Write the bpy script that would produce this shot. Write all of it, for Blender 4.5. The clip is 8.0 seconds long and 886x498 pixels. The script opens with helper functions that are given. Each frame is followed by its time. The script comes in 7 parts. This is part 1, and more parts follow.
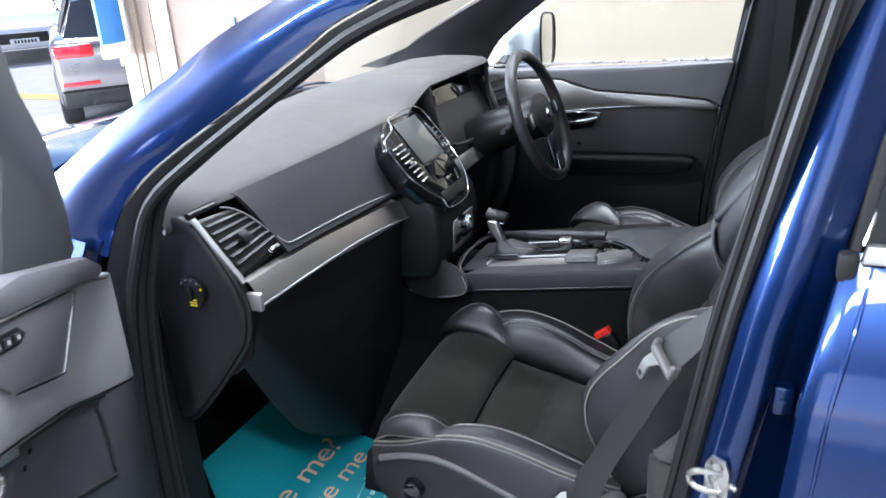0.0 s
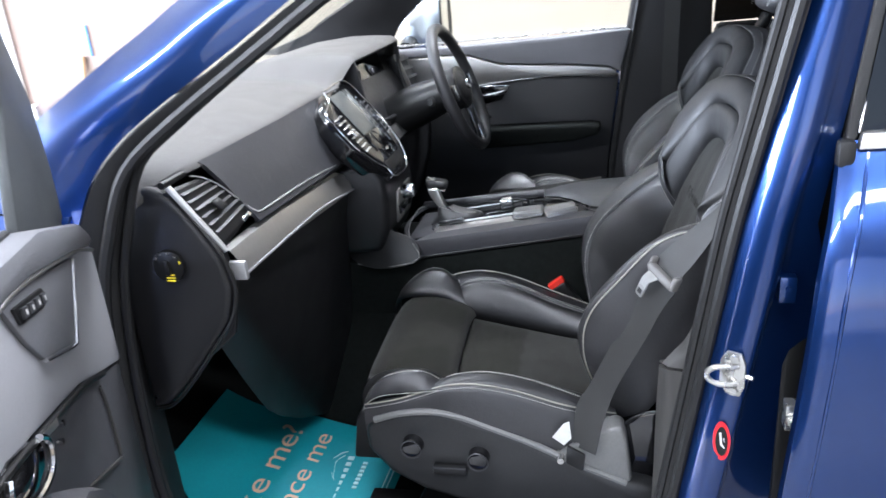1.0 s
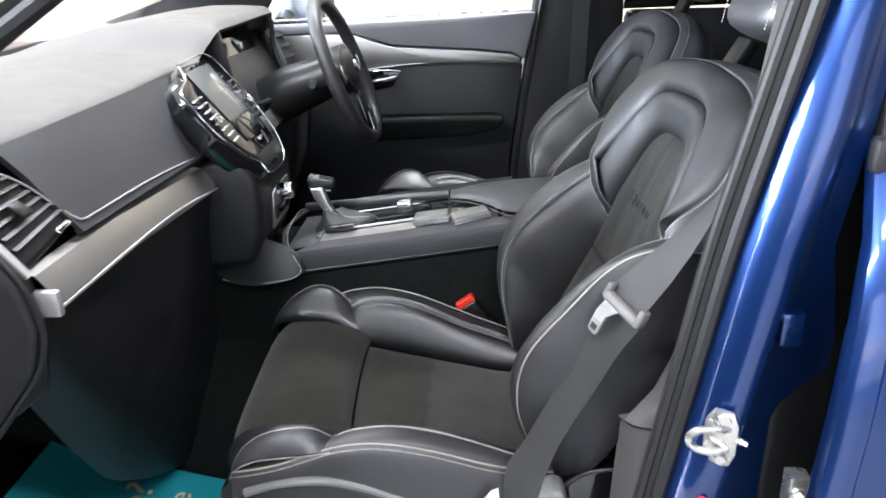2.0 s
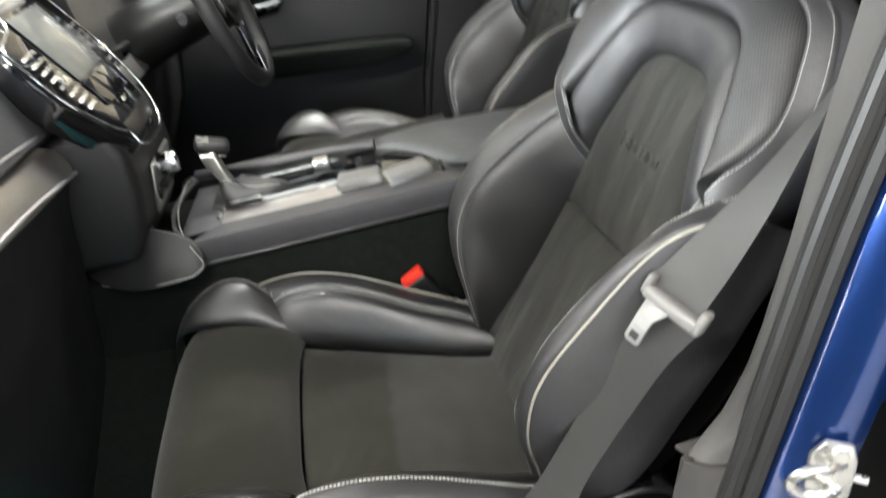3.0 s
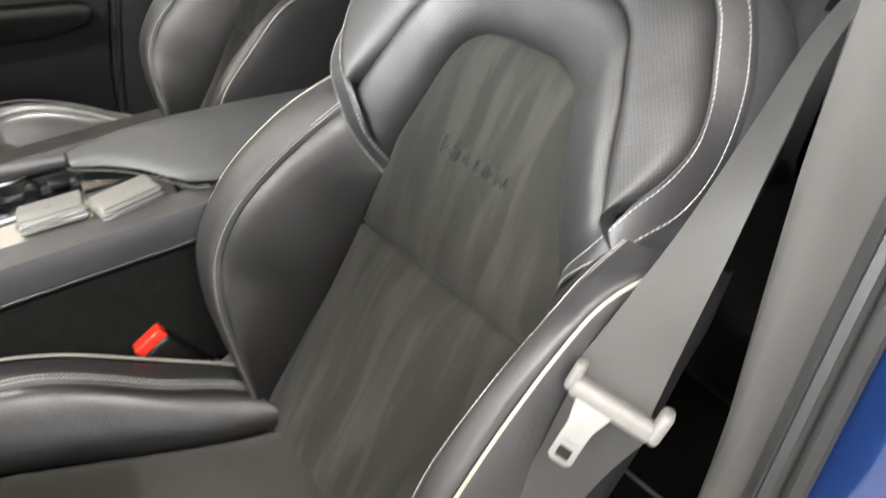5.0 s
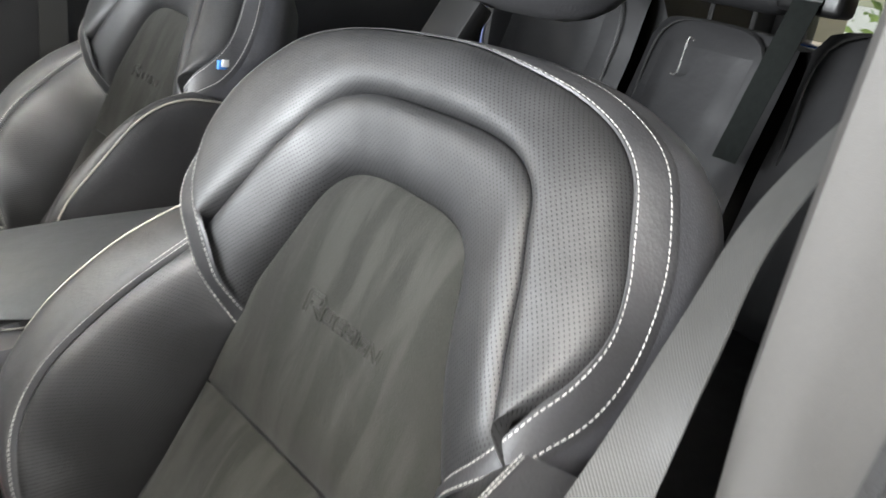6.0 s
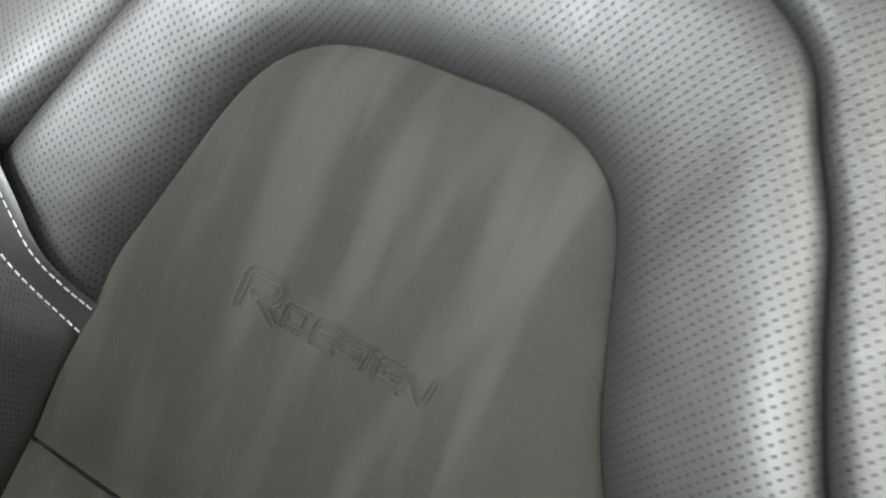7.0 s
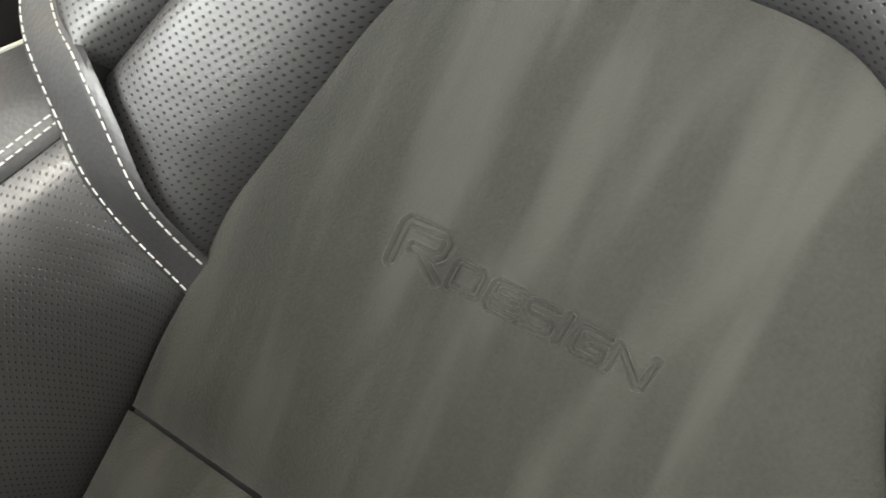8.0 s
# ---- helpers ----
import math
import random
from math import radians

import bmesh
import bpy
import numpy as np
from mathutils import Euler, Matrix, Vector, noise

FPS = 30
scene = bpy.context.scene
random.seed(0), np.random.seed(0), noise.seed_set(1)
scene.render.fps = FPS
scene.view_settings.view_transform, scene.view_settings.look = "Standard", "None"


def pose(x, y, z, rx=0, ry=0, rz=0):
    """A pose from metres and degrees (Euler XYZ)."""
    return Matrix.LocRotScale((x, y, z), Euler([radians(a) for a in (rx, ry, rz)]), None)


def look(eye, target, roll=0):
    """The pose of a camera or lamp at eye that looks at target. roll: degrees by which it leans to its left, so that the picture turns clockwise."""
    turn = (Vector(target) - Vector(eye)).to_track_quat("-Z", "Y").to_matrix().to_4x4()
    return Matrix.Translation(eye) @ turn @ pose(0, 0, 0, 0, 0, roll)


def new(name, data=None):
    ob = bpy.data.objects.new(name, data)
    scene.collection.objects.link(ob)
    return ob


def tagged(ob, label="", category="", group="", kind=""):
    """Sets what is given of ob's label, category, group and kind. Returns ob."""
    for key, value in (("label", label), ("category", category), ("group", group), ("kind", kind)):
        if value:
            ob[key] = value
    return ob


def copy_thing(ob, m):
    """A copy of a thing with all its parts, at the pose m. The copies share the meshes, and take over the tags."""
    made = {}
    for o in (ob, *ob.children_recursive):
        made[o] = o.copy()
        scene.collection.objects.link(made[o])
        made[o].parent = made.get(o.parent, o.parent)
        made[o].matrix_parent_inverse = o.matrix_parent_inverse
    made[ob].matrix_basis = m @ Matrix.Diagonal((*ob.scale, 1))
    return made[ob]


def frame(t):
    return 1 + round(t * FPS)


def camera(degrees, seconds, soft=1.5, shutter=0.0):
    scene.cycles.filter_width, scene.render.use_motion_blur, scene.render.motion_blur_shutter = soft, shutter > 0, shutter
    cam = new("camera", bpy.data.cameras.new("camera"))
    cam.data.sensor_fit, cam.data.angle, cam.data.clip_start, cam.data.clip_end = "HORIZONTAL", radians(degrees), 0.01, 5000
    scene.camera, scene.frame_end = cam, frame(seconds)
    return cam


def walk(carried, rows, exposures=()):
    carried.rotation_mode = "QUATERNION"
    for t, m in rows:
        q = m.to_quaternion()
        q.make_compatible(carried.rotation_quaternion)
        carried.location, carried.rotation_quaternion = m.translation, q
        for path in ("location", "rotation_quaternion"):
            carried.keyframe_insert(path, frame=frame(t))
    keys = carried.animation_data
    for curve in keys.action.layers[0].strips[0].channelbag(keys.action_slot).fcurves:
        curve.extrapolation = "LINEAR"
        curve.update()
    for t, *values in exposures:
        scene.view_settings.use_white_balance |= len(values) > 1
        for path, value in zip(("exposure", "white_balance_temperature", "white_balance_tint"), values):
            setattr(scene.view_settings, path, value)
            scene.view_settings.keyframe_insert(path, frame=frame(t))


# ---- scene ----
cam = camera(59.8, 8.0, shutter=0.35)
PATH = [
    (0, (0.031, -1.719, 1.572), (-0.749, -0.022, 0.856), -3.8),
    (0.5, (-0.012, -1.849, 1.551), (-0.691, -0.108, 0.837), -4.7),
    (1, (-0.171, -1.832, 1.493), (-0.602, -0.015, 0.777), -5.1),
    (1.5, (-0.242, -1.714, 1.444), (-0.456, 0.131, 0.703), -3.8),
    (1.7, (-0.245, -1.646, 1.432), (-0.418, 0.203, 0.69), -3.0),
    (2.8, (-0.344, -1.308, 1.396), (-0.22, 0.519, 0.591), -1.6),
    (3, (-0.351, -1.254, 1.39), (-0.187, 0.495, 0.434), -4.1),
    (3.5, (-0.374, -1.112, 1.361), (-0.197, 0.451, 0.126), -11.3),
    (4, (-0.411, -1.036, 1.343), (-0.167, 0.474, 0.054), -12.1),
    (4.5, (-0.402, -0.984, 1.341), (0.15, 0.463, 0.076), -4.9),
    (5, (-0.381, -0.956, 1.332), (0.504, 0.508, 0.295), 2.7),
    (5.2, (-0.378, -0.946, 1.335), (0.601, 0.524, 0.397), 4.5),
    (6.3, (-0.27, -0.766, 1.307), (1.013, 0.6, 0.607), 10.9),
    (6.5, (-0.258, -0.692, 1.266), (1.136, 0.583, 0.609), 11.9),
    (7, (-0.224, -0.582, 1.205), (1.304, 0.375, 0.341), 12.4),
    (7.5, (-0.22, -0.534, 1.174), (1.282, 0.388, 0.229), 13.3),
    (8, (-0.221, -0.51, 1.165), (1.253, 0.44, 0.203), 12.8),
]
EXPOSURES = [(0.0, 0.72, 5600, 14), (1.0, 0.95, 5650, 14), (1.7, 1.22, 5850, 14), (2.8, 1.36, 6300, 11), (3.5, 1.6, 6950, 6), (4.5, 1.68, 7100, 9), (5.2, 1.75, 6600, 12), (6.3, 1.75, 6500, 10), (7.0, 1.77, 6550, 8), (8.0, 1.88, 6900, 8)]
walk(cam, [(t, look(eye, target, roll)) for t, eye, target, roll in PATH], EXPOSURES)

# ---- world and lights ----
world = bpy.data.worlds.new("daylight")
scene.world = world
world.use_nodes = True
_wt = world.node_tree
_sky = _wt.nodes.new("ShaderNodeTexSky")
_sky.sky_type = "NISHITA"
_sky.sun_disc = False
_sky.sun_elevation, _sky.sun_rotation = radians(38), radians(200)
_wt.links.new(_sky.outputs[0], _wt.nodes["Background"].inputs[0])
_wt.nodes["Background"].inputs[1].default_value = 0.12

sun_data = bpy.data.lights.new("sun", "SUN")
sun_data.energy, sun_data.angle, sun_data.color = 3.2, radians(12), (1.0, 0.96, 0.9)
sun = new("sun", sun_data)
sun.matrix_world = look((-14, 10, 12), (-8, 5, 0))


def area_lamp(name, eye, target, sx, sy, watts, colour):
    d = bpy.data.lights.new(name, "AREA")
    d.shape, d.size, d.size_y, d.energy, d.color = "RECTANGLE", sx, sy, watts, colour
    ob = new(name, d)
    ob.matrix_world = look(eye, target)
    return ob


# rows of ceiling tubes in the hall
TUBES = [(-2.6, -2.6), (0.2, -2.6), (3.0, -2.6), (-2.6, 1.1), (0.2, 1.1), (3.0, 1.1)]
TUBE_WATTS = (150, 50, 28, 48, 130, 45)
for (tx, ty), watts in zip(TUBES, TUBE_WATTS):
    area_lamp("tube_light", (tx, ty, 3.46), (tx, ty + 0.001, 0), 2.2, 0.22, watts, (1.0, 0.98, 0.93))
# daylight through the front, rear and an assumed, unseen side opening of the hall
area_lamp("opening_light", (-8.0, -0.5, 1.9), (0, -0.2, 1.3), 5.0, 3.2, 1650, (0.93, 0.97, 1.0))
area_lamp("unseen_side_light", (-0.9, -5.6, 1.8), (-0.3, 0, 1.1), 5.0, 2.8, 20, (0.95, 0.98, 1.0))
area_lamp("rear_opening_light", (6.8, 1.4, 1.9), (0, 0.3, 1.2), 2.6, 2.4, 18, (0.97, 1.0, 0.93))


# ---- materials ----
def mat(name, colour, rough=0.5, metal=0.0, spec=0.5, coat=0.0, vary=0.12, scale=18.0, bump=0.0, bump_scale=300.0, rvary=0.1, sheen=0.0):
    """Principled surface with variation at two scales in colour and gloss, and a fine relief."""
    m = bpy.data.materials.new(name)
    m.use_nodes = True
    nt = m.node_tree
    b = nt.nodes["Principled BSDF"]
    b.inputs["Metallic"].default_value = metal
    b.inputs["Specular IOR Level"].default_value = spec
    b.inputs["Coat Weight"].default_value = coat
    b.inputs["Coat Roughness"].default_value = 0.04
    b.inputs["Sheen Weight"].default_value = sheen
    tc = nt.nodes.new("ShaderNodeTexCoord")
    n1 = nt.nodes.new("ShaderNodeTexNoise")
    n1.inputs["Scale"].default_value, n1.inputs["Detail"].default_value = scale, 6
    n2 = nt.nodes.new("ShaderNodeTexNoise")
    n2.inputs["Scale"].default_value, n2.inputs["Detail"].default_value = scale * 14, 3
    nt.links.new(tc.outputs["Object"], n1.inputs["Vector"])
    nt.links.new(tc.outputs["Object"], n2.inputs["Vector"])
    add = nt.nodes.new("ShaderNodeMath")
    add.operation = "ADD"
    nt.links.new(n1.outputs["Fac"], add.inputs[0])
    nt.links.new(n2.outputs["Fac"], add.inputs[1])
    mr = nt.nodes.new("ShaderNodeMapRange")
    mr.inputs["From Min"].default_value, mr.inputs["From Max"].default_value = 0.6, 1.4
    mr.inputs["To Min"].default_value, mr.inputs["To Max"].default_value = 1 - vary, 1 + vary
    nt.links.new(add.outputs[0], mr.inputs["Value"])
    mx = nt.nodes.new("ShaderNodeVectorMath")
    mx.operation = "SCALE"
    mx.inputs[0].default_value = colour
    nt.links.new(mr.outputs[0], mx.inputs["Scale"])
    nt.links.new(mx.outputs[0], b.inputs["Base Color"])
    rr = nt.nodes.new("ShaderNodeMapRange")
    rr.inputs["From Min"].default_value, rr.inputs["From Max"].default_value = 0.3, 0.7
    rr.inputs["To Min"].default_value = max(0.01, rough - rvary * rough)
    rr.inputs["To Max"].default_value = min(1.0, rough + rvary * rough)
    nt.links.new(n1.outputs["Fac"], rr.inputs["Value"])
    nt.links.new(rr.outputs[0], b.inputs["Roughness"])
    if bump:
        n3 = nt.nodes.new("ShaderNodeTexNoise")
        n3.inputs["Scale"].default_value, n3.inputs["Detail"].default_value = bump_scale, 4
        nt.links.new(tc.outputs["Object"], n3.inputs["Vector"])
        bp = nt.nodes.new("ShaderNodeBump")
        bp.inputs["Strength"].default_value, bp.inputs["Distance"].default_value = bump, 0.002
        nt.links.new(n3.outputs["Fac"], bp.inputs["Height"])
        nt.links.new(bp.outputs[0], b.inputs["Normal"])
    return m


def leather_grain(m, scale=420.0, strength=0.25):
    """Pebbled hide: Voronoi cells as relief."""
    nt = m.node_tree
    b = nt.nodes["Principled BSDF"]
    tc = nt.nodes.new("ShaderNodeTexCoord")
    v = nt.nodes.new("ShaderNodeTexVoronoi")
    v.inputs["Scale"].default_value = scale
    w = nt.nodes.new("ShaderNodeTexNoise")
    w.inputs["Scale"].default_value = 26
    nt.links.new(tc.outputs["Object"], v.inputs["Vector"])
    nt.links.new(tc.outputs["Object"], w.inputs["Vector"])
    b1 = nt.nodes.new("ShaderNodeBump")
    b1.inputs["Strength"].default_value, b1.inputs["Distance"].default_value = strength, 0.0006
    nt.links.new(v.outputs["Distance"], b1.inputs["Height"])
    b2 = nt.nodes.new("ShaderNodeBump")
    b2.inputs["Strength"].default_value, b2.inputs["Distance"].default_value = 0.25, 0.006
    nt.links.new(w.outputs["Fac"], b2.inputs["Height"])
    nt.links.new(b1.outputs[0], b2.inputs["Normal"])
    nt.links.new(b2.outputs[0], b.inputs["Normal"])
    return m


def math_node(nt, op, a, b=None):
    n = nt.nodes.new("ShaderNodeMath")
    n.operation = op
    for i, x in enumerate((a, b)):
        if x is None:
            continue
        if isinstance(x, (int, float)):
            n.inputs[i].default_value = x
        else:
            nt.links.new(x, n.inputs[i])
    return n.outputs[0]


def perforated(m, du=0.0038, dv=0.0047, radius=0.00048):
    """Punched holes in two staggered grids over the metric UV map."""
    nt = m.node_tree
    b = nt.nodes["Principled BSDF"]
    base = b.inputs["Base Color"].links[0].from_socket
    uv = nt.nodes.new("ShaderNodeUVMap")
    sep = nt.nodes.new("ShaderNodeSeparateXYZ")
    nt.links.new(uv.outputs[0], sep.inputs[0])
    hits = []
    for shift in (0.0, 0.5):
        d2 = []
        for ch, step in ((0, du), (1, dv)):
            s = math_node(nt, "ADD", math_node(nt, "DIVIDE", sep.outputs[ch], step), shift)
            f = math_node(nt, "SUBTRACT", math_node(nt, "FRACT", s), 0.5)
            d = math_node(nt, "MULTIPLY", f, step)
            d2.append(math_node(nt, "MULTIPLY", d, d))
        hits.append(math_node(nt, "SQRT", math_node(nt, "ADD", d2[0], d2[1])))
    near = math_node(nt, "MINIMUM", hits[0], hits[1])
    mr = nt.nodes.new("ShaderNodeMapRange")
    mr.interpolation_type = "SMOOTHSTEP"
    mr.inputs["From Min"].default_value, mr.inputs["From Max"].default_value = radius * 0.7, radius * 1.5
    nt.links.new(near, mr.inputs["Value"])
    mix = nt.nodes.new("ShaderNodeMix")
    mix.data_type = "RGBA"
    mix.inputs[6].default_value = (0.003, 0.003, 0.003, 1)
    nt.links.new(mr.outputs[0], mix.inputs[0])
    nt.links.new(base, mix.inputs[7])
    nt.links.new(mix.outputs[2], b.inputs["Base Color"])
    gloss = math_node(nt, "ADD", math_node(nt, "MULTIPLY", mr.outputs[0], 0.55 * b.inputs["Specular IOR Level"].default_value), 0.40 * b.inputs["Specular IOR Level"].default_value)
    nt.links.new(gloss, b.inputs["Specular IOR Level"])
    bp = nt.nodes.new("ShaderNodeBump")
    bp.inputs["Strength"].default_value, bp.inputs["Distance"].default_value = 0.30, 0.0007
    nt.links.new(mr.outputs[0], bp.inputs["Height"])
    if b.inputs["Normal"].links:
        nt.links.new(b.inputs["Normal"].links[0].from_socket, bp.inputs["Normal"])
    nt.links.new(bp.outputs[0], b.inputs["Normal"])
    return m


def suede_nap(m, tint, scale=(26, 4.2, 1)):
    """Brushed nap: long soft streaks that follow the metric UV map's second axis."""
    nt = m.node_tree
    b = nt.nodes["Principled BSDF"]
    base = b.inputs["Base Color"].links[0].from_socket
    uv = nt.nodes.new("ShaderNodeUVMap")
    mp = nt.nodes.new("ShaderNodeMapping")
    mp.inputs["Scale"].default_value = scale
    mp.inputs["Rotation"].default_value = (0, 0, radians(4))
    n = nt.nodes.new("ShaderNodeTexNoise")
    n.inputs["Scale"].default_value, n.inputs["Detail"].default_value, n.inputs["Distortion"].default_value = 1.0, 2.5, 0.35
    nt.links.new(uv.outputs[0], mp.inputs[0])
    nt.links.new(mp.outputs[0], n.inputs["Vector"])
    mr = nt.nodes.new("ShaderNodeMapRange")
    mr.interpolation_type = "SMOOTHSTEP"
    mr.inputs["From Min"].default_value, mr.inputs["From Max"].default_value = 0.44, 0.66
    nt.links.new(n.outputs["Fac"], mr.inputs["Value"])
    mix = nt.nodes.new("ShaderNodeMix")
    mix.data_type = "RGBA"
    nt.links.new(mr.outputs[0], mix.inputs[0])
    nt.links.new(base, mix.inputs[6])
    mix.inputs[7].default_value = (*tint, 1)
    nt.links.new(mix.outputs[2], b.inputs["Base Color"])
    return m


def sat_on(m, line, tint):
    """Nap brushed the other way behind a line across the cushion, where people sit."""
    nt = m.node_tree
    b = nt.nodes["Principled BSDF"]
    base = b.inputs["Base Color"].links[0].from_socket
    uv = nt.nodes.new("ShaderNodeUVMap")
    sep = nt.nodes.new("ShaderNodeSeparateXYZ")
    nt.links.new(uv.outputs[0], sep.inputs[0])
    n = nt.nodes.new("ShaderNodeTexNoise")
    n.inputs["Scale"].default_value, n.inputs["Detail"].default_value = 22, 3
    nt.links.new(uv.outputs[0], n.inputs["Vector"])
    at = math_node(nt, "ADD", sep.outputs[1], math_node(nt, "MULTIPLY", math_node(nt, "SUBTRACT", n.outputs["Fac"], 0.5), 0.035))
    mr = nt.nodes.new("ShaderNodeMapRange")
    mr.interpolation_type = "SMOOTHSTEP"
    mr.inputs["From Min"].default_value, mr.inputs["From Max"].default_value = line - 0.008, line + 0.008
    nt.links.new(at, mr.inputs["Value"])
    mix = nt.nodes.new("ShaderNodeMix")
    mix.data_type = "RGBA"
    nt.links.new(math_node(nt, "MULTIPLY", mr.outputs[0], math_node(nt, "ADD", math_node(nt, "MULTIPLY", n.outputs["Fac"], 0.6), 0.35)), mix.inputs[0])
    nt.links.new(base, mix.inputs[6])
    mix.inputs[7].default_value = (*tint, 1)
    nt.links.new(mix.outputs[2], b.inputs["Base Color"])
    return m


def weave(m, scale, strength=0.22):
    nt = m.node_tree
    b = nt.nodes["Principled BSDF"]
    uv = nt.nodes.new("ShaderNodeUVMap")
    w1 = nt.nodes.new("ShaderNodeTexWave")
    w1.inputs["Scale"].default_value = scale
    w1.bands_direction = "DIAGONAL"
    nt.links.new(uv.outputs[0], w1.inputs["Vector"])
    bp = nt.nodes.new("ShaderNodeBump")
    bp.inputs["Strength"].default_value, bp.inputs["Distance"].default_value = strength, 0.0008
    nt.links.new(w1.outputs["Fac"], bp.inputs["Height"])
    nt.links.new(bp.outputs[0], b.inputs["Normal"])
    return m


def glass(name, tint=(1, 1, 1), rough=0.0):
    m = bpy.data.materials.new(name)
    m.use_nodes = True
    nt = m.node_tree
    nt.nodes.clear()
    out = nt.nodes.new("ShaderNodeOutputMaterial")
    tr = nt.nodes.new("ShaderNodeBsdfTransparent")
    tr.inputs[0].default_value = (*tint, 1)
    gl = nt.nodes.new("ShaderNodeBsdfGlossy")
    gl.inputs["Roughness"].default_value = rough
    lw = nt.nodes.new("ShaderNodeLayerWeight")
    lw.inputs[0].default_value = 0.5
    shine = math_node(nt, "ADD", math_node(nt, "MULTIPLY", math_node(nt, "POWER", lw.outputs["Facing"], 5.0), 0.6), 0.035)
    mx = nt.nodes.new("ShaderNodeMixShader")
    nt.links.new(shine, mx.inputs[0])
    nt.links.new(tr.outputs[0], mx.inputs[1])
    nt.links.new(gl.outputs[0], mx.inputs[2])
    nt.links.new(mx.outputs[0], out.inputs[0])
    return m


def glow(name, colour, strength):
    m = bpy.data.materials.new(name)
    m.use_nodes = True
    b = m.node_tree.nodes["Principled BSDF"]
    b.inputs["Base Color"].default_value = (*colour, 1)
    b.inputs["Emission Color"].default_value = (*colour, 1)
    b.inputs["Emission Strength"].default_value = strength
    return m


def metallic_paint(name, colour):
    m = mat(name, colour, rough=0.30, metal=0.75, spec=0.5, coat=1.0, vary=0.06, scale=4)
    nt = m.node_tree
    b = nt.nodes["Principled BSDF"]
    tc = nt.nodes.new("ShaderNodeTexCoord")
    v = nt.nodes.new("ShaderNodeTexVoronoi")
    v.inputs["Scale"].default_value = 1800
    nt.links.new(tc.outputs["Object"], v.inputs["Vector"])
    bp = nt.nodes.new("ShaderNodeBump")
    bp.inputs["Strength"].default_value, bp.inputs["Distance"].default_value = 0.05, 0.0004
    nt.links.new(v.outputs["Distance"], bp.inputs["Height"])
    nt.links.new(bp.outputs[0], b.inputs["Normal"])
    return m


M_LEATHER = leather_grain(mat("black_leather", (0.0245, 0.0243, 0.0258), rough=0.49, spec=0.75, vary=0.15))
M_PERF = perforated(leather_grain(mat("perforated_leather", (0.0140, 0.0140, 0.0145), rough=0.54, spec=0.8, vary=0.12), 420, 0.15))
# same perforated hide, darker and glossier; light contrast put into the colour
M_PERFSHINE = perforated(leather_grain(mat("dark_glossy_perforated_leather", (0.0105, 0.0105, 0.0108), rough=0.38, spec=0.9, vary=0.12), 420, 0.12))
# front leather darkened and matted to stand in for the dim rear cabin
M_DIMMEDLEATHER = leather_grain(mat("rear_leather_dimmed", (0.0075, 0.0075, 0.008), rough=0.6, spec=0.3, vary=0.15))
# pale satin plastic; on the seat shields the paleness stands in for sheen
M_PALESATIN = mat("pale_satin_plastic", (0.17, 0.17, 0.165), rough=0.34, vary=0.12, bump=0.25, bump_scale=700)
M_SUEDE = suede_nap(mat("charcoal_suede", (0.0200, 0.0199, 0.0175), rough=0.95, spec=0.12, vary=0.22, scale=45, bump=0.38, bump_scale=850, sheen=0.08), (0.0320, 0.0318, 0.0282), (42, 6.0, 1))
M_SUEDESEAT = sat_on(suede_nap(mat("worn_seat_suede", (0.0140, 0.0136, 0.0106), rough=0.95, spec=0.12, vary=0.18, scale=22, bump=0.25, bump_scale=1100, sheen=0.08), (0.0225, 0.022, 0.0178), (7, 5.5, 1)), -0.357, (0.042, 0.0415, 0.038))
# near door's lower skin, lighter than the far door's
M_DOORLOW = mat("near_lower_door_skin", (0.060, 0.060, 0.065), rough=0.5, vary=0.12, bump=0.4, bump_scale=700)
M_THREAD = mat("pale_thread", (0.40, 0.40, 0.375), rough=0.7, vary=0.2, scale=200)
M_PIPING = mat("pale_piping", (0.30, 0.29, 0.25), rough=0.5, vary=0.15, scale=60)
# pale bluish base colour stands in for the windscreen's reflection
M_ARM = leather_grain(mat("armrest_leather_sheen", (0.17, 0.176, 0.184), rough=0.33, vary=0.08), 700, 0.15)
M_DOORSOFT2 = mat("pale_door_inlay", (0.32, 0.32, 0.33), rough=0.45, vary=0.08, bump=0.3, bump_scale=700)
M_SAIL = mat("sail_plastic", (0.055, 0.06, 0.062), rough=0.6, vary=0.1, bump=0.4, bump_scale=700)
M_SEATSHELL = mat("seat_shell_plastic", (0.022, 0.0225, 0.023), rough=0.36, vary=0.2, bump=0.3, bump_scale=700)
M_DASH = mat("soft_dash_top", (0.080, 0.075, 0.069), rough=0.55, vary=0.10, bump=0.5, bump_scale=620)
M_DASHDARK = mat("dark_dash_plastic", (0.010, 0.010, 0.011), rough=0.42, vary=0.2, bump=0.3, bump_scale=700)
M_DASHPANEL = leather_grain(mat("dash_panel_skin", (0.045, 0.045, 0.049), rough=0.42, vary=0.1), 600, 0.2)
M_ALU = mat("satin_aluminium_trim", (0.46, 0.45, 0.43), rough=0.34, metal=0.9, vary=0.06, scale=8)
M_LINE = mat("bright_trim_line", (0.66, 0.66, 0.66), rough=0.42, metal=0.8, vary=0.05)
M_CHROME = mat("bright_chrome", (0.75, 0.75, 0.76), rough=0.10, metal=1.0, vary=0.04)
M_PIANO = mat("gloss_black_plastic", (0.006, 0.006, 0.007), rough=0.08, coat=0.6, vary=0.1)
M_SCREEN = mat("glass_screen", (0.10, 0.105, 0.10), rough=0.12, vary=0.1, scale=5)
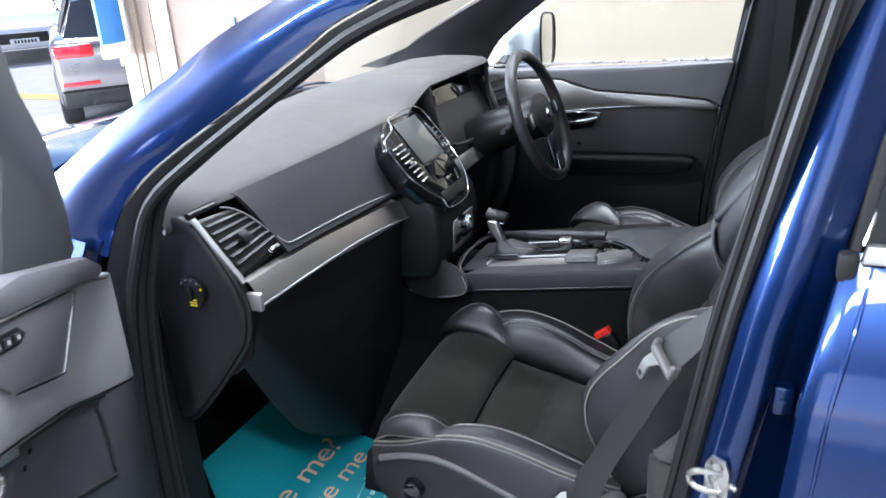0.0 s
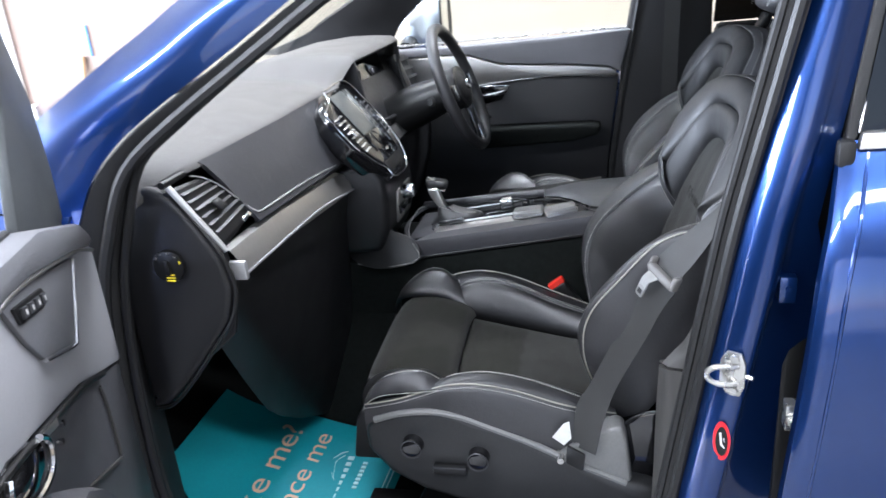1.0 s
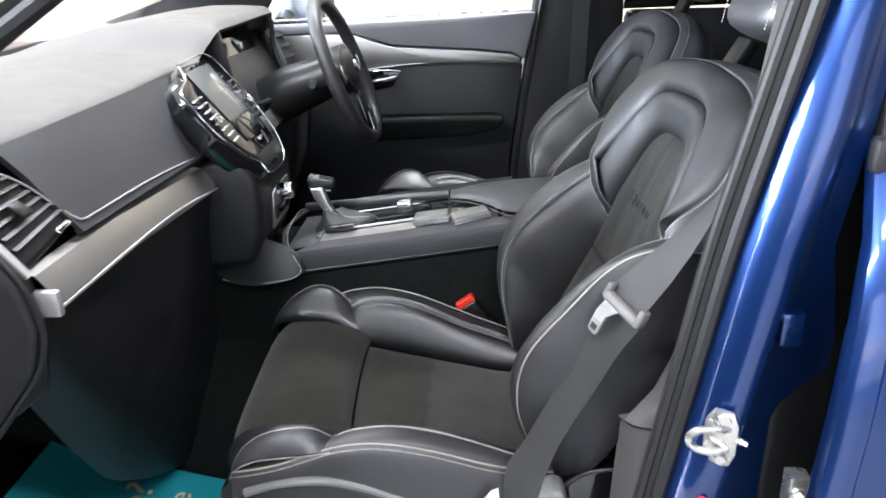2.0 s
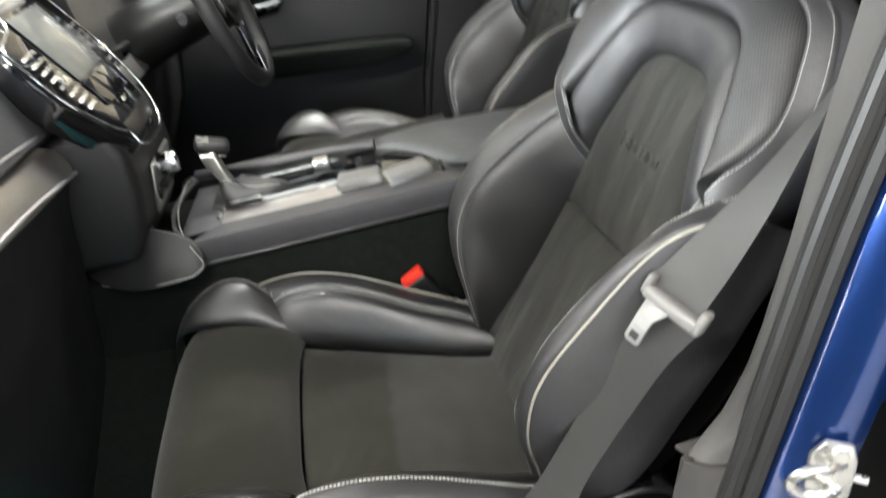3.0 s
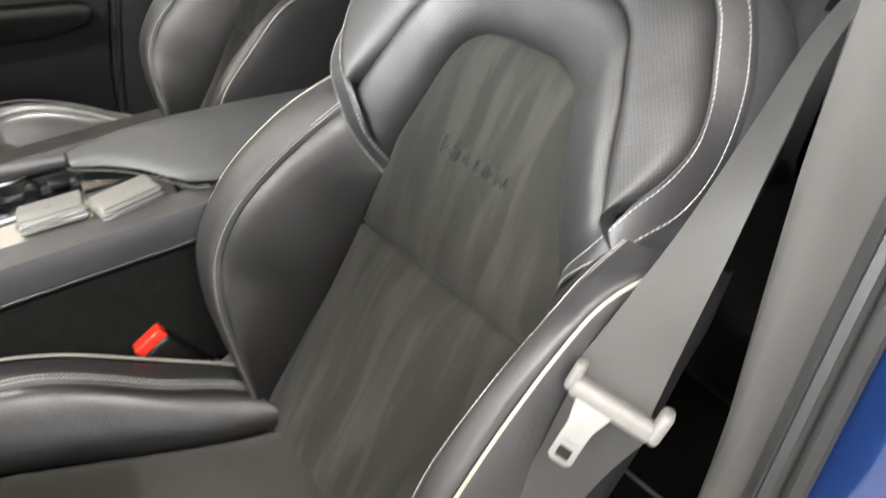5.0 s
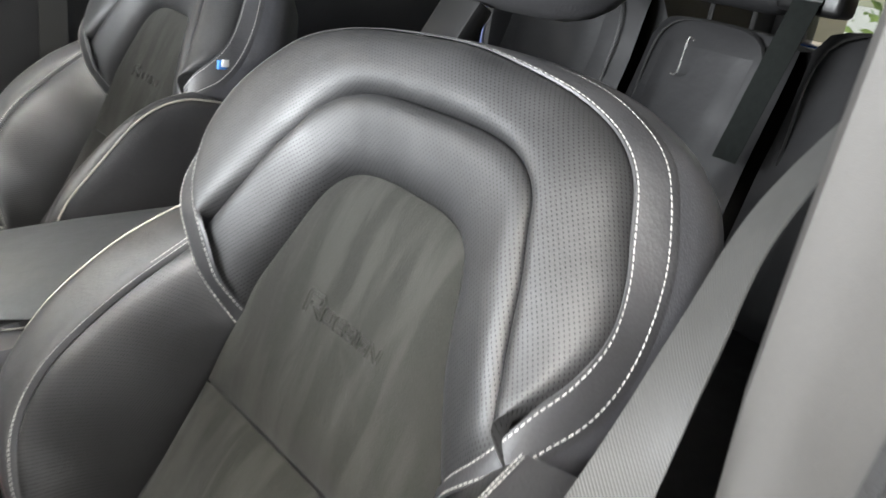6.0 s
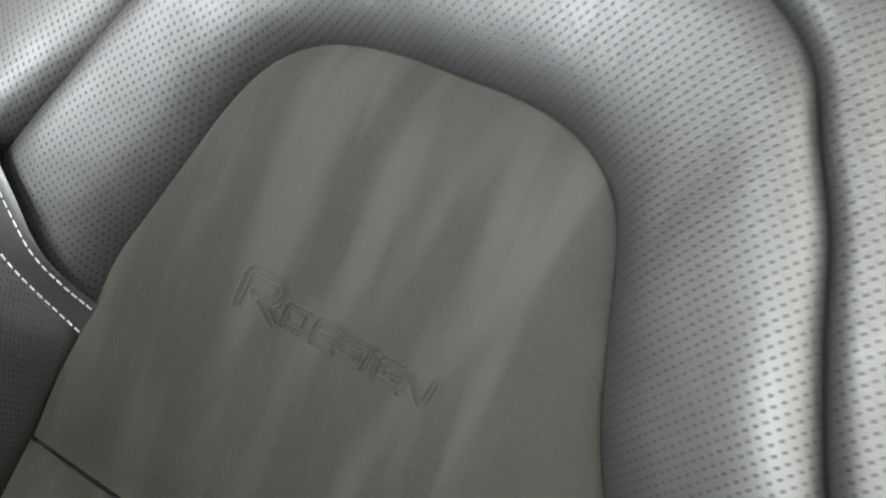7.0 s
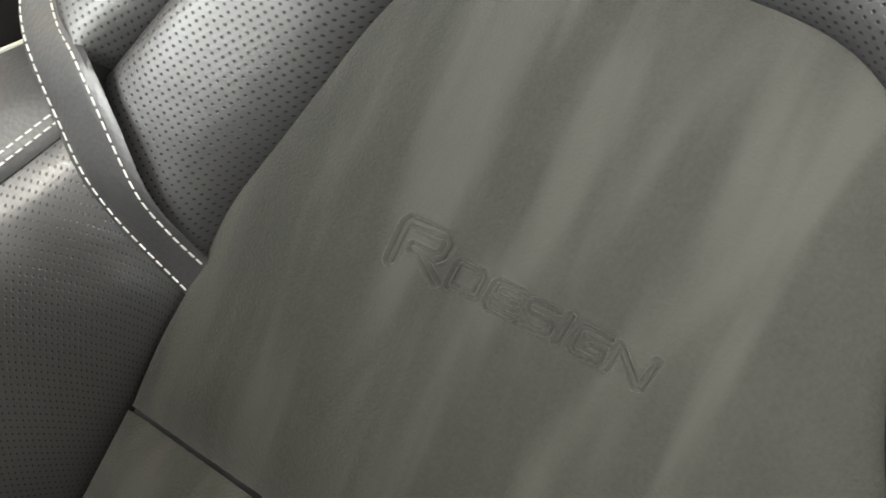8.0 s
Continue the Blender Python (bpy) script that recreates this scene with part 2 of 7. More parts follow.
M_BLUE = metallic_paint("blue_metallic_paint", (0.0085, 0.036, 0.155))
M_RUBBER = mat("black_door_rubber", (0.012, 0.012, 0.012), rough=0.55, vary=0.25, bump=0.3, bump_scale=500)
M_GREYTRIM = mat("grey_pillar_plastic", (0.045, 0.043, 0.040), rough=0.6, vary=0.08, bump=0.18, bump_scale=1500)
M_DOORSOFT = mat("grey_door_skin", (0.15, 0.15, 0.16), rough=0.5, vary=0.1, bump=0.5, bump_scale=700)
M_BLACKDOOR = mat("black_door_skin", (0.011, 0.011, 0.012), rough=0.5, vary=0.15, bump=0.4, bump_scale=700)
M_CARPET = mat("black_carpet", (0.0085, 0.0098, 0.0090), rough=1.0, spec=0.1, vary=0.5, scale=90, bump=1.0, bump_scale=900)
M_BELT = weave(mat("seat_belt_webbing", (0.031, 0.031, 0.0295), rough=0.62, vary=0.12, scale=50), 260)
M_TONGUE = mat("coated_tongue_steel", (0.19, 0.19, 0.182), rough=0.4, metal=0.1, vary=0.1, scale=40)
M_BELTPLASTIC = mat("belt_tongue_plastic", (0.15, 0.144, 0.137), rough=0.5, vary=0.1)
M_STEEL = mat("pressed_steel", (0.62, 0.61, 0.58), rough=0.28, metal=0.9, vary=0.12, scale=40)
M_RED = mat("red_buckle_plastic", (0.75, 0.035, 0.018), rough=0.42, vary=0.06)
M_BLACKPLASTIC = mat("black_plastic", (0.006, 0.006, 0.006), rough=0.4, vary=0.2)
M_TEAL = mat("teal_paper", (0.015, 0.30, 0.35), rough=0.6, vary=0.08, scale=10)
M_PEACH = mat("peach_print", (0.80, 0.52, 0.36), rough=0.7, vary=0.05)
M_PALEPRINT = mat("pale_print", (0.55, 0.78, 0.78), rough=0.7, vary=0.05)
M_WHITE = mat("white_paint", (0.78, 0.78, 0.77), rough=0.5, vary=0.04)
M_YELLOW = mat("yellow_print", (0.75, 0.62, 0.02), rough=0.5, vary=0.05)
M_STICKER = mat("red_sticker", (0.72, 0.02, 0.03), rough=0.35, vary=0.05)
M_LABEL = mat("white_cloth_label", (0.62, 0.62, 0.60), rough=0.85, vary=0.12, scale=50)
M_CLEARGLASS = glass("clear_glass", (0.93, 0.95, 0.94))
M_REARGLASS = glass("lightly_tinted_glass", (0.6, 0.62, 0.58))
M_TINT = glass("dark_tinted_glass", (0.06, 0.06, 0.06))
M_MIRROR = mat("mirror_silver", (0.85, 0.86, 0.86), rough=0.02, metal=1.0, vary=0.01)
# pinkish tan, darkened further to offset the opening lamp's glare on it
M_PINKWALL = mat("pinkish_tan_wall_darkened", (0.21, 0.155, 0.125), rough=0.85, vary=0.06, scale=1.2, bump=0.2, bump_scale=40)
M_WALL = mat("cream_wall_paint", (0.31, 0.262, 0.20), rough=0.85, vary=0.04, scale=1.2, bump=0.2, bump_scale=40)
M_CEIL = mat("white_ceiling", (0.60, 0.60, 0.585), rough=0.9, vary=0.04, scale=1)
M_FLOOR = mat("pale_concrete", (0.27, 0.265, 0.25), rough=0.45, vary=0.15, scale=1.5, bump=0.1, bump_scale=30)
M_ROAD = mat("yard_concrete", (0.48, 0.46, 0.44), rough=0.9, vary=0.2, scale=3, bump=0.4, bump_scale=60)
M_TAN = mat("tan_door_frame", (0.26, 0.20, 0.15), rough=0.6, vary=0.15, scale=6)
M_BLUEPANEL = mat("blue_board", (0.06, 0.22, 0.58), rough=0.5, vary=0.05)
M_GREYCAR = metallic_paint("grey_metallic_paint", (0.20, 0.19, 0.19))
M_WHITECAR = mat("white_car_paint", (0.80, 0.80, 0.80), rough=0.25, coat=1.0, vary=0.03)
M_TAIL = mat("red_tail_lens", (0.55, 0.01, 0.02), rough=0.15, coat=1.0, vary=0.1)
M_HEADLINER = mat("pale_headliner", (0.42, 0.41, 0.38), rough=0.95, vary=0.06, bump=0.3, bump_scale=900)
M_LEAF = mat("green_leaves", (0.16, 0.22, 0.06), rough=0.6, vary=0.4, scale=3)
M_SILVER = mat("silver_mirror_paint", (0.62, 0.66, 0.72), rough=0.3, metal=0.3, coat=0.6, vary=0.04)
M_TINT2 = mat("dark_car_glass", (0.02, 0.022, 0.025), rough=0.05, vary=0.1, coat=0.5)
M_BRASS = mat("brassy_bar", (0.70, 0.45, 0.25), rough=0.25, metal=1.0, vary=0.05)
M_YELLOWLINE = mat("yellow_road_paint", (0.70, 0.48, 0.16), rough=0.8, vary=0.25, scale=2)
M_WOOD = mat("raw_wood", (0.36, 0.22, 0.11), rough=0.7, vary=0.25, scale=12)
M_TUBE = glow("fluorescent_tube", (1.0, 0.98, 0.93), 6.0)


# ---- building tools ----
def thing(name, at, label, category, group="", kind=""):
    ob = new(name)
    ob.location = at
    ob.empty_display_size = 0.05
    return tagged(ob, label, category, group, kind)


def root_at(ob):
    p = Vector((0, 0, 0))
    while ob:
        p += ob.location
        ob = ob.parent
    return p


def finish(name, bm, material, angle=38):
    bmesh.ops.recalc_face_normals(bm, faces=bm.faces)
    me = bpy.data.meshes.new(name)
    bm.to_mesh(me)
    bm.free()
    me.materials.append(material)
    me.polygons.foreach_set("use_smooth", [True] * len(me.polygons))
    me.set_sharp_from_angle(angle=radians(angle))
    return me


def part(name, bm, material, parent, label="", angle=38):
    """One mesh, given in world coordinates, as a part under a thing or a part."""
    bm.transform(Matrix.Translation(-root_at(parent)))
    ob = new(name, finish(name, bm, material, angle))
    ob.parent = parent
    return tagged(ob, label)


def solo(name, bm, material, label, category, kind="", group="", angle=38):
    ob = new(name, finish(name, bm, material, angle))
    return tagged(ob, label, category, group, kind)


def cr(pts, n):
    """n points evenly spaced on a smooth curve through pts."""
    p = [Vector(q) for q in pts]
    if len(p) == 2:
        return [p[0].lerp(p[1], i / (n - 1)) for i in range(n)]
    e = [2 * p[0] - p[1]] + p + [2 * p[-1] - p[-2]]
    fine = []
    for i in range(1, len(e) - 2):
        for k in range(16):
            t = k / 16
            a, b, c, d = e[i - 1], e[i], e[i + 1], e[i + 2]
            fine.append(0.5 * ((2 * b) + (c - a) * t + (2 * a - 5 * b + 4 * c - d) * t * t + (3 * b - a - 3 * c + d) * t ** 3))
    fine.append(e[-2])
    s = [0.0]
    for a, b in zip(fine, fine[1:]):
        s.append(s[-1] + (b - a).length)
    out, j = [], 0
    for i in range(n):
        w = s[-1] * i / (n - 1)
        while j < len(s) - 2 and s[j + 1] < w:
            j += 1
        f = (w - s[j]) / max(1e-9, s[j + 1] - s[j])
        out.append(fine[j].lerp(fine[j + 1], min(1, max(0, f))))
    return out


def grid(rows, closed=False, bm=None):
    """Quads over rows of points, with a UV map in metres (x along a row, y across the rows)."""
    bm = bm or bmesh.new()
    uvl = bm.loops.layers.uv.verify()
    vs = [[bm.verts.new(p) for p in r] for r in rows]
    mid = rows[len(rows) // 2]
    s = [0.0]
    for a, b in zip(mid, mid[1:]):
        s.append(s[-1] + (Vector(b) - Vector(a)).length)
    n = len(mid)
    w = [[0.0] * n]
    for a, b in zip(rows, rows[1:]):
        w.append([w[-1][k] + (Vector(b[k]) - Vector(a[k])).length for k in range(n)])
    half = w[len(rows) // 2][:]
    w = [[q - h for q, h in zip(r, half)] for r in w]
    for i in range(len(rows) - 1):
        for j in range(n if closed else n - 1):
            j2 = (j + 1) % n
            f = bm.faces.new((vs[i][j], vs[i][j2], vs[i + 1][j2], vs[i + 1][j]))
            us = (s[j], s[j + 1] if j + 1 < n else s[j] + (s[1] - s[0]))
            for lp, (a, b) in zip(f.loops, ((us[0], w[i][j]), (us[1], w[i][j2]), (us[1], w[i + 1][j2]), (us[0], w[i + 1][j]))):
                lp[uvl].uv = (a, b)
    return bm


def pillow(c0, c1, up, height, n=60, m=13, sink=0.004, sharp=3.0, flat=0.5, skew=0.0):
    """A stuffed strip between two curves: the edges dive into the seams, the middle bulges by height along up."""
    a, b = cr(c0, n), cr(c1, n)
    rows = []
    for i in range(m):
        s = 0.5 - 0.5 * math.cos(math.pi * i / (m - 1))
        prof = max(0.0, 1 - abs(2 * s - 1 - skew * (1 - (2 * s - 1) ** 2)) ** sharp) ** flat
        rows.append([p.lerp(q, s) + Vector(up) * (height * prof - sink * (1 - prof)) for p, q in zip(a, b)])
    return grid(rows)


def fan(outline, height_of, rings=12):
    """A stuffed pad inside a closed outline; height_of(s, p) moves a point, s is 1 on the edge and 0 in the middle."""
    c = sum((Vector(p) for p in outline), Vector()) / len(outline)
    bm = bmesh.new()
    prev = None
    for r in range(rings):
        s = 1 - (r / rings) ** 1.25
        cur = [bm.verts.new(height_of(s, c.lerp(Vector(p), s))) for p in outline]
        if prev:
            for j in range(len(cur)):
                j2 = (j + 1) % len(cur)
                bm.faces.new((prev[j], prev[j2], cur[j2], cur[j]))
        prev = cur
    top = bm.verts.new(height_of(0, c))
    for j in range(len(prev)):
        bm.faces.new((prev[j], prev[(j + 1) % len(prev)], top))
    return bm


def planar_uv(bm, ax, ay):
    uvl = bm.loops.layers.uv.verify()
    for f in bm.faces:
        for lp in f.loops:
            lp[uvl].uv = (lp.vert.co.dot(ax), lp.vert.co.dot(ay))
    return bm


def tube(pts, r, n=None, sides=8, caps=True, bm=None):
    p = cr(pts, n) if n else [Vector(q) for q in pts]
    bm = bm or bmesh.new()
    uvl = bm.loops.layers.uv.verify()
    ref = Vector((0.13, 0.21, 0.97))
    prev, first = None, None
    for i, q in enumerate(p):
        t = (p[min(i + 1, len(p) - 1)] - p[max(i - 1, 0)]).normalized()
        if abs(t.dot(ref)) > 0.97:
            ref = Vector((0.9, 0.3, 0.1))
        x = t.cross(ref).normalized()
        y = t.cross(x)
        ref = -y if abs(t.dot(y)) < 0.9 else ref
        rr = r[i] if isinstance(r, (list, tuple)) else r
        cur = [bm.verts.new(q + rr * (math.cos(2 * math.pi * k / sides) * x + math.sin(2 * math.pi * k / sides) * y)) for k in range(sides)]
        if prev:
            for k in range(sides):
                bm.faces.new((prev[k], prev[(k + 1) % sides], cur[(k + 1) % sides], cur[k]))
        else:
            first = cur
        prev = cur
    if caps:
        bm.faces.new(first)
        bm.faces.new(prev)
    return bm


def box(lo, hi, bevel=0.0, m=None, seg=2, bm=None):
    bm2 = bmesh.new()
    bmesh.ops.create_cube(bm2, size=1)
    for v in bm2.verts:
        v.co = Vector([lo[i] + (v.co[i] + 0.5) * (hi[i] - lo[i]) for i in range(3)])
    if bevel:
        bmesh.ops.bevel(bm2, geom=bm2.edges[:], offset=bevel, segments=seg, affect="EDGES", profile=0.5)
    if m:
        bm2.transform(m)
    if bm is None:
        return bm2
    me = bpy.data.meshes.new("tmp")
    bm2.to_mesh(me)
    bm.from_mesh(me)
    bpy.data.meshes.remove(me)
    bm2.free()
    return bm


def prism(profile, axis, a, b, bevel=0.0, seg=2):
    """A closed profile drawn out along an axis ('x': profile in y,z; 'y': in x,z; 'z': in x,y)."""
    def at(p, w):
        return {"x": (w, p[0], p[1]), "y": (p[0], w, p[1]), "z": (p[0], p[1], w)}[axis]
    bm = bmesh.new()
    f0 = bm.faces.new([bm.verts.new(at(p, a)) for p in profile])
    f1 = bm.faces.new([bm.verts.new(at(p, b)) for p in profile])
    n = len(profile)
    v0, v1 = list(f0.verts), list(f1.verts)
    for i in range(n):
        bm.faces.new((v0[i], v0[(i + 1) % n], v1[(i + 1) % n], v1[i]))
    if bevel:
        bmesh.ops.recalc_face_normals(bm, faces=bm.faces)
        es = [e for e in bm.edges if len(e.link_faces) == 2 and e.calc_face_angle(0) > 0.45]
        bmesh.ops.bevel(bm, geom=es, offset=bevel, segments=seg, affect="EDGES", profile=0.5, clamp_overlap=True)
    return bm


def cyl(at, axis, r, h, sides=24, r2=None, bevel=0.0):
    bm = bmesh.new()
    bmesh.ops.create_cone(bm, cap_ends=True, segments=sides, radius1=r, radius2=r if r2 is None else r2, depth=h)
    if bevel:
        es = [e for e in bm.edges if e.calc_face_angle(0) > 1.0]
        bmesh.ops.bevel(bm, geom=es, offset=bevel, segments=2, affect="EDGES", profile=0.5)
    q = Vector((0, 0, 1)).rotation_difference(Vector(axis))
    bm.transform(Matrix.Translation(at) @ q.to_matrix().to_4x4())
    return bm


def slab(points, thick, bevel=0.002):
    """A flat sheet with thickness from a loop of points; thick is a vector."""
    bm = bmesh.new()
    t = Vector(thick)
    v0 = [bm.verts.new(Vector(p)) for p in points]
    v1 = [bm.verts.new(Vector(p) + t) for p in points]
    bm.faces.new(v0)
    bm.faces.new(v1)
    for i in range(len(points)):
        j = (i + 1) % len(points)
        bm.faces.new((v0[i], v0[j], v1[j], v1[i]))
    if bevel:
        bmesh.ops.recalc_face_normals(bm, faces=bm.faces)
        es = [e for e in bm.edges if e.calc_face_angle(0) > 0.45]
        bmesh.ops.bevel(bm, geom=es, offset=bevel, segments=2, affect="EDGES", profile=0.5, clamp_overlap=True)
    return bm


def stitches(curve, up, pitch=0.0046, length=0.0034, r=0.0006, lift=0.0006, bm=None):
    """Short thread stitches laid along a curve."""
    bm = bm or bmesh.new()
    rough = cr(curve, 120)
    total = sum((b - a).length for a, b in zip(rough, rough[1:]))
    n = max(2, int(total / pitch))
    p = cr(curve, n + 1)
    up = Vector(up).normalized()
    for a, b in zip(p, p[1:]):
        t = (b - a).normalized()
        c = (a + b) / 2 + up * lift
        s = t.cross(up)
        if s.length < 1e-6:
            continue
        s.normalize()
        h = length / 2
        ends = [bm.verts.new(c - t * h - up * r), bm.verts.new(c + t * h - up * r)]
        ring = []
        for k in (-0.45, 0.45):
            ring.append([bm.verts.new(c + t * (k * length) + s * (r * ca) + up * (r * sa)) for ca, sa in ((1, 0), (0, 1.1), (-1, 0), (0, -1))])
        for k in range(4):
            bm.faces.new((ring[0][k], ring[0][(k + 1) % 4], ring[1][(k + 1) % 4], ring[1][k]))
            bm.faces.new((ends[0], ring[0][k], ring[0][(k + 1) % 4]))
            bm.faces.new((ends[1], ring[1][k], ring[1][(k + 1) % 4]))
    return bm


def lettering(body, size, extrude=0.0004):
    cu = bpy.data.curves.new("lettering", "FONT")
    cu.body, cu.size, cu.extrude, cu.align_x = body, size, extrude, "LEFT"
    ob = bpy.data.objects.new("lettering", cu)
    me = bpy.data.meshes.new_from_object(ob)
    bpy.data.objects.remove(ob)
    bm = bmesh.new()
    bm.from_mesh(me)
    bpy.data.meshes.remove(me)
    return bm


STROKES = {
    "R": [[(0, 0), (0.04, 0.86), (0.12, 1), (0.86, 1), (0.98, 0.88), (0.96, 0.58), (0.84, 0.45), (0.34, 0.45)], [(0.52, 0.42), (1.06, 0.0)]],
    "D": [[(0.04, 0), (0, 0.1), (0.04, 0.9), (0.12, 1), (0.92, 1), (1.0, 0.9), (0.98, 0.1), (0.9, 0), (0.04, 0)]],
    "E": [[(1.0, 1), (0.14, 1), (0.04, 0.86), (0, 0.14), (0.1, 0), (0.96, 0)], [(0.1, 0.5), (0.92, 0.5)]],
    "S": [[(1.0, 1), (0.16, 1), (0.06, 0.86), (0.06, 0.62), (0.16, 0.5), (0.86, 0.5), (0.96, 0.38), (0.94, 0.14), (0.84, 0), (0, 0)]],
    "I": [[(0.0, 0), (0.1, 1)]],
    "G": [[(1.0, 1), (0.14, 1), (0.04, 0.86), (0, 0.14), (0.1, 0), (0.86, 0), (0.96, 0.14), (0.96, 0.46), (0.5, 0.46)]],
    "N": [[(0, 0), (0.08, 0.96), (0.18, 0.9), (0.84, 0.02), (0.96, 0.06), (1.06, 1)]],
}


WORD = (("R", 0.0, 0.0, 0.0190, 0.0160), ("D", 0.0244, 0.0012, 0.0106, 0.0086), ("E", 0.0396, 0.0006, 0.0098, 0.0090), ("S", 0.0520, 0.0006, 0.0112, 0.0086), ("I", 0.0662, 0.0002, 0.012, 0.0094), ("G", 0.0710, 0.0, 0.0108, 0.0086), ("N", 0.0840, -0.0008, 0.0122, 0.0092))


def press_word(bm, place, out, x0, y0):
    """Press the word into a padded skin: place(co) gives the way along and up the letters, out the skin's outside."""
    def inside(co):
        x, y = place(co)
        return x0 - 0.006 < x < x0 + 0.104 and y0 - 0.006 < y < y0 + 0.022

    for step in range(10):
        longest = 0.0003
        es = [e for e in bm.edges if e.calc_length() > longest and inside((e.verts[0].co + e.verts[1].co) / 2)]
        if not es:
            break
        bmesh.ops.subdivide_edges(bm, edges=es, cuts=1, use_grid_fill=True)
        bmesh.ops.triangulate(bm, faces=[f for f in bm.faces if len(f.verts) > 4])
    segs = []
    for c, lx, base, width, height in WORD:
        for ln in STROKES[c]:
            p = [(x0 + lx + x * width, y0 + base + y * height) for x, y in ln]
            segs += [(a, b, 0.00135 if c == "R" else 0.00095) for a, b in zip(p, p[1:])]
    vs = [v for v in bm.verts if inside(v.co)]
    xy = np.array([place(v.co) for v in vs])
    best = np.full(len(vs), 9.0)
    for a, b, half in segs:
        a, b = np.array(a), np.array(b)
        k = np.clip(((xy - a) @ (b - a)) / ((b - a) @ (b - a)), 0, 1)
        best = np.minimum(best, np.linalg.norm(xy - a - k[:, None] * (b - a), axis=1) / half)
    for v, d in zip(vs, best):
        groove = math.exp(-((d - 1.0) / 0.34) ** 2)
        v.co += out * (math.exp(-((d - 1.9) / 0.4) ** 2) * 0.0006 - 0.0010 * groove - (0.0004 if d < 1 else 0.0))
    return bm


# ---- front seats ----
SEAT_Y = -0.418
RECLINE = radians(27)
BO = Vector((-0.195, SEAT_Y, 0.662))
BU = Vector((math.sin(RECLINE), 0, math.cos(RECLINE)))
BN = Vector((-math.cos(RECLINE), 0, math.sin(RECLINE)))


BV = Vector((-0.075, 1, 0)) - BU * 0.03
BV_SIDE = Vector((0, 1, 0)) - BU * 0.06


def back(v, u, n):
    """A place on the backrest: across, up along the recline, out towards the sitter."""
    return BO + BV * v + BU * u + BN * n


def wing(v, u, n):
    """The same for the side wings."""
    return BO + BV_SIDE * v + BU * u + BN * n


def arch(left, right=None):
    """The whole arch from its two halves (across, up, out), each from the bottom to the crown."""
    right = right or left
    return [back(*p) for p in left] + [back(-p[0], p[1], p[2]) for p in reversed(right[:-1])]


def cush(x, v, z, skew=0.05):
    return Vector((x - skew * v, SEAT_Y + v, z))


PANEL_EDGE = [(0.138, 0.360, 0.005), (0.132, 0.392, 0.011), (0.121, 0.422, 0.015), (0.111, 0.450, 0.018), (0.101, 0.480, 0.020), (0.088, 0.503, 0.021), (0.066, 0.518, 0.021), (0.034, 0.523, 0.021), (0, 0.522, 0.021)]
PANEL_EDGE_R = [(0.138, 0.360, 0.005), (0.122, 0.390, 0.011), (0.107, 0.418, 0.015), (0.096, 0.446, 0.018), (0.086, 0.475, 0.020), (0.075, 0.497, 0.021), (0.055, 0.513, 0.021), (0.030, 0.520, 0.021), (0, 0.522, 0.021)]
RING_EDGE = [(0.181, 0.423, 0.046), (0.168, 0.447, 0.049), (0.155, 0.476, 0.050), (0.144, 0.504, 0.050), (0.131, 0.528, 0.049), (0.117, 0.553, 0.047), (0.092, 0.572, 0.045), (0.055, 0.581, 0.044), (0, 0.583, 0.043)]
ROLL_EDGE = [(0.184, 0.425, 0.051), (0.205, 0.437, 0.056), (0.224, 0.463, 0.058), (0.237, 0.498, 0.058), (0.237, 0.529, 0.055), (0.224, 0.560, 0.052), (0.194, 0.598, 0.047), (0.156, 0.617, 0.044), (0.11, 0.628, 0.042), (0.06, 0.634, 0.040), (0, 0.637, 0.038)]
ROLL_EDGE_R = [(0.184, 0.425, 0.050), (0.194, 0.445, 0.047), (0.201, 0.470, 0.039), (0.200, 0.500, 0.029), (0.189, 0.530, 0.024), (0.174, 0.556, 0.021), (0.154, 0.590, 0.019), (0.128, 0.612, 0.020), (0.092, 0.626, 0.024), (0.05, 0.633, 0.031), (0, 0.637, 0.038)]
BAND_IN = [(0.131, 0.362, -0.004), (0.143, 0.382, 0.034), (0.158, 0.405, 0.051), (0.178, 0.425, 0.060)] + ROLL_EDGE[1:]
BAND_IN_R = [(0.1335, 0.3566, 0.002), (0.155, 0.379, 0.027), (0.1726, 0.400, 0.039), (0.186, 0.422, 0.047)] + ROLL_EDGE_R[1:]
BAND_OUT = [(0.136, 0.340, -0.010), (0.176, 0.372, 0.033), (0.199, 0.400, 0.051), (0.217, 0.416, 0.056), (0.238, 0.435, 0.053), (0.249, 0.456, 0.048), (0.252, 0.480, 0.042), (0.255, 0.506, 0.035), (0.251, 0.539, 0.029), (0.236, 0.570, 0.023), (0.207, 0.602, 0.017), (0.160, 0.624, 0.013), (0.11, 0.638, 0.010), (0.06, 0.646, 0.008), (0, 0.649, 0.008)]
BAND_OUT_R = [(0.136, 0.3407, -0.002), (0.160, 0.364, 0.030), (0.183, 0.387, 0.042), (0.200, 0.406, 0.040), (0.208, 0.425, 0.028), (0.213, 0.450, 0.011), (0.213, 0.480, 0.003), (0.209, 0.511, 0.0), (0.200, 0.547, 0.0), (0.184, 0.579, 0.0), (0.165, 0.607, 0.0), (0.140, 0.625, 0.0), (0.10, 0.641, 0.001), (0.05, 0.648, 0.005), (0, 0.649, 0.008)]
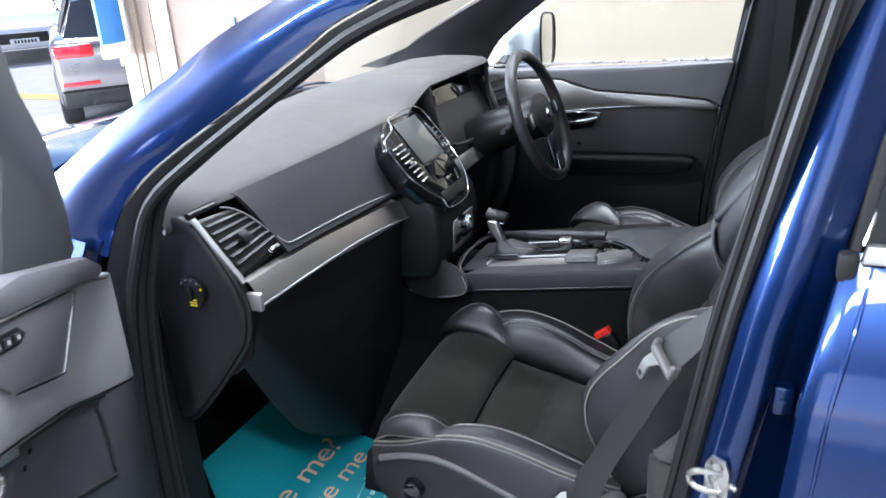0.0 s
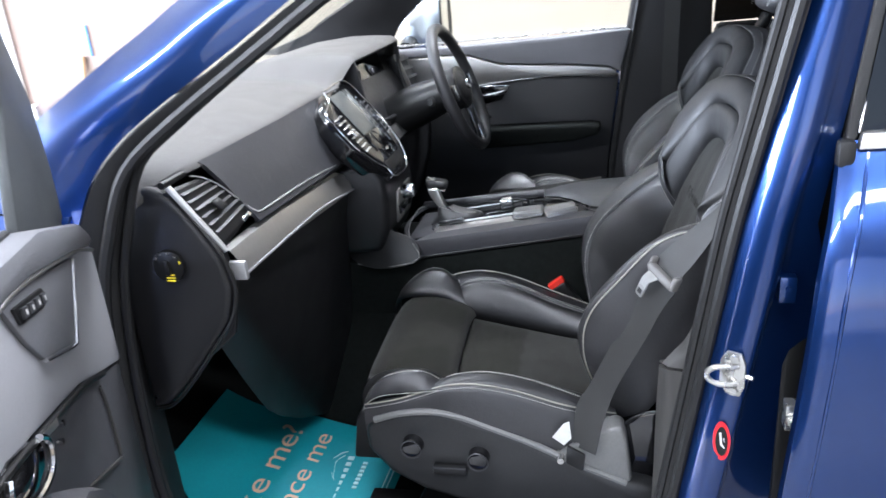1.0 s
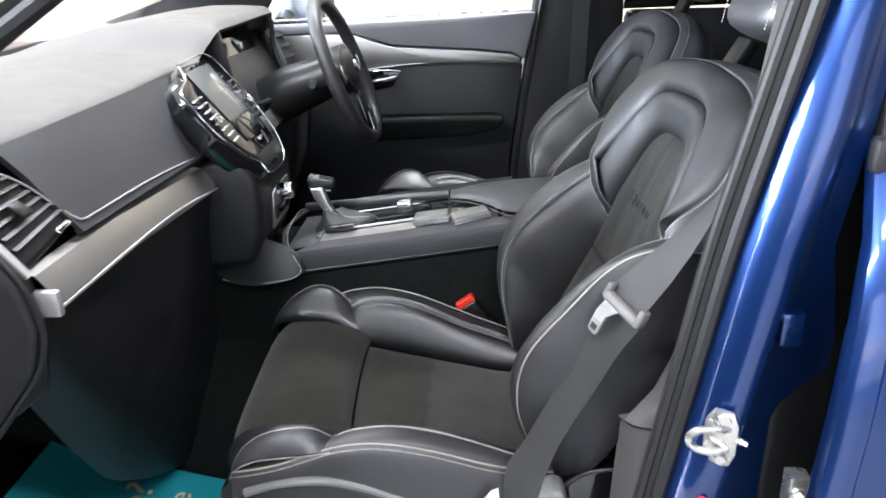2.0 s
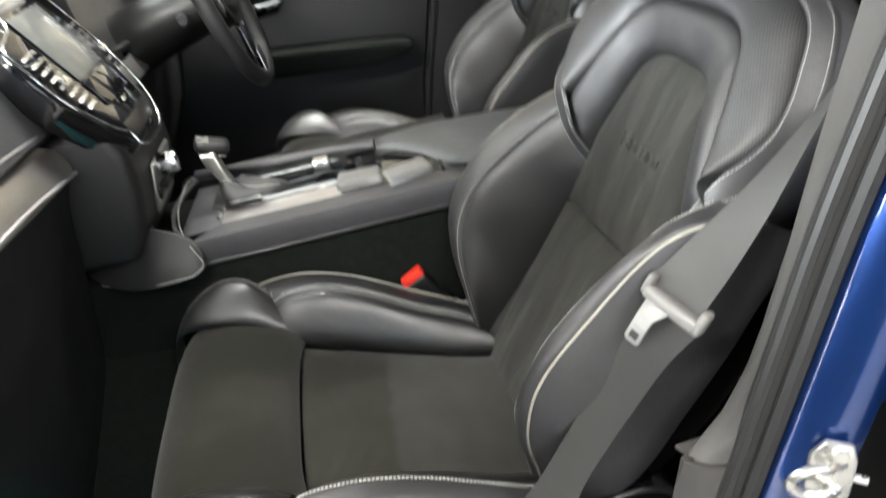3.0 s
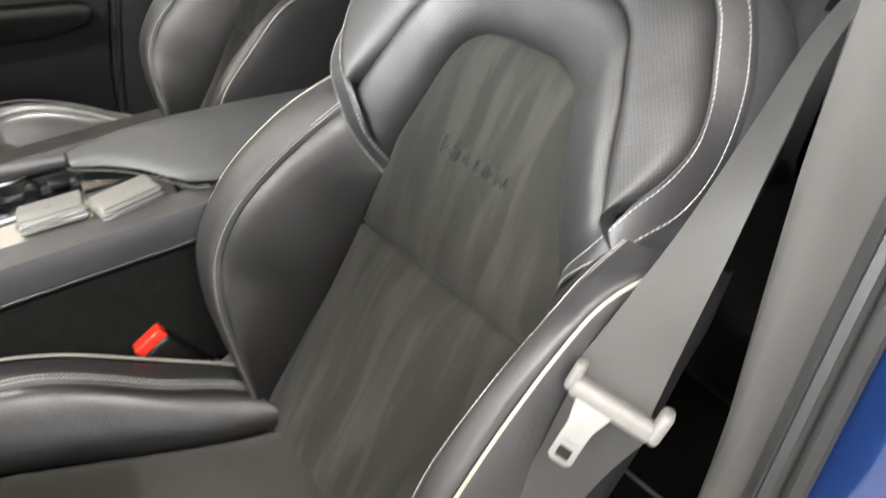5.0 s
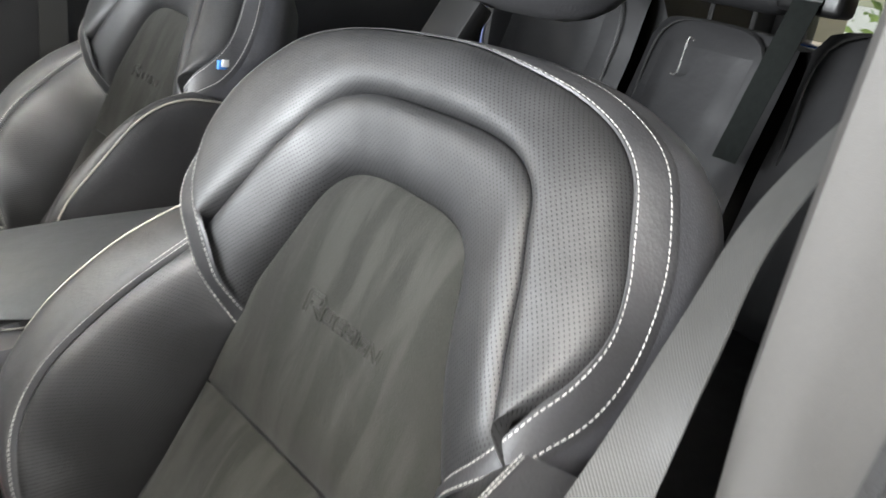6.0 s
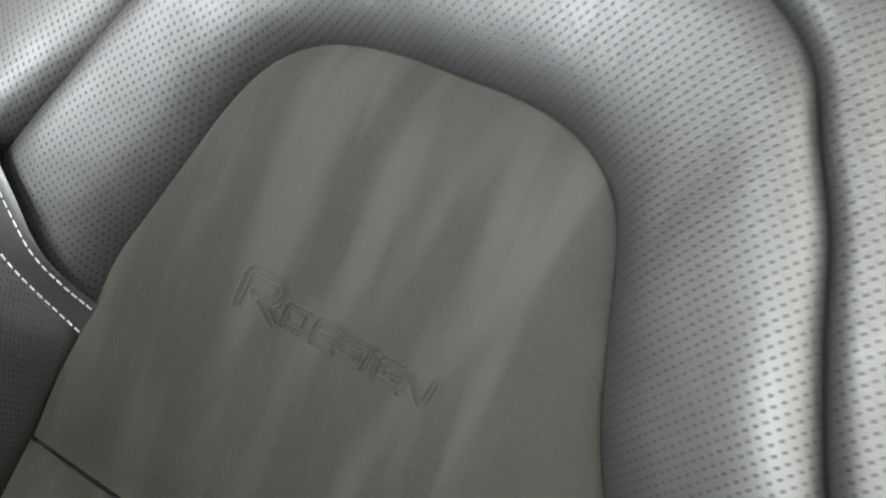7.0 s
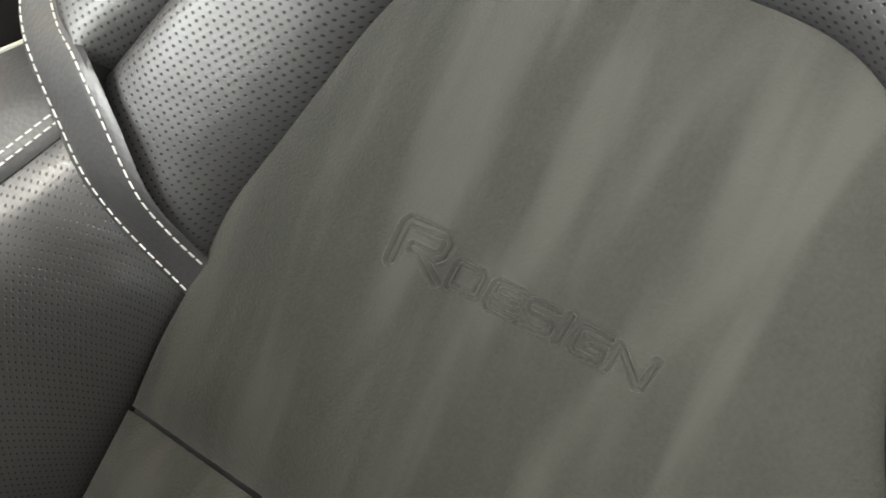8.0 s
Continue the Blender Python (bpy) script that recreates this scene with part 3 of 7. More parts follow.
BACK_OUT = [(0.235, 0.36, -0.04), (0.250, 0.42, -0.055), (0.260, 0.48, -0.062), (0.258, 0.525, -0.065), (0.240, 0.567, -0.063), (0.210, 0.594, -0.058), (0.16, 0.614, -0.052), (0.11, 0.628, -0.05), (0.05, 0.634, -0.049), (0, 0.635, -0.049)]
BACK_OUT_R = [(0.190, 0.36, -0.05), (0.200, 0.42, -0.062), (0.207, 0.48, -0.066), (0.203, 0.525, -0.066), (0.190, 0.565, -0.064), (0.170, 0.595, -0.060), (0.136, 0.614, -0.056), (0.10, 0.626, -0.05), (0.05, 0.634, -0.049), (0, 0.635, -0.049)]
BOL_IN = [(0.166, -0.01, -0.012), (0.163, 0.08, -0.012), (0.158, 0.17, -0.012), (0.152, 0.26, -0.010), (0.143, 0.345, 0.000)]
BOL_SEAM = [(0.150, 0.015, 0.010), (0.165, 0.08, 0.062), (0.188, 0.135, 0.100), (0.206, 0.185, 0.116), (0.211, 0.245, 0.114), (0.207, 0.318, 0.090), (0.194, 0.380, 0.064), (0.190, 0.412, 0.046), (0.188, 0.44, 0.020)]
BOL_PIPE = [(0.165, 0.010, 0.0), (0.188, 0.050, 0.034), (0.218, 0.098, 0.078), (0.238, 0.135, 0.104), (0.252, 0.180, 0.124), (0.257, 0.225, 0.128), (0.259, 0.285, 0.120), (0.258, 0.350, 0.094), (0.256, 0.393, 0.067), (0.252, 0.425, 0.040), (0.240, 0.450, 0.005)]
BOL_REAR = [(0.185, -0.03, -0.03), (0.205, 0.02, -0.04), (0.232, 0.08, -0.045), (0.245, 0.13, -0.045), (0.252, 0.2, -0.04), (0.254, 0.25, -0.04), (0.254, 0.30, -0.04), (0.252, 0.35, -0.04), (0.250, 0.39, -0.04), (0.244, 0.425, -0.045), (0.236, 0.45, -0.05)]

BOL_SEAM_O = [(0.160, 0.015, 0.008), (0.180, 0.08, 0.062), (0.212, 0.135, 0.106), (0.230, 0.178, 0.124), (0.2265, 0.236, 0.124), (0.223, 0.305, 0.106), (0.217, 0.367, 0.078), (0.210, 0.391, 0.060), (0.197, 0.420, 0.024)]
BOL_PIPE_O = BOL_PIPE[:6] + [(0.251, 0.285, 0.113), (0.2488, 0.348, 0.0966), (0.2435, 0.384, 0.0745), (0.2434, 0.410, 0.044), (0.242, 0.426, 0.000)]
BOL_REAR_O = BOL_REAR[:7] + [(0.251, 0.348, -0.04), (0.248, 0.383, -0.043), (0.242, 0.408, -0.046), (0.236, 0.428, -0.05)]

# where the arches run on under the near strap
TUCK_A, TUCK_B, TUCK_C = [(0.150, 0.335, -0.008)], [(0.198, 0.396, 0.024)], [(0.204, 0.398, 0.026)]


def hide_uv(bm, m):
    """Lay a stuffed strip of m rows flat: each column keeps its true length across, from the strip's middle row."""
    vs = list(bm.verts)
    n = len(vs) // m
    flat = {}
    for j in range(n):
        col = [vs[i * n + j] for i in range(m)]
        xy = [Vector(((v.co - BO).y, (v.co - BO).dot(BU))) for v in col]
        way = (xy[-1] - xy[0]).normalized()
        mid = m // 2
        at = 0.0
        flat[col[mid]] = xy[mid]
        for i in range(mid + 1, m):
            at += (col[i].co - col[i - 1].co).length
            flat[col[i]] = xy[mid] + way * at
        at = 0.0
        for i in range(mid - 1, -1, -1):
            at -= (col[i].co - col[i + 1].co).length
            flat[col[i]] = xy[mid] + way * at
    uvl = bm.loops.layers.uv.verify()
    for f in bm.faces:
        for lp in f.loops:
            lp[uvl].uv = flat[lp.vert]
    return bm


def mirrored(half):
    return [(-p[0], p[1], p[2]) for p in half]


def build_seat():
    seat = thing("front_seat", (-0.38, SEAT_Y, 0.44), "black leather and charcoal suede sports seat with pale stitching", "car seat", "front seats")
    up = BN
    # backrest: suede centre panels
    upper_half = [(0.0, 0.289, -0.006), (0.05, 0.289, -0.006), (0.10, 0.288, -0.006), (0.147, 0.288, -0.004), (0.145, 0.322, 0.000)] + PANEL_EDGE
    closed = cr([back(*p) for p in upper_half[3:]], 46) + cr([back(-p[0], p[1], p[2]) for p in reversed(upper_half[3:5] + PANEL_EDGE_R)], 46)[1:] + cr([back(-p[0], p[1], p[2]) for p in (upper_half[3], upper_half[2], upper_half[1])] + [back(*p) for p in upper_half[:4]], 26)[1:-1]

    def upper_h(s, p):
        f = (1 - min(1, s) ** 7)
        u = (p - BO).dot(BU)
        ridge = 0.0016 * math.sin((p.y - SEAT_Y) * 95 + u * 16) * f * max(0, min(1, (0.42 - u) * 9))
        return p + BN * (0.007 * f - 0.002 * (1 - f) + ridge)

    bm = planar_uv(fan(closed, upper_h, 22), Vector((0, 1, 0)), BU)
    press_word(bm, lambda co: ((SEAT_Y - co.y) / BV.y, (co - BO).dot(BU) + 0.064 * (co.y - SEAT_Y)), BN, -0.0505, 0.4023)
    part("suede_back_panel", bm, M_SUEDE, seat, "charcoal suede upper back panel with a pressed word", 75)
    low_half = [(0.164, 0.0, -0.010), (0.161, 0.08, -0.010), (0.156, 0.17, -0.008), (0.149, 0.285, -0.005)]
    lowc = cr([back(*p) for p in low_half], 24) + cr([back(0.146, 0.2855, -0.005), back(0, 0.2865, -0.006), back(-0.146, 0.2855, -0.005)], 26)[1:-1] + cr([back(*p) for p in mirrored(low_half)[::-1]], 24) + cr([back(-0.162, 0, -0.010), back(0, -0.005, -0.008), back(0.162, 0, -0.010)], 26)[1:-1]

    def low_h(s, p):
        f = (1 - min(1, s) ** 7)
        u = (p - BO).dot(BU)
        ridge = 0.0022 * math.sin((p.y - SEAT_Y) * 80 + u * 10 + 0.8) * f
        return p + BN * (0.008 * f - 0.002 * (1 - f) + ridge)

    part("suede_lumbar_panel", planar_uv(fan(lowc, low_h, 14), Vector((0, 1, 0)), BU), M_SUEDE, seat, "charcoal suede lower back panel")
    # inner padded ring, outer roll
    part("inner_ring", hide_uv(pillow(arch(PANEL_EDGE, TUCK_A + PANEL_EDGE_R), arch(RING_EDGE, TUCK_B + RING_EDGE), BN, 0.013, 120, 15, 0.006), 15), M_PERF, seat, "perforated black leather arch")
    part("outer_roll", hide_uv(pillow(arch(RING_EDGE, TUCK_B + RING_EDGE), arch(ROLL_EDGE, TUCK_C + ROLL_EDGE_R), BN, 0.012, 120, 15, 0.006), 15), M_PERF, seat, "perforated black leather outer arch")
    # side band that becomes the strap
    part("side_band", pillow(arch(BAND_IN, BAND_IN_R), arch(BAND_OUT, BAND_OUT_R), (BN + BU * 0.25).normalized(), 0.003, 130, 7, 0.0, 4.0), M_LEATHER, seat, "black leather edge band")
    bm = None
    for half, dx in ((BAND_IN, 0.15), (BAND_OUT, 0.85)):
        a, b = cr(arch(BAND_IN, BAND_IN_R), 200), cr(arch(BAND_OUT, BAND_OUT_R), 200)
        line = [p.lerp(q, dx) + BN * 0.0022 for p, q in zip(a, b)][2:-2]
        bm = stitches(line[::4], (BN + BU * 0.25), 0.0048, 0.0034, 0.00048, 0.0004, bm)
    part("band_stitching", bm, M_THREAD, seat, "pale double stitching")
    # shell behind
    rows = []
    o1, o2 = cr(arch(BAND_OUT[3:], BAND_OUT_R[3:]), 90), cr(arch(BACK_OUT, BACK_OUT_R), 90)
    for s in (0, 0.15, 0.4, 0.7, 0.9, 1.0):
        rows.append([p.lerp(q, s) + (p - back(0, 0.4, 0)).normalized() * (0.012 * math.sin(math.pi * s)) for p, q in zip(o1, o2)])
    c = back(0, 0.33, -0.085)
    for s in (0.12, 0.35, 0.7, 1.0):
        rows.append([q.lerp(c, s) - BN * (0.02 * math.sin(math.pi * s / 2)) for q in o2])
    part("back_shell", grid(rows), M_DASHPANEL, seat, "dark grey leather seat back")
    # bolsters of the back
    for sign in (1, -1):
        f = (lambda h: h) if sign == 1 else mirrored
        b0, b1, b2, b3 = [[wing(*p) for p in f(h)] for h in ((BOL_IN, BOL_SEAM, BOL_PIPE, BOL_REAR) if sign == 1 else (BOL_IN, BOL_SEAM_O, BOL_PIPE_O, BOL_REAR_O))]
        inward = (BN * 0.75 - Vector((0, sign * 0.66, 0))).normalized()
        bol = part("back_bolster", pillow(b0, b1, inward, 0.007, 60, 13, 0.004), M_PERFSHINE, seat, "perforated black leather side bolster")
        part("bolster_crest", pillow(b1, b2, BN, 0.010, 60, 11, 0.002), M_LEATHER, bol)
        outward = Vector((0, sign, 0))
        part("bolster_side", pillow(b2, b3, outward, 0.006, 60, 9, 0.0), M_LEATHER, bol)
        part("piping", tube([p + BN * 0.001 + outward * 0.002 for p in cr(b2, 50)], 0.0015, sides=6), M_PIPING, bol, "pale piping")
        for lift, off in (((0.0040, 0.0012), (0.0056, 0.0054)) if sign == 1 else ((0.0068, 0.0030), (0.0076, 0.0056))):
            part("bolster_stitching", stitches([p + BN * lift + outward * off for p in cr(b1, 40)], BN, 0.0044, 0.0033, 0.00052), M_THREAD, bol, "pale stitching")
    # padding core that closes the seams
    rows = []
    for u, hw in ((-0.02, 0.17), (0.05, 0.19), (0.12, 0.215), (0.2, 0.225), (0.3, 0.22), (0.36, 0.20), (0.42, 0.195), (0.48, 0.20), (0.54, 0.185), (0.59, 0.15), (0.62, 0.11)):
        deep = 0.045 if u < 0.33 else (0.058 if u < 0.40 else (0.069 if u < 0.45 else 0.03))
        rows.append([back(hw * k, u, -0.022 + deep * abs(k) ** 4.5) for k in np.linspace(-1, 1, 21)])
    part("padding_core", grid(rows), M_LEATHER, seat)
    # lower back closing piece
    rows = [[back(v, u, n) for v in (-0.215, -0.15, 0, 0.15, 0.215)] for u, n in ((-0.06, -0.02), (0.05, -0.06), (0.2, -0.09), (0.36, -0.085))]
    part("lower_back_shell", grid(rows), M_BLACKPLASTIC, seat)
    # cushion
    Z = Vector((0, 0, 1))
    half = [(-0.175, 0.134, 0.660), (-0.24, 0.138, 0.666), (-0.32, 0.147, 0.677), (-0.40, 0.156, 0.689), (-0.477, 0.166, 0.700)]
    mid = cr([cush(*p) for p in half], 24) + cr([cush(-0.479, 0.16, 0.700), cush(-0.481, 0, 0.703), cush(-0.478, -0.16, 0.700)], 26)[1:-1] + cr([cush(x, -v, z) for x, v, z in half[::-1]], 24) + cr([cush(-0.172, -0.13, 0.660), cush(-0.168, 0, 0.664), cush(-0.172, 0.13, 0.660)], 26)[1:-1]

    def mid_h(s, p):
        f = 1 - min(1, s) ** 7
        x, y = p.x, p.y - SEAT_Y
        crease = -0.004 * math.exp(-((x + 0.335 + 0.02 * y) / 0.018) ** 2) - 0.003 * math.exp(-((x + 0.255) / 0.014) ** 2)
        wr = 0.0012 * math.sin(x * 260 + 3 * math.sin(y * 30)) * math.exp(-((x + 0.42) / 0.06) ** 2)
        return p + Z * (0.010 * f - 0.004 * (1 - f) + (crease + wr) * f)

    part("suede_seat_panel", planar_uv(fan(mid, mid_h, 18), Vector((0, 1, 0)), Vector((1, 0, 0))), M_SUEDESEAT, seat, "charcoal suede seat centre")
    # front pad, wrapped over the nose
    prof = [(-0.484, 0.700), (-0.493, 0.718), (-0.524, 0.732), (-0.575, 0.742), (-0.622, 0.737), (-0.656, 0.716), (-0.674, 0.680), (-0.677, 0.635), (-0.668, 0.605), (-0.63, 0.600)]
    pc = cr([(x, 0, z) for x, z in prof], 30)
    rows = []
    for p in pc:
        row = []
        for j in range(25):
            wide = 0.168 + 0.034 * max(0.0, min(1.0, (-0.50 - p.x) / 0.15))
            v = -0.168 + (0.168 + wide) * j / 24
            e = abs(v) / (0.168 if v < 0 else wide)
            row.append(cush(p.x + 0.012 * e ** 4, v, p.z - 0.006 * e ** 10 + 0.002 * (1 - e * e) + (0.010 * e ** 3 if v > 0 else 0)))
        rows.append(row)
    part("suede_front_pad", planar_uv(grid(rows), Vector((0, 1, 0)), Vector((1, 0, 0))), M_SUEDESEAT, seat, "charcoal suede thigh support")
    for sign in (1, -1):
        out = Vector((0, sign, 0))
        def cs(lst):
            return [cush(x, sign * v, z, 0.11 if v > 0.17 else 0.05) for x, v, z in lst]
        c0 = cs([(-0.170, 0.134, 0.662), (-0.25, 0.139, 0.667), (-0.34, 0.149, 0.680), (-0.43, 0.160, 0.694), (-0.486, 0.167, 0.702)])
        if sign == 1:
            c1 = cs([(-0.190, 0.172, 0.697), (-0.224, 0.179, 0.711), (-0.289, 0.185, 0.732), (-0.339, 0.194, 0.752), (-0.389, 0.203, 0.767), (-0.434, 0.207, 0.772), (-0.480, 0.208, 0.765), (-0.505, 0.208, 0.752)])
        else:
            c1 = cs([(-0.190, 0.184, 0.700), (-0.235, 0.198, 0.718), (-0.285, 0.206, 0.741), (-0.353, 0.212, 0.767), (-0.418, 0.215, 0.779), (-0.475, 0.213, 0.771), (-0.505, 0.210, 0.755), (-0.54, 0.215, 0.735), (-0.58, 0.220, 0.720), (-0.62, 0.222, 0.712)])
        c2 = cs([(-0.190, 0.214, 0.704), (-0.24, 0.227, 0.718), (-0.29, 0.237, 0.734), (-0.37, 0.246, 0.763), (-0.44, 0.250, 0.776), (-0.495, 0.251, 0.771), (-0.54, 0.252, 0.756)] + ([(-0.58, 0.256, 0.744), (-0.62, 0.254, 0.733), (-0.65, 0.246, 0.722)] if sign == -1 else []))
        c3 = cs([(-0.18, 0.245, 0.64), (-0.25, 0.255, 0.645), (-0.33, 0.262, 0.660), (-0.41, 0.266, 0.68), (-0.47, 0.266, 0.69), (-0.53, 0.264, 0.69)] + ([(-0.58, 0.264, 0.682), (-0.62, 0.260, 0.675), (-0.65, 0.250, 0.668)] if sign == -1 else []))
        inw = (Z * 0.8 - out * 0.6).normalized()
        bol = part("cushion_bolster", pillow(c0, c1, inw, 0.012, 56, 13, 0.005), M_PERFSHINE, seat, "perforated black leather thigh bolster")
        part("bolster_crest", pillow(c1, c2, Z, 0.006, 56, 9, 0.002), M_LEATHER, bol)
        part("bolster_side", pillow(c2, c3, out, 0.010, 56, 9, 0.0), M_LEATHER, bol, "creased black leather side")
        part("piping", tube([p + Z * (0.0045 if sign == 1 else 0.0015) + out * 0.002 for p in cr(c2, 50)], 0.0015, sides=6), M_PIPING, bol, "pale piping")
        st = stitches([p + Z * 0.0044 + out * 0.003 for p in cr(c1, 40)], Z, 0.0046, 0.0034, 0.0008)
        part("bolster_stitching", st, M_THREAD, bol, "pale stitching")
        part("bolster_stitching", stitches([p + Z * 0.0060 + out * 0.0072 for p in cr(c1, 40)], Z, 0.0046, 0.0034, 0.0008), M_THREAD, bol, "pale stitching")
        if sign == -1:
            part("piping_stitching", stitches([p + out * 0.0065 - Z * 0.004 for p in cr(c2, 50)], (out + Z * 0.3), 0.0046, 0.0034, 0.0007), M_THREAD, bol, "pale stitching")
        # cheek beside the front pad
        if sign == 1:
            d0 = cs([(-0.490, 0.167, 0.712), (-0.530, 0.172, 0.740), (-0.585, 0.174, 0.749), (-0.632, 0.181, 0.742), (-0.652, 0.190, 0.724), (-0.664, 0.196, 0.69), (-0.667, 0.200, 0.63)])
            d1 = cs([(-0.503, 0.220, 0.765), (-0.535, 0.232, 0.788), (-0.570, 0.238, 0.790), (-0.602, 0.234, 0.777), (-0.630, 0.226, 0.756), (-0.646, 0.215, 0.730), (-0.654, 0.210, 0.66)])
        else:
            d0 = cs([(-0.488, 0.167, 0.708), (-0.526, 0.167, 0.727), (-0.575, 0.166, 0.739), (-0.622, 0.164, 0.733), (-0.653, 0.160, 0.712), (-0.671, 0.158, 0.676), (-0.671, 0.158, 0.63)])
            d1 = cs([(-0.503, 0.220, 0.762), (-0.533, 0.232, 0.786), (-0.571, 0.238, 0.788), (-0.609, 0.233, 0.772), (-0.640, 0.224, 0.740), (-0.660, 0.214, 0.695), (-0.660, 0.208, 0.635)])
        d2 = cs([(-0.505, 0.253, 0.765), (-0.535, 0.257, 0.762), (-0.575, 0.257, 0.757), (-0.615, 0.252, 0.747), (-0.648, 0.243, 0.722), (-0.664, 0.230, 0.680), (-0.664, 0.220, 0.63)])
        part("cheek_edge", stitches([p + out * 0.002 for p in cr(d2, 40)], out, 0.0046, 0.0036, 0.0008), M_THREAD, seat)
        ch = part("pad_cheek", pillow(d0, d1, inw, 0.012, 48, 11, 0.004), M_PERFSHINE, seat, "glossy black leather cheek")
        part("cheek_side", pillow(d1, d2, (out + Z * 0.4).normalized(), 0.006, 48, 7, 0.0), M_LEATHER, ch)
        st = stitches([p + Z * 0.002 for p in cr(d1, 40)], Z, 0.0046, 0.0034, 0.0008)
        e0 = cs([(-0.497, 0.175, 0.712), (-0.50, 0.19, 0.728), (-0.502, 0.21, 0.752), (-0.502, 0.224, 0.767)])
        st = stitches(e0, (Z - out * 0.4), 0.0046, 0.0034, 0.0008, 0.004, st)
        part("cheek_stitching", st, M_THREAD, ch, "pale stitching")
        # black filler under the sliding pad, so the shaded slot reads dark
        part("pad_gap_fill", prism([(-0.66, 0.60), (-0.52, 0.60), (-0.50, 0.735), (-0.54, 0.748), (-0.60, 0.735), (-0.645, 0.690)], "y", SEAT_Y + sign * 0.20, SEAT_Y + sign * 0.245, 0.006), M_BLACKPLASTIC, ch)
    # plastic side shields with the adjusters
    shield = [(-0.620, 0.64), (-0.622, 0.685), (-0.60, 0.708), (-0.55, 0.724), (-0.49, 0.730), (-0.44, 0.722), (-0.39, 0.704), (-0.32, 0.676), (-0.24, 0.638), (-0.15, 0.60), (-0.10, 0.59), (-0.09, 0.545), (-0.13, 0.52), (-0.45, 0.535), (-0.52, 0.555), (-0.58, 0.59)]
    for sign in (1, -1):
        ya = SEAT_Y + sign * 0.222
        yb = SEAT_Y + sign * 0.272
        sh = part("side_shield", prism(shield, "y", ya, yb, 0.014, 3), M_SEATSHELL, seat, "dark grey plastic seat shield")
        # glancing light painted as a paler rear end of the dark shield
        rs = [(-0.305, 0.622), (-0.264, 0.656), (-0.232, 0.678), (-0.195, 0.699), (-0.168, 0.711), (-0.155, 0.706), (-0.149, 0.685), (-0.140, 0.600), (-0.165, 0.588), (-0.24, 0.606)]
        part("rear_shield", prism(rs, "y", ya, SEAT_Y + sign * 0.268, 0.018, 5), M_PALESATIN, sh, "rear end of the dark shield, its sheen painted pale grey")
        for kx, kz in ((-0.530, 0.660), (-0.409, 0.640)):
            kb = part("adjuster_knob", cyl((kx, yb + sign * 0.008, kz), (0, sign, 0), 0.021, 0.022, 22, 0.017, 0.003), M_PIANO, sh, "black seat adjuster knob")
            part("knob_rim", tube([(kx + 0.0185 * math.cos(a), yb + sign * 0.0195, kz + 0.0185 * math.sin(a)) for a in np.linspace(0, 2 * math.pi, 25)], 0.0012, sides=5, caps=False), M_DASHPANEL, kb)
        # rim highlight along the shield's top, built as a pale strip
        part("shield_ledge", tube([(x, yb - sign * 0.004, z - 0.003) for x, z in shield[2:10]], 0.0065, 40, 8), M_PALESATIN, sh, "upper ledge of the shield, its rim highlight painted pale")
        lv = part("adjuster_lever", box((-0.495, min(yb, yb + sign * 0.014), 0.602), (-0.432, max(yb, yb + sign * 0.014), 0.623), 0.004), M_BLACKPLASTIC, sh)
        part("lever_edge", box((-0.494, min(yb + sign * 0.012, yb + sign * 0.016), 0.619), (-0.433, max(yb + sign * 0.012, yb + sign * 0.016), 0.621)), M_DASHPANEL, lv)
    # rounded black hinge covers behind the shields
    for sign in (1, -1):
        arc = [(-0.160, 0.690), (-0.125, 0.716), (-0.086, 0.724), (-0.058, 0.716), (-0.038, 0.696), (-0.030, 0.650), (-0.045, 0.575), (-0.13, 0.560), (-0.155, 0.60)]
        hc = part("hinge_cover", prism([tuple(p)[:2] for p in cr([(a, b, 0) for a, b in arc], 40)], "y", SEAT_Y + sign * 0.190, SEAT_Y + sign * 0.236, 0.006, 2), M_PIANO, seat, "rounded black hinge cover")
        part("cover_edge", tube([(a, SEAT_Y + sign * 0.236, b + 0.002) for a, b in arc[:5]], 0.0028, 24, 6), M_SEATSHELL, hc)
    # inner frame and rails
    part("seat_pan", box((-0.62, SEAT_Y - 0.22, 0.56), (-0.10, SEAT_Y + 0.22, 0.655), 0.02), M_BLACKPLASTIC, seat)
    for sign in (1, -1):
        part("seat_rail", box((-0.66, SEAT_Y + sign * 0.19 - 0.025, 0.415), (0.02, SEAT_Y + sign * 0.19 + 0.025, 0.47), 0.006), M_BLACKPLASTIC, seat)
        part("seat_riser", prism([(-0.56, 0.46), (-0.50, 0.57), (-0.14, 0.57), (-0.06, 0.46)], "y", SEAT_Y + sign * 0.19 - 0.015, SEAT_Y + sign * 0.19 + 0.015, 0.004), M_BLACKPLASTIC, seat)
    # head restraint on its bracket
    hr = part("head_restraint", headrest_mesh(), M_LEATHER, seat, "black leather head restraint with pale stitching")
    part("headrest_bracket", slab([back(0.165, 0.60, -0.035), back(0.115, 0.60, -0.035), back(0.105, 0.70, -0.035), back(0.155, 0.70, -0.035)], -BN * 0.02, 0.004), M_BLACKPLASTIC, seat, "black plastic bracket")
    for dv in (-0.005, 0.150):
        part("headrest_stitching", stitches([back(dv, 0.705, 0.0), back(dv * 1.02, 0.75, 0.010), back(dv * 0.98, 0.82, 0.008), back(dv * 0.9, 0.87, -0.008)], BN, 0.005, 0.0036, 0.0009, 0.001), M_THREAD, hr)
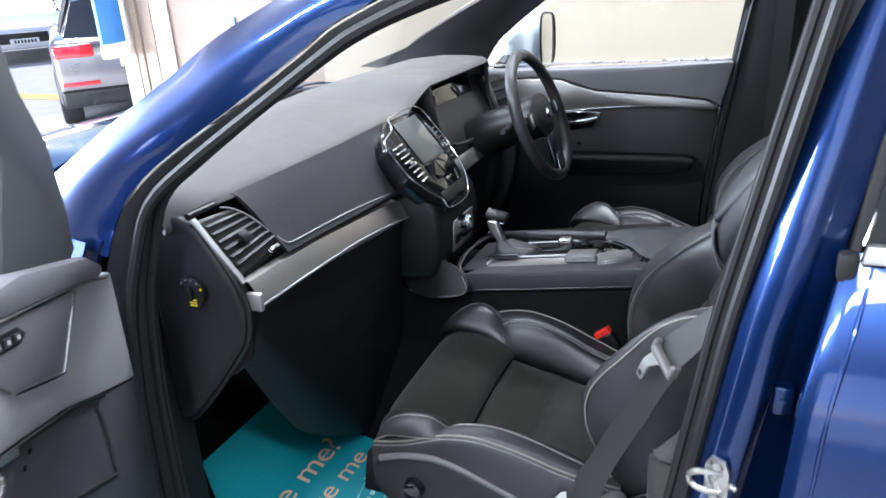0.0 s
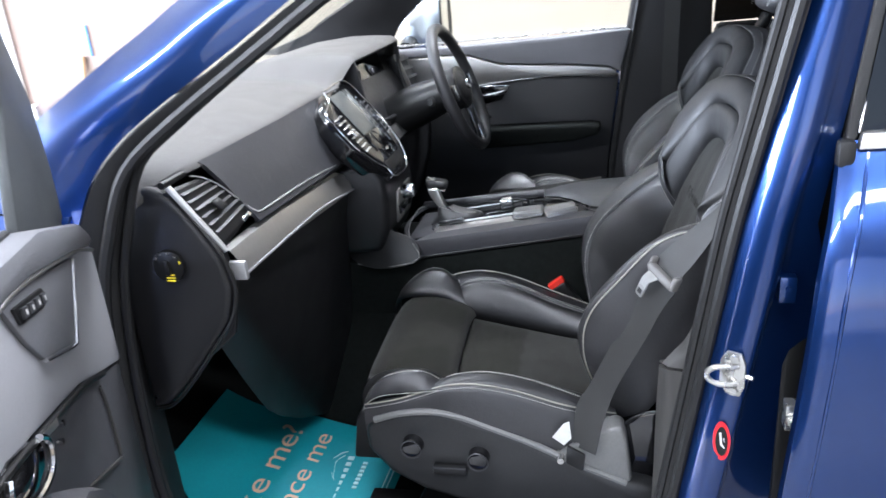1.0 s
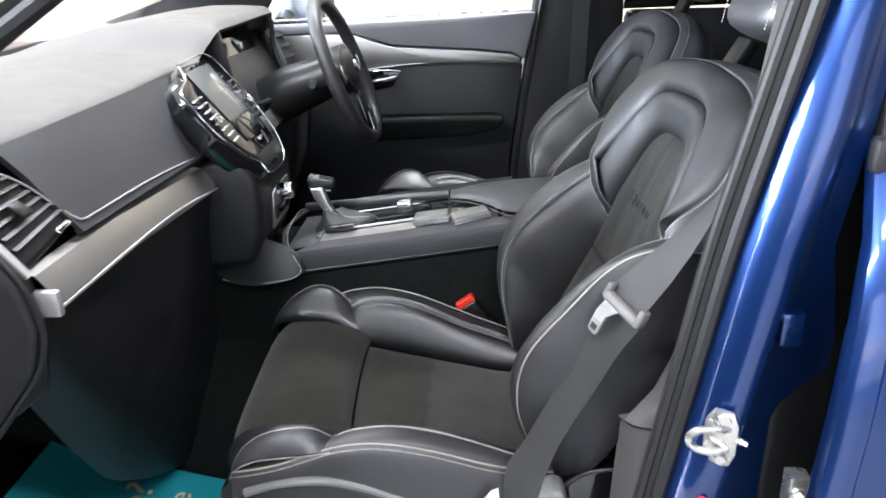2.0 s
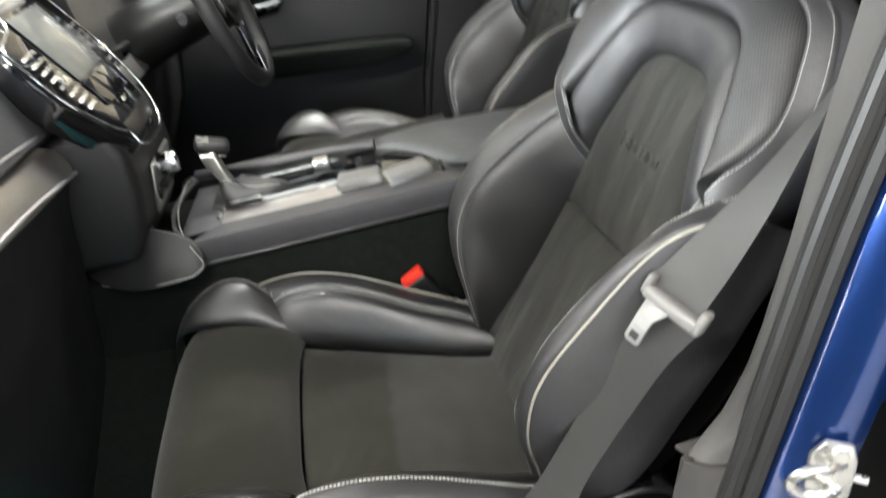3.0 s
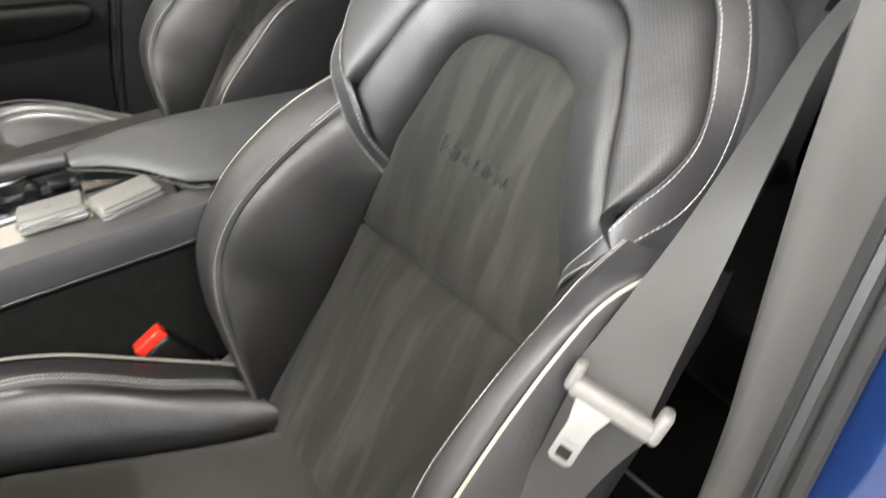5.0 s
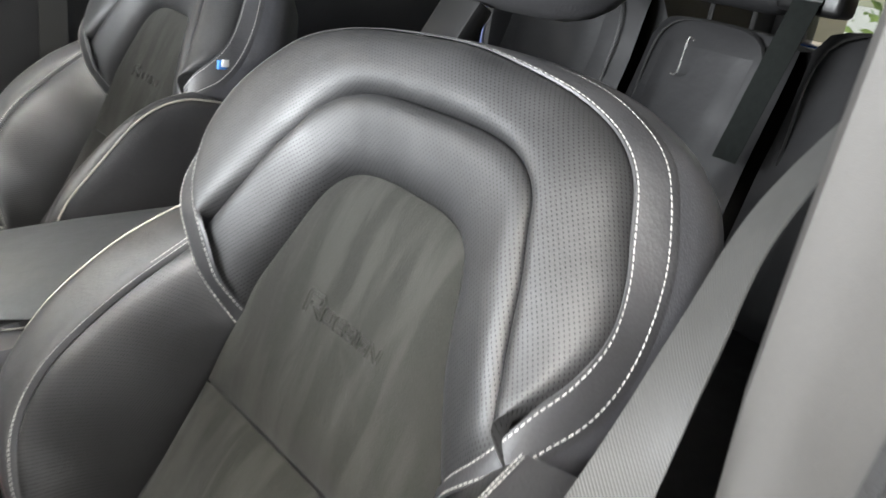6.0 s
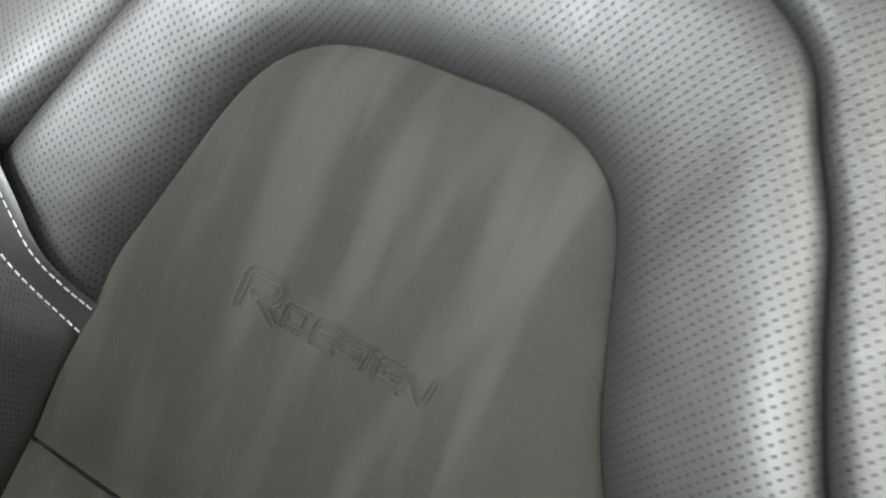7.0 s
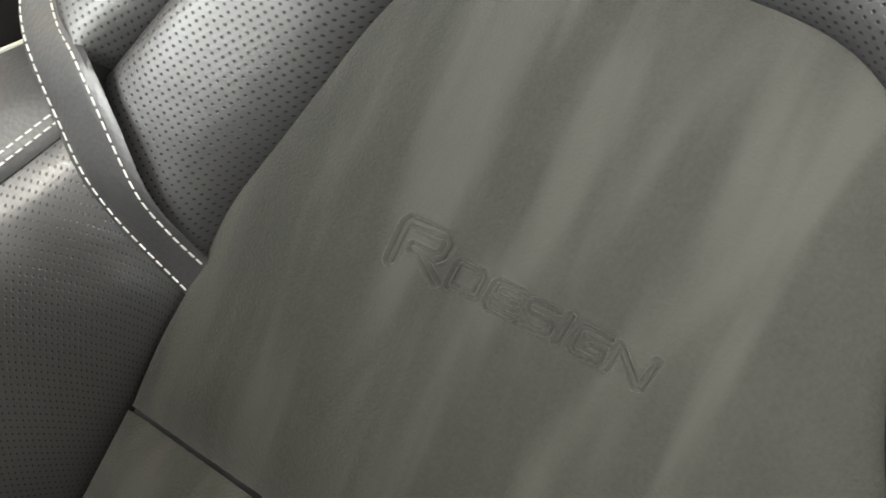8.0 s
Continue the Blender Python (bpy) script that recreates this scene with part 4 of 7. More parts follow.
    # cloth warning label on the side of the cushion
    part("cloth_label", slab([(-0.256, -0.688, 0.716), (-0.246, -0.690, 0.722), (-0.243, -0.693, 0.690), (-0.256, -0.694, 0.676), (-0.276, -0.692, 0.690)], (0, -0.0012, 0), 0.0), M_LABEL, seat, "white cloth label sewn to the seat")
    return seat


def headrest_mesh():
    rows = []
    for i in range(15):
        a = -math.pi / 2 + math.pi * i / 14
        row = []
        for j in range(32):
            b = 2 * math.pi * j / 32
            ca, sa = math.cos(a), math.sin(a)
            x = math.copysign(abs(math.cos(b)) ** 0.55, math.cos(b)) * abs(ca) ** 0.5
            y = math.copysign(abs(math.sin(b)) ** 0.7, math.sin(b)) * abs(ca) ** 0.5
            z = math.copysign(abs(sa) ** 0.6, sa)
            row.append(back(0.083 + 0.098 * x * (1 - 0.12 * z), 0.800 + 0.098 * z, -0.045 + 0.05 * y - 0.012 * z))
        rows.append(row)
    bm = grid(rows, closed=True)
    bmesh.ops.remove_doubles(bm, verts=bm.verts, dist=1e-5)
    return bm


passenger_seat = build_seat()
driver_seat = copy_thing(passenger_seat, pose(-0.28, -SEAT_Y - 0.02, 0.44))
tagged(driver_seat, "black leather and suede driver's seat behind the steering wheel")
part("maker_tag", box((0.100, 0.165, 1.098), (0.112, 0.172, 1.110), 0.001), M_BLUEPANEL, driver_seat, "small blue and white cloth tag")
part("tag_corner", box((0.104, 0.163, 1.102), (0.114, 0.1645, 1.112), 0.0005), M_WHITE, driver_seat)


# ---- hall round the car ----
def quad_wall(name, lo, hi, material, label, category):
    return solo(name, box(lo, hi), material, label, category, "structure")


quad_wall("ground", (-60, -60, -0.12), (60, 60, -0.004), M_ROAD, "sunlit pale concrete yard outside the hall", "ground")
quad_wall("floor", (-4.6, -6.0, -0.10), (7.0, 2.9, 0.0), M_FLOOR, "pale concrete hall floor", "floor")
# colour darkened on this piece, which the opening lamp overlights
quad_wall("wall_right_front", (-4.5, 2.9, -0.05), (-2.9, 3.1, 3.6), M_PINKWALL, "pinkish tan wall beside the opening, darkened against the lamp's light", "wall")
quad_wall("wall_right", (-2.9, 2.9, -0.05), (7.2, 3.1, 3.6), M_WALL, "plain cream painted wall", "wall")
# left wall stops short for the assumed side opening, out of view
quad_wall("wall_left", (1.8, -6.2, -0.05), (7.2, -6.0, 3.6), M_WALL, "cream painted wall", "wall")
quad_wall("wall_left_front", (-4.6, -6.2, -0.05), (-3.6, -6.0, 3.6), M_WALL, "cream painted wall", "wall")
quad_wall("wall_front", (-4.8, -6.0, -0.05), (-4.6, -2.2, 3.6), M_WALL, "cream painted wall beside the opening", "wall")
quad_wall("wall_front_lintel", (-4.8, -2.2, 3.0), (-4.6, 3.1, 3.6), M_WALL, "cream lintel over the opening", "wall")
quad_wall("wall_back_left", (7.0, -6.0, -0.05), (7.2, -0.2, 3.6), M_WALL, "cream painted wall", "wall")
quad_wall("wall_back_lintel", (7.0, -0.2, 3.0), (7.2, 2.9, 3.6), M_WALL, "cream lintel over the rear opening", "wall")
quad_wall("ceiling", (-4.8, -6.2, 3.6), (7.2, 3.1, 3.75), M_CEIL, "white hall ceiling", "ceiling")
for tx, ty in TUBES:
    fit = thing("ceiling_light", (tx, ty, 3.55), "white fluorescent batten light on the ceiling", "lamp", "ceiling lights")
    part("housing", box((tx - 1.15, ty - 0.09, 3.52), (tx + 1.15, ty + 0.09, 3.60), 0.01), M_WHITE, fit)
    part("tube", cyl((tx, ty, 3.50), (1, 0, 0), 0.018, 2.2, 12), M_TUBE, fit, "glowing tube")

# door frame of the front opening, a blue board and odds and ends beyond
frame_thing = thing("door_frame", (-4.55, 2.75, 0), "tan painted frame of the hall opening", "door frame")
part("post", box((-4.66, 2.85, 0), (-4.45, 2.897, 3.0), 0.006), M_TAN, frame_thing)
part("inner_post", box((-4.445, 2.862, 0), (-4.33, 2.897, 3.0), 0.008), M_TAN, frame_thing)
part("stop_strip", box((-4.53, 2.842, 0), (-4.51, 2.849, 3.0), 0.002), M_TAN, frame_thing)
part("white_cheek", box((-4.325, 2.872, 0), (-4.18, 2.897, 3.0), 0.004), M_WHITE, frame_thing)
solo("blue_board", box((-4.60, 2.60, 1.10), (-4.57, 2.828, 2.6), 0.004), M_BLUEPANEL, "bright blue board hung in the opening", "board")
solo("white_box", box((-4.62, 2.61, 0.995), (-4.54, 2.82, 1.092), 0.01), M_WHITE, "white box under the blue board", "box")
solo("blue_rail", box((-3.60, 2.886, 1.04), (-3.588, 2.898, 1.24), 0.002), M_BLUEPANEL, "thin blue strip on the cream wall", "strip")
solo("wooden_stick", tube([(-3.78, 2.80, 0.02), (-3.72, 2.85, 0.6), (-3.66, 2.885, 1.04)], 0.014, 12), M_WOOD, "wooden stick leaning on the wall", "stick")


# ---- car body shell ----
body = thing("car_body", (0.3, 0, 0), "metallic blue sport utility car with its front passenger door open", "car")
WIN_F, WIN_R = -0.80, 0.80


def ribbon(c0, c1, n=40, m=5, bulge=(0, 0, 0)):
    a, b = cr(c0, n), cr(c1, n)
    rows = []
    for i in range(m):
        s = i / (m - 1)
        rows.append([p.lerp(q, s) + Vector(bulge) * math.sin(math.pi * s) for p, q in zip(a, b)])
    return grid(rows)


def thick(bm, t):
    bmesh.ops.recalc_face_normals(bm, faces=bm.faces)
    bmesh.ops.solidify(bm, geom=bm.faces[:], thickness=t)
    return bm


# left A pillar: painted outer face from roof rail to wing, and its rubber
AP_UP = [(0.05, -0.64, 1.67), (-0.35, -0.70, 1.640), (-0.694, -0.76, 1.505), (-0.851, -0.78, 1.417), (-0.941, -0.80, 1.362), (-1.038, -0.82, 1.299), (-1.20, -0.83, 1.20)]
AP_LOW = [(0.05, -0.745, 1.62), (-0.30, -0.770, 1.578), (-0.504, -0.803, 1.505), (-0.582, -0.812, 1.458), (-0.702, -0.822, 1.383), (-0.822, -0.834, 1.312), (-0.890, -0.842, 1.264), (-0.938, -0.850, 1.213), (-0.978, -0.858, 1.135)]
part("left_front_pillar", thick(ribbon(AP_UP, AP_LOW, 50, 9, (0.0, -0.022, 0.004)), 0.016), M_BLUE, body, "blue windscreen pillar")
# scuttle side below the pillar, behind the open door
AP_SIDE = [(-0.978, -0.862, 1.165), (-1.03, -0.865, 1.06), (-1.055, -0.865, 0.9), (-1.075, -0.865, 0.6), (-1.08, -0.865, 0.4)]
AP_SIDE2 = [(-1.28, -0.82, 1.16), (-1.29, -0.85, 1.06), (-1.30, -0.86, 0.9), (-1.30, -0.865, 0.6), (-1.30, -0.865, 0.4)]
part("left_wing_inner", thick(ribbon(AP_SIDE, AP_SIDE2, 30, 5), 0.01), M_BLUE, body)
SEAL_OUT = [(0.0, -0.75, 1.595), (-0.30, -0.775, 1.572), (-0.500, -0.807, 1.500), (-0.578, -0.816, 1.453), (-0.698, -0.826, 1.378), (-0.818, -0.838, 1.307), (-0.886, -0.846, 1.259), (-0.934, -0.855, 1.208), (-0.974, -0.861, 1.130), (-1.012, -0.862, 1.03), (-1.045, -0.862, 0.8), (-1.055, -0.862, 0.58), (-1.04, -0.862, 0.46)]
SEAL_IN = [(0.0, -0.72, 1.555), (-0.25, -0.745, 1.550), (-0.469, -0.78, 1.494), (-0.633, -0.79, 1.404), (-0.80, -0.797, 1.294), (-0.872, -0.80, 1.238), (-0.912, -0.80, 1.15), (-0.948, -0.80, 1.04), (-0.968, -0.80, 0.9), (-0.975, -0.80, 0.78), (-0.975, -0.80, 0.62), (-0.95, -0.80, 0.50)]
seal = part("front_opening_seal", thick(ribbon(SEAL_OUT, SEAL_IN, 70, 7, (0.010, -0.006, -0.004)), 0.012), M_RUBBER, body, "black rubber door seal")
mid_line = [p.lerp(q, 0.5) + Vector((0.012, -0.012, -0.006)) for p, q in zip(cr(SEAL_OUT, 60), cr(SEAL_IN, 60))]
part("seal_bead", tube(mid_line, 0.010, sides=8), M_RUBBER, seal)
mid_line2 = [p.lerp(q, 0.9) + Vector((0.006, -0.010, -0.004)) for p, q in zip(cr(SEAL_OUT, 60), cr(SEAL_IN, 60))]
part("seal_lip", tube(mid_line2, 0.008, sides=8), M_RUBBER, seal)


def bx(z):
    """Front edge of the B pillar's rubber at a height."""
    return -0.031 + (z - 1.11) * (0.21 if z > 1.11 else 0.16)


ZB = [1.56, 1.47, 1.36, 1.25, 1.12, 1.0, 0.88, 0.76, 0.64, 0.52, 0.44]
front = [(bx(z) - 0.003, -0.782, z) for z in ZB]
bead = [(bx(z) + 0.023, -0.790, z) for z in ZB]
rear = [(bx(z) + 0.034, -0.788, z) for z in ZB]
bs = part("pillar_seal", thick(ribbon(front, rear, 50, 7, (0, -0.003, 0)), 0.008), M_RUBBER, body, "black rubber seal along the pillar")
part("seal_bead", tube(cr(bead, 50), 0.0085, sides=8), M_RUBBER, bs)
part("seal_crease", tube(cr([(p[0] + 0.007, -0.785, p[2]) for p in front], 50), 0.0055, sides=6), M_RUBBER, bs)
# blue B pillar: face, step, recess, then the rear door
STEP = [(0.030, -0.788), (0.036, -0.804), (0.052, -0.821), (0.066, -0.827), (0.080, -0.824), (0.092, -0.80), (0.096, -0.772), (0.120, -0.765), (0.16, -0.765), (0.20, -0.765)]
rows = []
for z in ZB:
    off = bx(z)
    lean = 0.0 if z < 1.22 else (z - 1.22) * 0.20
    deep = max(0.0, min(1.0, (1.14 - z) / 0.2))
    rows.append([(off + (sx if sx < 0.085 else 0.085 + (sx - 0.085) * (0.24 + 0.76 * deep)), (sy if sx < 0.085 else -0.820 + (sx - 0.085) * 0.12 + (sy + 0.820) * deep) + lean, z) for sx, sy in STEP])
part("left_middle_pillar", thick(grid(rows), 0.008), M_BLUE, body, "blue painted door pillar")
part("left_sill", prism([(-0.80, 0.47), (-0.86, 0.46), (-0.90, 0.40), (-0.90, 0.28), (-0.74, 0.28), (-0.72, 0.44)], "x", -1.05, 0.30, 0.015), M_BLUE, body, "blue door sill")
part("sill_trim", box((-0.98, -0.80, 0.468), (0.0, -0.70, 0.482), 0.006), M_BLACKPLASTIC, body)
# striker, sticker and bolt plate on the pillar
st = thing("door_striker", (-0.005, -0.799, 0.90), "bright steel door striker bolted to the blue pillar", "striker")
part("plate", slab([(-0.014, -0.822, 0.874), (0.004, -0.832, 0.874), (0.010, -0.833, 0.890), (0.010, -0.833, 0.925), (0.004, -0.832, 0.942), (-0.014, -0.822, 0.942), (-0.022, -0.817, 0.925), (-0.022, -0.817, 0.890)], (-0.002, -0.006, 0), 0.002), M_STEEL, st)
part("loop", tube([(0.000, -0.834, 0.921), (-0.014, -0.836, 0.922), (-0.030, -0.834, 0.920), (-0.040, -0.832, 0.913), (-0.042, -0.831, 0.907), (-0.040, -0.832, 0.900), (-0.030, -0.834, 0.894), (-0.014, -0.836, 0.893), (0.000, -0.834, 0.894)], 0.0042, 40, 8), M_STEEL, st)
for bz in (0.883, 0.933):
    part("bolt", cyl((-0.006, -0.834, bz), (-0.4, -1, 0), 0.0075, 0.009, 6, 0.0065), M_STEEL, st)
part("guide_pin", tube([(0.004, -0.832, 0.907), (0.018, -0.842, 0.907)], 0.0035, 4, 8), M_STEEL, st)
sk = thing("warning_sticker", (-0.017, -0.8260, 0.795), "oval red warning sticker on the blue pillar", "sticker")
ring = [(-0.017 + 0.0115 * math.cos(a), -0.8275 - 0.006 * math.cos(a), 0.793 + 0.033 * math.sin(a)) for a in np.linspace(0, 2 * math.pi, 33)[:-1]]
part("disc", slab(ring, (0, -0.0012, 0), 0), M_STICKER, sk)
core = [(-0.017 + 0.0080 * math.cos(a), -0.8292 - 0.0042 * math.cos(a), 0.793 + 0.025 * math.sin(a)) for a in np.linspace(0, 2 * math.pi, 25)[:-1]]
part("dark_field", slab(core, (0, -0.0006, 0), 0), M_BLACKPLASTIC, sk)
for a0, b0, wz in (((-0.0195, 0.808), (-0.0175, 0.788), 0.0036), ((-0.0175, 0.788), (-0.0125, 0.783), 0.0036), ((-0.0145, 0.800), (-0.0125, 0.791), 0.0028)):
    part("mark", tube([(a0[0], -0.8305, a0[1]), (b0[0], -0.8305, b0[1])], wz / 2, 3, 6), M_WHITE, sk)
bp = thing("bolt_plate", (0.055, -0.855, 0.865), "small steel plate with a bolt beside the rear door", "latch plate")
part("plate", box((0.058, -0.868, 0.842), (0.080, -0.846, 0.882), 0.0015), M_STEEL, bp)
part("bolt", cyl((0.068, -0.874, 0.860), (0.1, -1, 0), 0.008, 0.012, 6), M_STEEL, bp)
part("washer", cyl((0.068, -0.869, 0.860), (0.1, -1, 0), 0.011, 0.003, 20), M_STEEL, bp)
sw = thing("door_contact", (0.075, -0.80, 1.045), "small blue painted contact block in the door gap", "bracket")
part("block", box((0.050, -0.806, 1.005), (0.074, -0.765, 1.045), 0.004), M_BLUE, sw)
part("screw", cyl((0.062, -0.808, 1.028), (0, -1, 0), 0.004, 0.004, 10), M_BLUE, sw)


def rx(z):
    """Front edge of the rear door at a height."""
    return float(np.interp(z, (0.5, 0.62, 0.74, 0.86, 0.98, 1.08, 1.15, 1.20, 1.235, 1.56), (0.030, 0.036, 0.045, 0.055, 0.066, 0.074, 0.088, 0.101, 0.108, 0.14)))


# rear door: outer skin, edge, window frame
rd = thing("rear_door", (0.5, -0.9, 0.8), "closed blue rear door with dark glass", "car door")
zs = [1.235, 1.20, 1.15, 1.08, 0.98, 0.86, 0.74, 0.62, 0.50]
ys = [-0.815, -0.838, -0.882, -0.912, -0.922, -0.930, -0.930, -0.922, -0.905]
rows = []
for z, y in zip(zs, ys):
    x0 = rx(z)
    rows.append([(x0 + 0.018, y + 0.034, z), (x0 + 0.003, y + 0.030, z), (x0, y + 0.022, z), (x0 + 0.001, y + 0.006, z), (x0 + 0.007, y, z), (x0 + 0.020, y - 0.003, z)] + [(x0 + dx, y - 0.004 - 0.012 * math.sin(min(1, dx / 0.9) * 1.6), z) for dx in (0.05, 0.15, 0.35, 0.6, 0.95)])
part("outer_skin", thick(grid(rows), 0.006), M_BLUE, rd, "blue door skin")
part("edge_fold", tube(cr([(rx(z) + 0.030, y - 0.002, z) for z, y in zip(zs, ys)], 40), 0.0028, sides=6), M_BLUE, rd)
part("belt_strip", slab([(0.122, -0.832, 1.226), (1.05, -0.862, 1.262), (1.05, -0.855, 1.282), (0.128, -0.825, 1.246)], (0, 0.014, 0), 0.003), M_ALU, rd, "satin window strip")
part("strip_end", box((0.100, -0.834, 1.203), (0.121, -0.812, 1.238), 0.006), M_RUBBER, rd)
part("window_frame", slab([(0.110, -0.816, 1.225), (0.124, -0.818, 1.238), (0.137, -0.793, 1.30), (0.163, -0.768, 1.46), (0.180, -0.753, 1.56), (0.165, -0.751, 1.56), (0.148, -0.766, 1.46), (0.122, -0.791, 1.30)], (0, 0.016, 0), 0.003), M_RUBBER, rd, "black window frame")
part("frame_line", tube([(0.124, -0.821, 1.245), (0.138, -0.796, 1.30), (0.164, -0.771, 1.46), (0.181, -0.756, 1.56)], 0.0022, 12, 6), M_CHROME, rd, "thin bright line")
part("dark_glass", slab([(0.126, -0.812, 1.245), (1.05, -0.850, 1.28), (0.98, -0.76, 1.56), (0.180, -0.748, 1.56)], (0, 0.004, 0), 0), M_TINT, rd, "dark tinted window")
part("inner_panel", box((0.14, -0.795, 0.45), (1.05, -0.755, 1.215), 0.02), M_BLACKDOOR, rd)
part("inner_rail", box((0.16, -0.775, 1.0), (1.05, -0.745, 1.03), 0.008), M_BLACKDOOR, rd)

# wing, scuttle and bonnet
WING = [[(-1.00, -0.875, 1.165), (-1.02, -0.895, 1.10), (-1.03, -0.93, 1.0), (-1.05, -0.945, 0.8)], [(-1.28, -0.815, 1.165), (-1.29, -0.885, 1.10), (-1.30, -0.93, 1.0), (-1.30, -0.95, 0.8)], [(-1.7, -0.79, 1.12), (-1.72, -0.87, 1.06), (-1.74, -0.93, 0.95), (-1.75, -0.95, 0.8)], [(-2.25, -0.74, 1.03), (-2.28, -0.84, 0.97), (-2.30, -0.9, 0.88), (-2.3, -0.92, 0.8)]]
part("left_wing", thick(grid([cr(r, 10) for r in WING]), 0.006), M_BLUE, body, "blue front wing")
rows = []
for x, z, hw in ((-1.42, 1.155, 0.785), (-1.6, 1.150, 0.775), (-1.85, 1.125, 0.76), (-2.1, 1.085, 0.735), (-2.35, 1.02, 0.70), (-2.48, 0.93, 0.66), (-2.52, 0.8, 0.64)):
    rows.append([(x - 0.06 * (1 - (v / 0.8) ** 2) + 0.03, v * hw / 0.8, z + 0.035 * (1 - (v / 0.8) ** 4) + 0.012 * math.exp(-((abs(v) - 0.5) / 0.08) ** 2)) for v in np.linspace(-0.8, 0.8, 25)])
part("bonnet", thick(grid(rows), 0.008), M_BLUE, body, "glossy blue bonnet")
part("scuttle", slab([(-1.43, -0.76, 1.135), (-1.43, 0.76, 1.135), (-1.25, 0.74, 1.175), (-1.25, -0.74, 1.175)], (0, 0, -0.03), 0.005), M_BLACKPLASTIC, body, "black scuttle panel")
part("wiper", tube([(-1.36, -0.60, 1.175), (-1.33, -0.2, 1.20), (-1.31, 0.25, 1.21)], 0.008, 12, 6), M_BLACKPLASTIC, body)
part("right_wing", thick(grid([[(p[0], -p[1], p[2]) for p in cr(r, 10)] for r in WING]), 0.006), M_BLUE, body)
# windscreen with its border
ws = [(-1.30, -0.70, 1.185), (-1.36, 0.0, 1.19), (-1.30, 0.70, 1.185)]
wt = [(-0.50, -0.57, 1.615), (-0.54, 0, 1.625), (-0.50, 0.57, 1.615)]
scr = part("windscreen", thick(ribbon(ws, wt, 24, 8, (-0.02, 0, 0.02)), 0.005), M_CLEARGLASS, body, "clear windscreen")
scr.visible_shadow = False
# roof, right pillars, rear body
def roof_z(x, y):
    pts = ((-0.56, 1.610), (-0.50, 1.625), (-0.2, 1.665), (0.4, 1.70), (1.2, 1.70), (2.0, 1.65), (2.35, 1.58))
    for (xa, za), (xb, zb) in zip(pts, pts[1:]):
        if x <= xb:
            break
    return za + (zb - za) * (x - xa) / (xb - xa) - 0.04 * (y / 0.62) ** 2


def roof_patch(x0, x1, y0, y1, drop=0.0):
    return grid([[(x, y, roof_z(x, y) - drop) for y in np.linspace(y0, y1, 9)] for x in np.linspace(x0, x1, 15)])


part("roof", thick(roof_patch(-0.50, 2.35, -0.62, 0.62), 0.012), M_BLUE, body, "blue roof")
part("headliner", thick(roof_patch(-0.50, 2.35, -0.608, 0.608, 0.05), 0.015), M_HEADLINER, body, "pale headliner")
RA_IN = [(-0.30, 0.60, 1.62), (-0.60, 0.63, 1.555), (-0.892, 0.66, 1.428), (-1.108, 0.69, 1.317), (-1.172, 0.70, 1.279), (-1.346, 0.70, 1.221)]
RA_OUT = [(-0.30, 0.68, 1.60), (-0.55, 0.72, 1.52), (-0.71, 0.74, 1.415), (-0.817, 0.75, 1.332), (-0.863, 0.752, 1.285), (-0.895, 0.755, 1.235), (-0.93, 0.755, 1.19)]
part("right_front_pillar_trim", thick(ribbon(RA_IN, RA_OUT, 30, 5, (0.005, -0.015, 0)), 0.02), M_BLACKDOOR, body, "dark inner windscreen pillar")
part("right_roof_rail", tube([(-0.45, 0.64, 1.56), (0.3, 0.66, 1.60), (1.4, 0.66, 1.60), (2.2, 0.64, 1.52)], 0.045, 20, 10), M_HEADLINER, body)
part("left_roof_rail", tube([(-0.42, -0.66, 1.565), (0.1, -0.68, 1.60), (1.4, -0.68, 1.60), (2.2, -0.64, 1.52)], 0.045, 20, 10), M_HEADLINER, body)
for sgn in (1, -1):
    part("rear_side_body", box((1.12, min(sgn * 0.74, sgn * 0.93), 0.3), (2.35, max(sgn * 0.74, sgn * 0.93), 1.22), 0.03), M_BLUE, body)
    part("rear_side_lining", box((1.02, min(sgn * 0.70, sgn * 0.738), 0.4), (2.32, max(sgn * 0.70, sgn * 0.738), 1.24), 0.02), M_BLACKDOOR, body)
    part("rear_pillar_trim", slab([(1.02, sgn * 0.77, 1.2), (1.16, sgn * 0.77, 1.2), (1.10, sgn * 0.66, 1.6), (0.98, sgn * 0.66, 1.6)], (0, sgn * -0.03, 0), 0.01), M_BLACKDOOR, body)
    part("tail_pillar_trim", slab([(1.95, sgn * 0.77, 1.2), (2.35, sgn * 0.75, 1.2), (2.2, sgn * 0.64, 1.6), (1.95, sgn * 0.66, 1.6)], (0, sgn * -0.04, 0), 0.01), M_BLACKDOOR, body)
    part("tail_corner", box((2.30, min(sgn * 0.60, sgn * 0.80), 1.08), (2.42, max(sgn * 0.60, sgn * 0.80), 1.60), 0.015), M_BLACKDOOR, body)
    g = part("rear_quarter_glass", slab([(1.14, sgn * 0.80, 1.22), (2.0, sgn * 0.79, 1.24), (1.95, sgn * 0.69, 1.58), (1.08, sgn * 0.69, 1.58)], (0, sgn * 0.004, 0), 0), M_TINT, body)
part("tailgate_lower", box((2.33, -0.80, 0.35), (2.42, 0.80, 1.12), 0.02), M_BLUE, body)
part("tailgate_lining", box((2.29, -0.72, 0.68), (2.327, 0.72, 1.11), 0.01), M_BLACKDOOR, body)
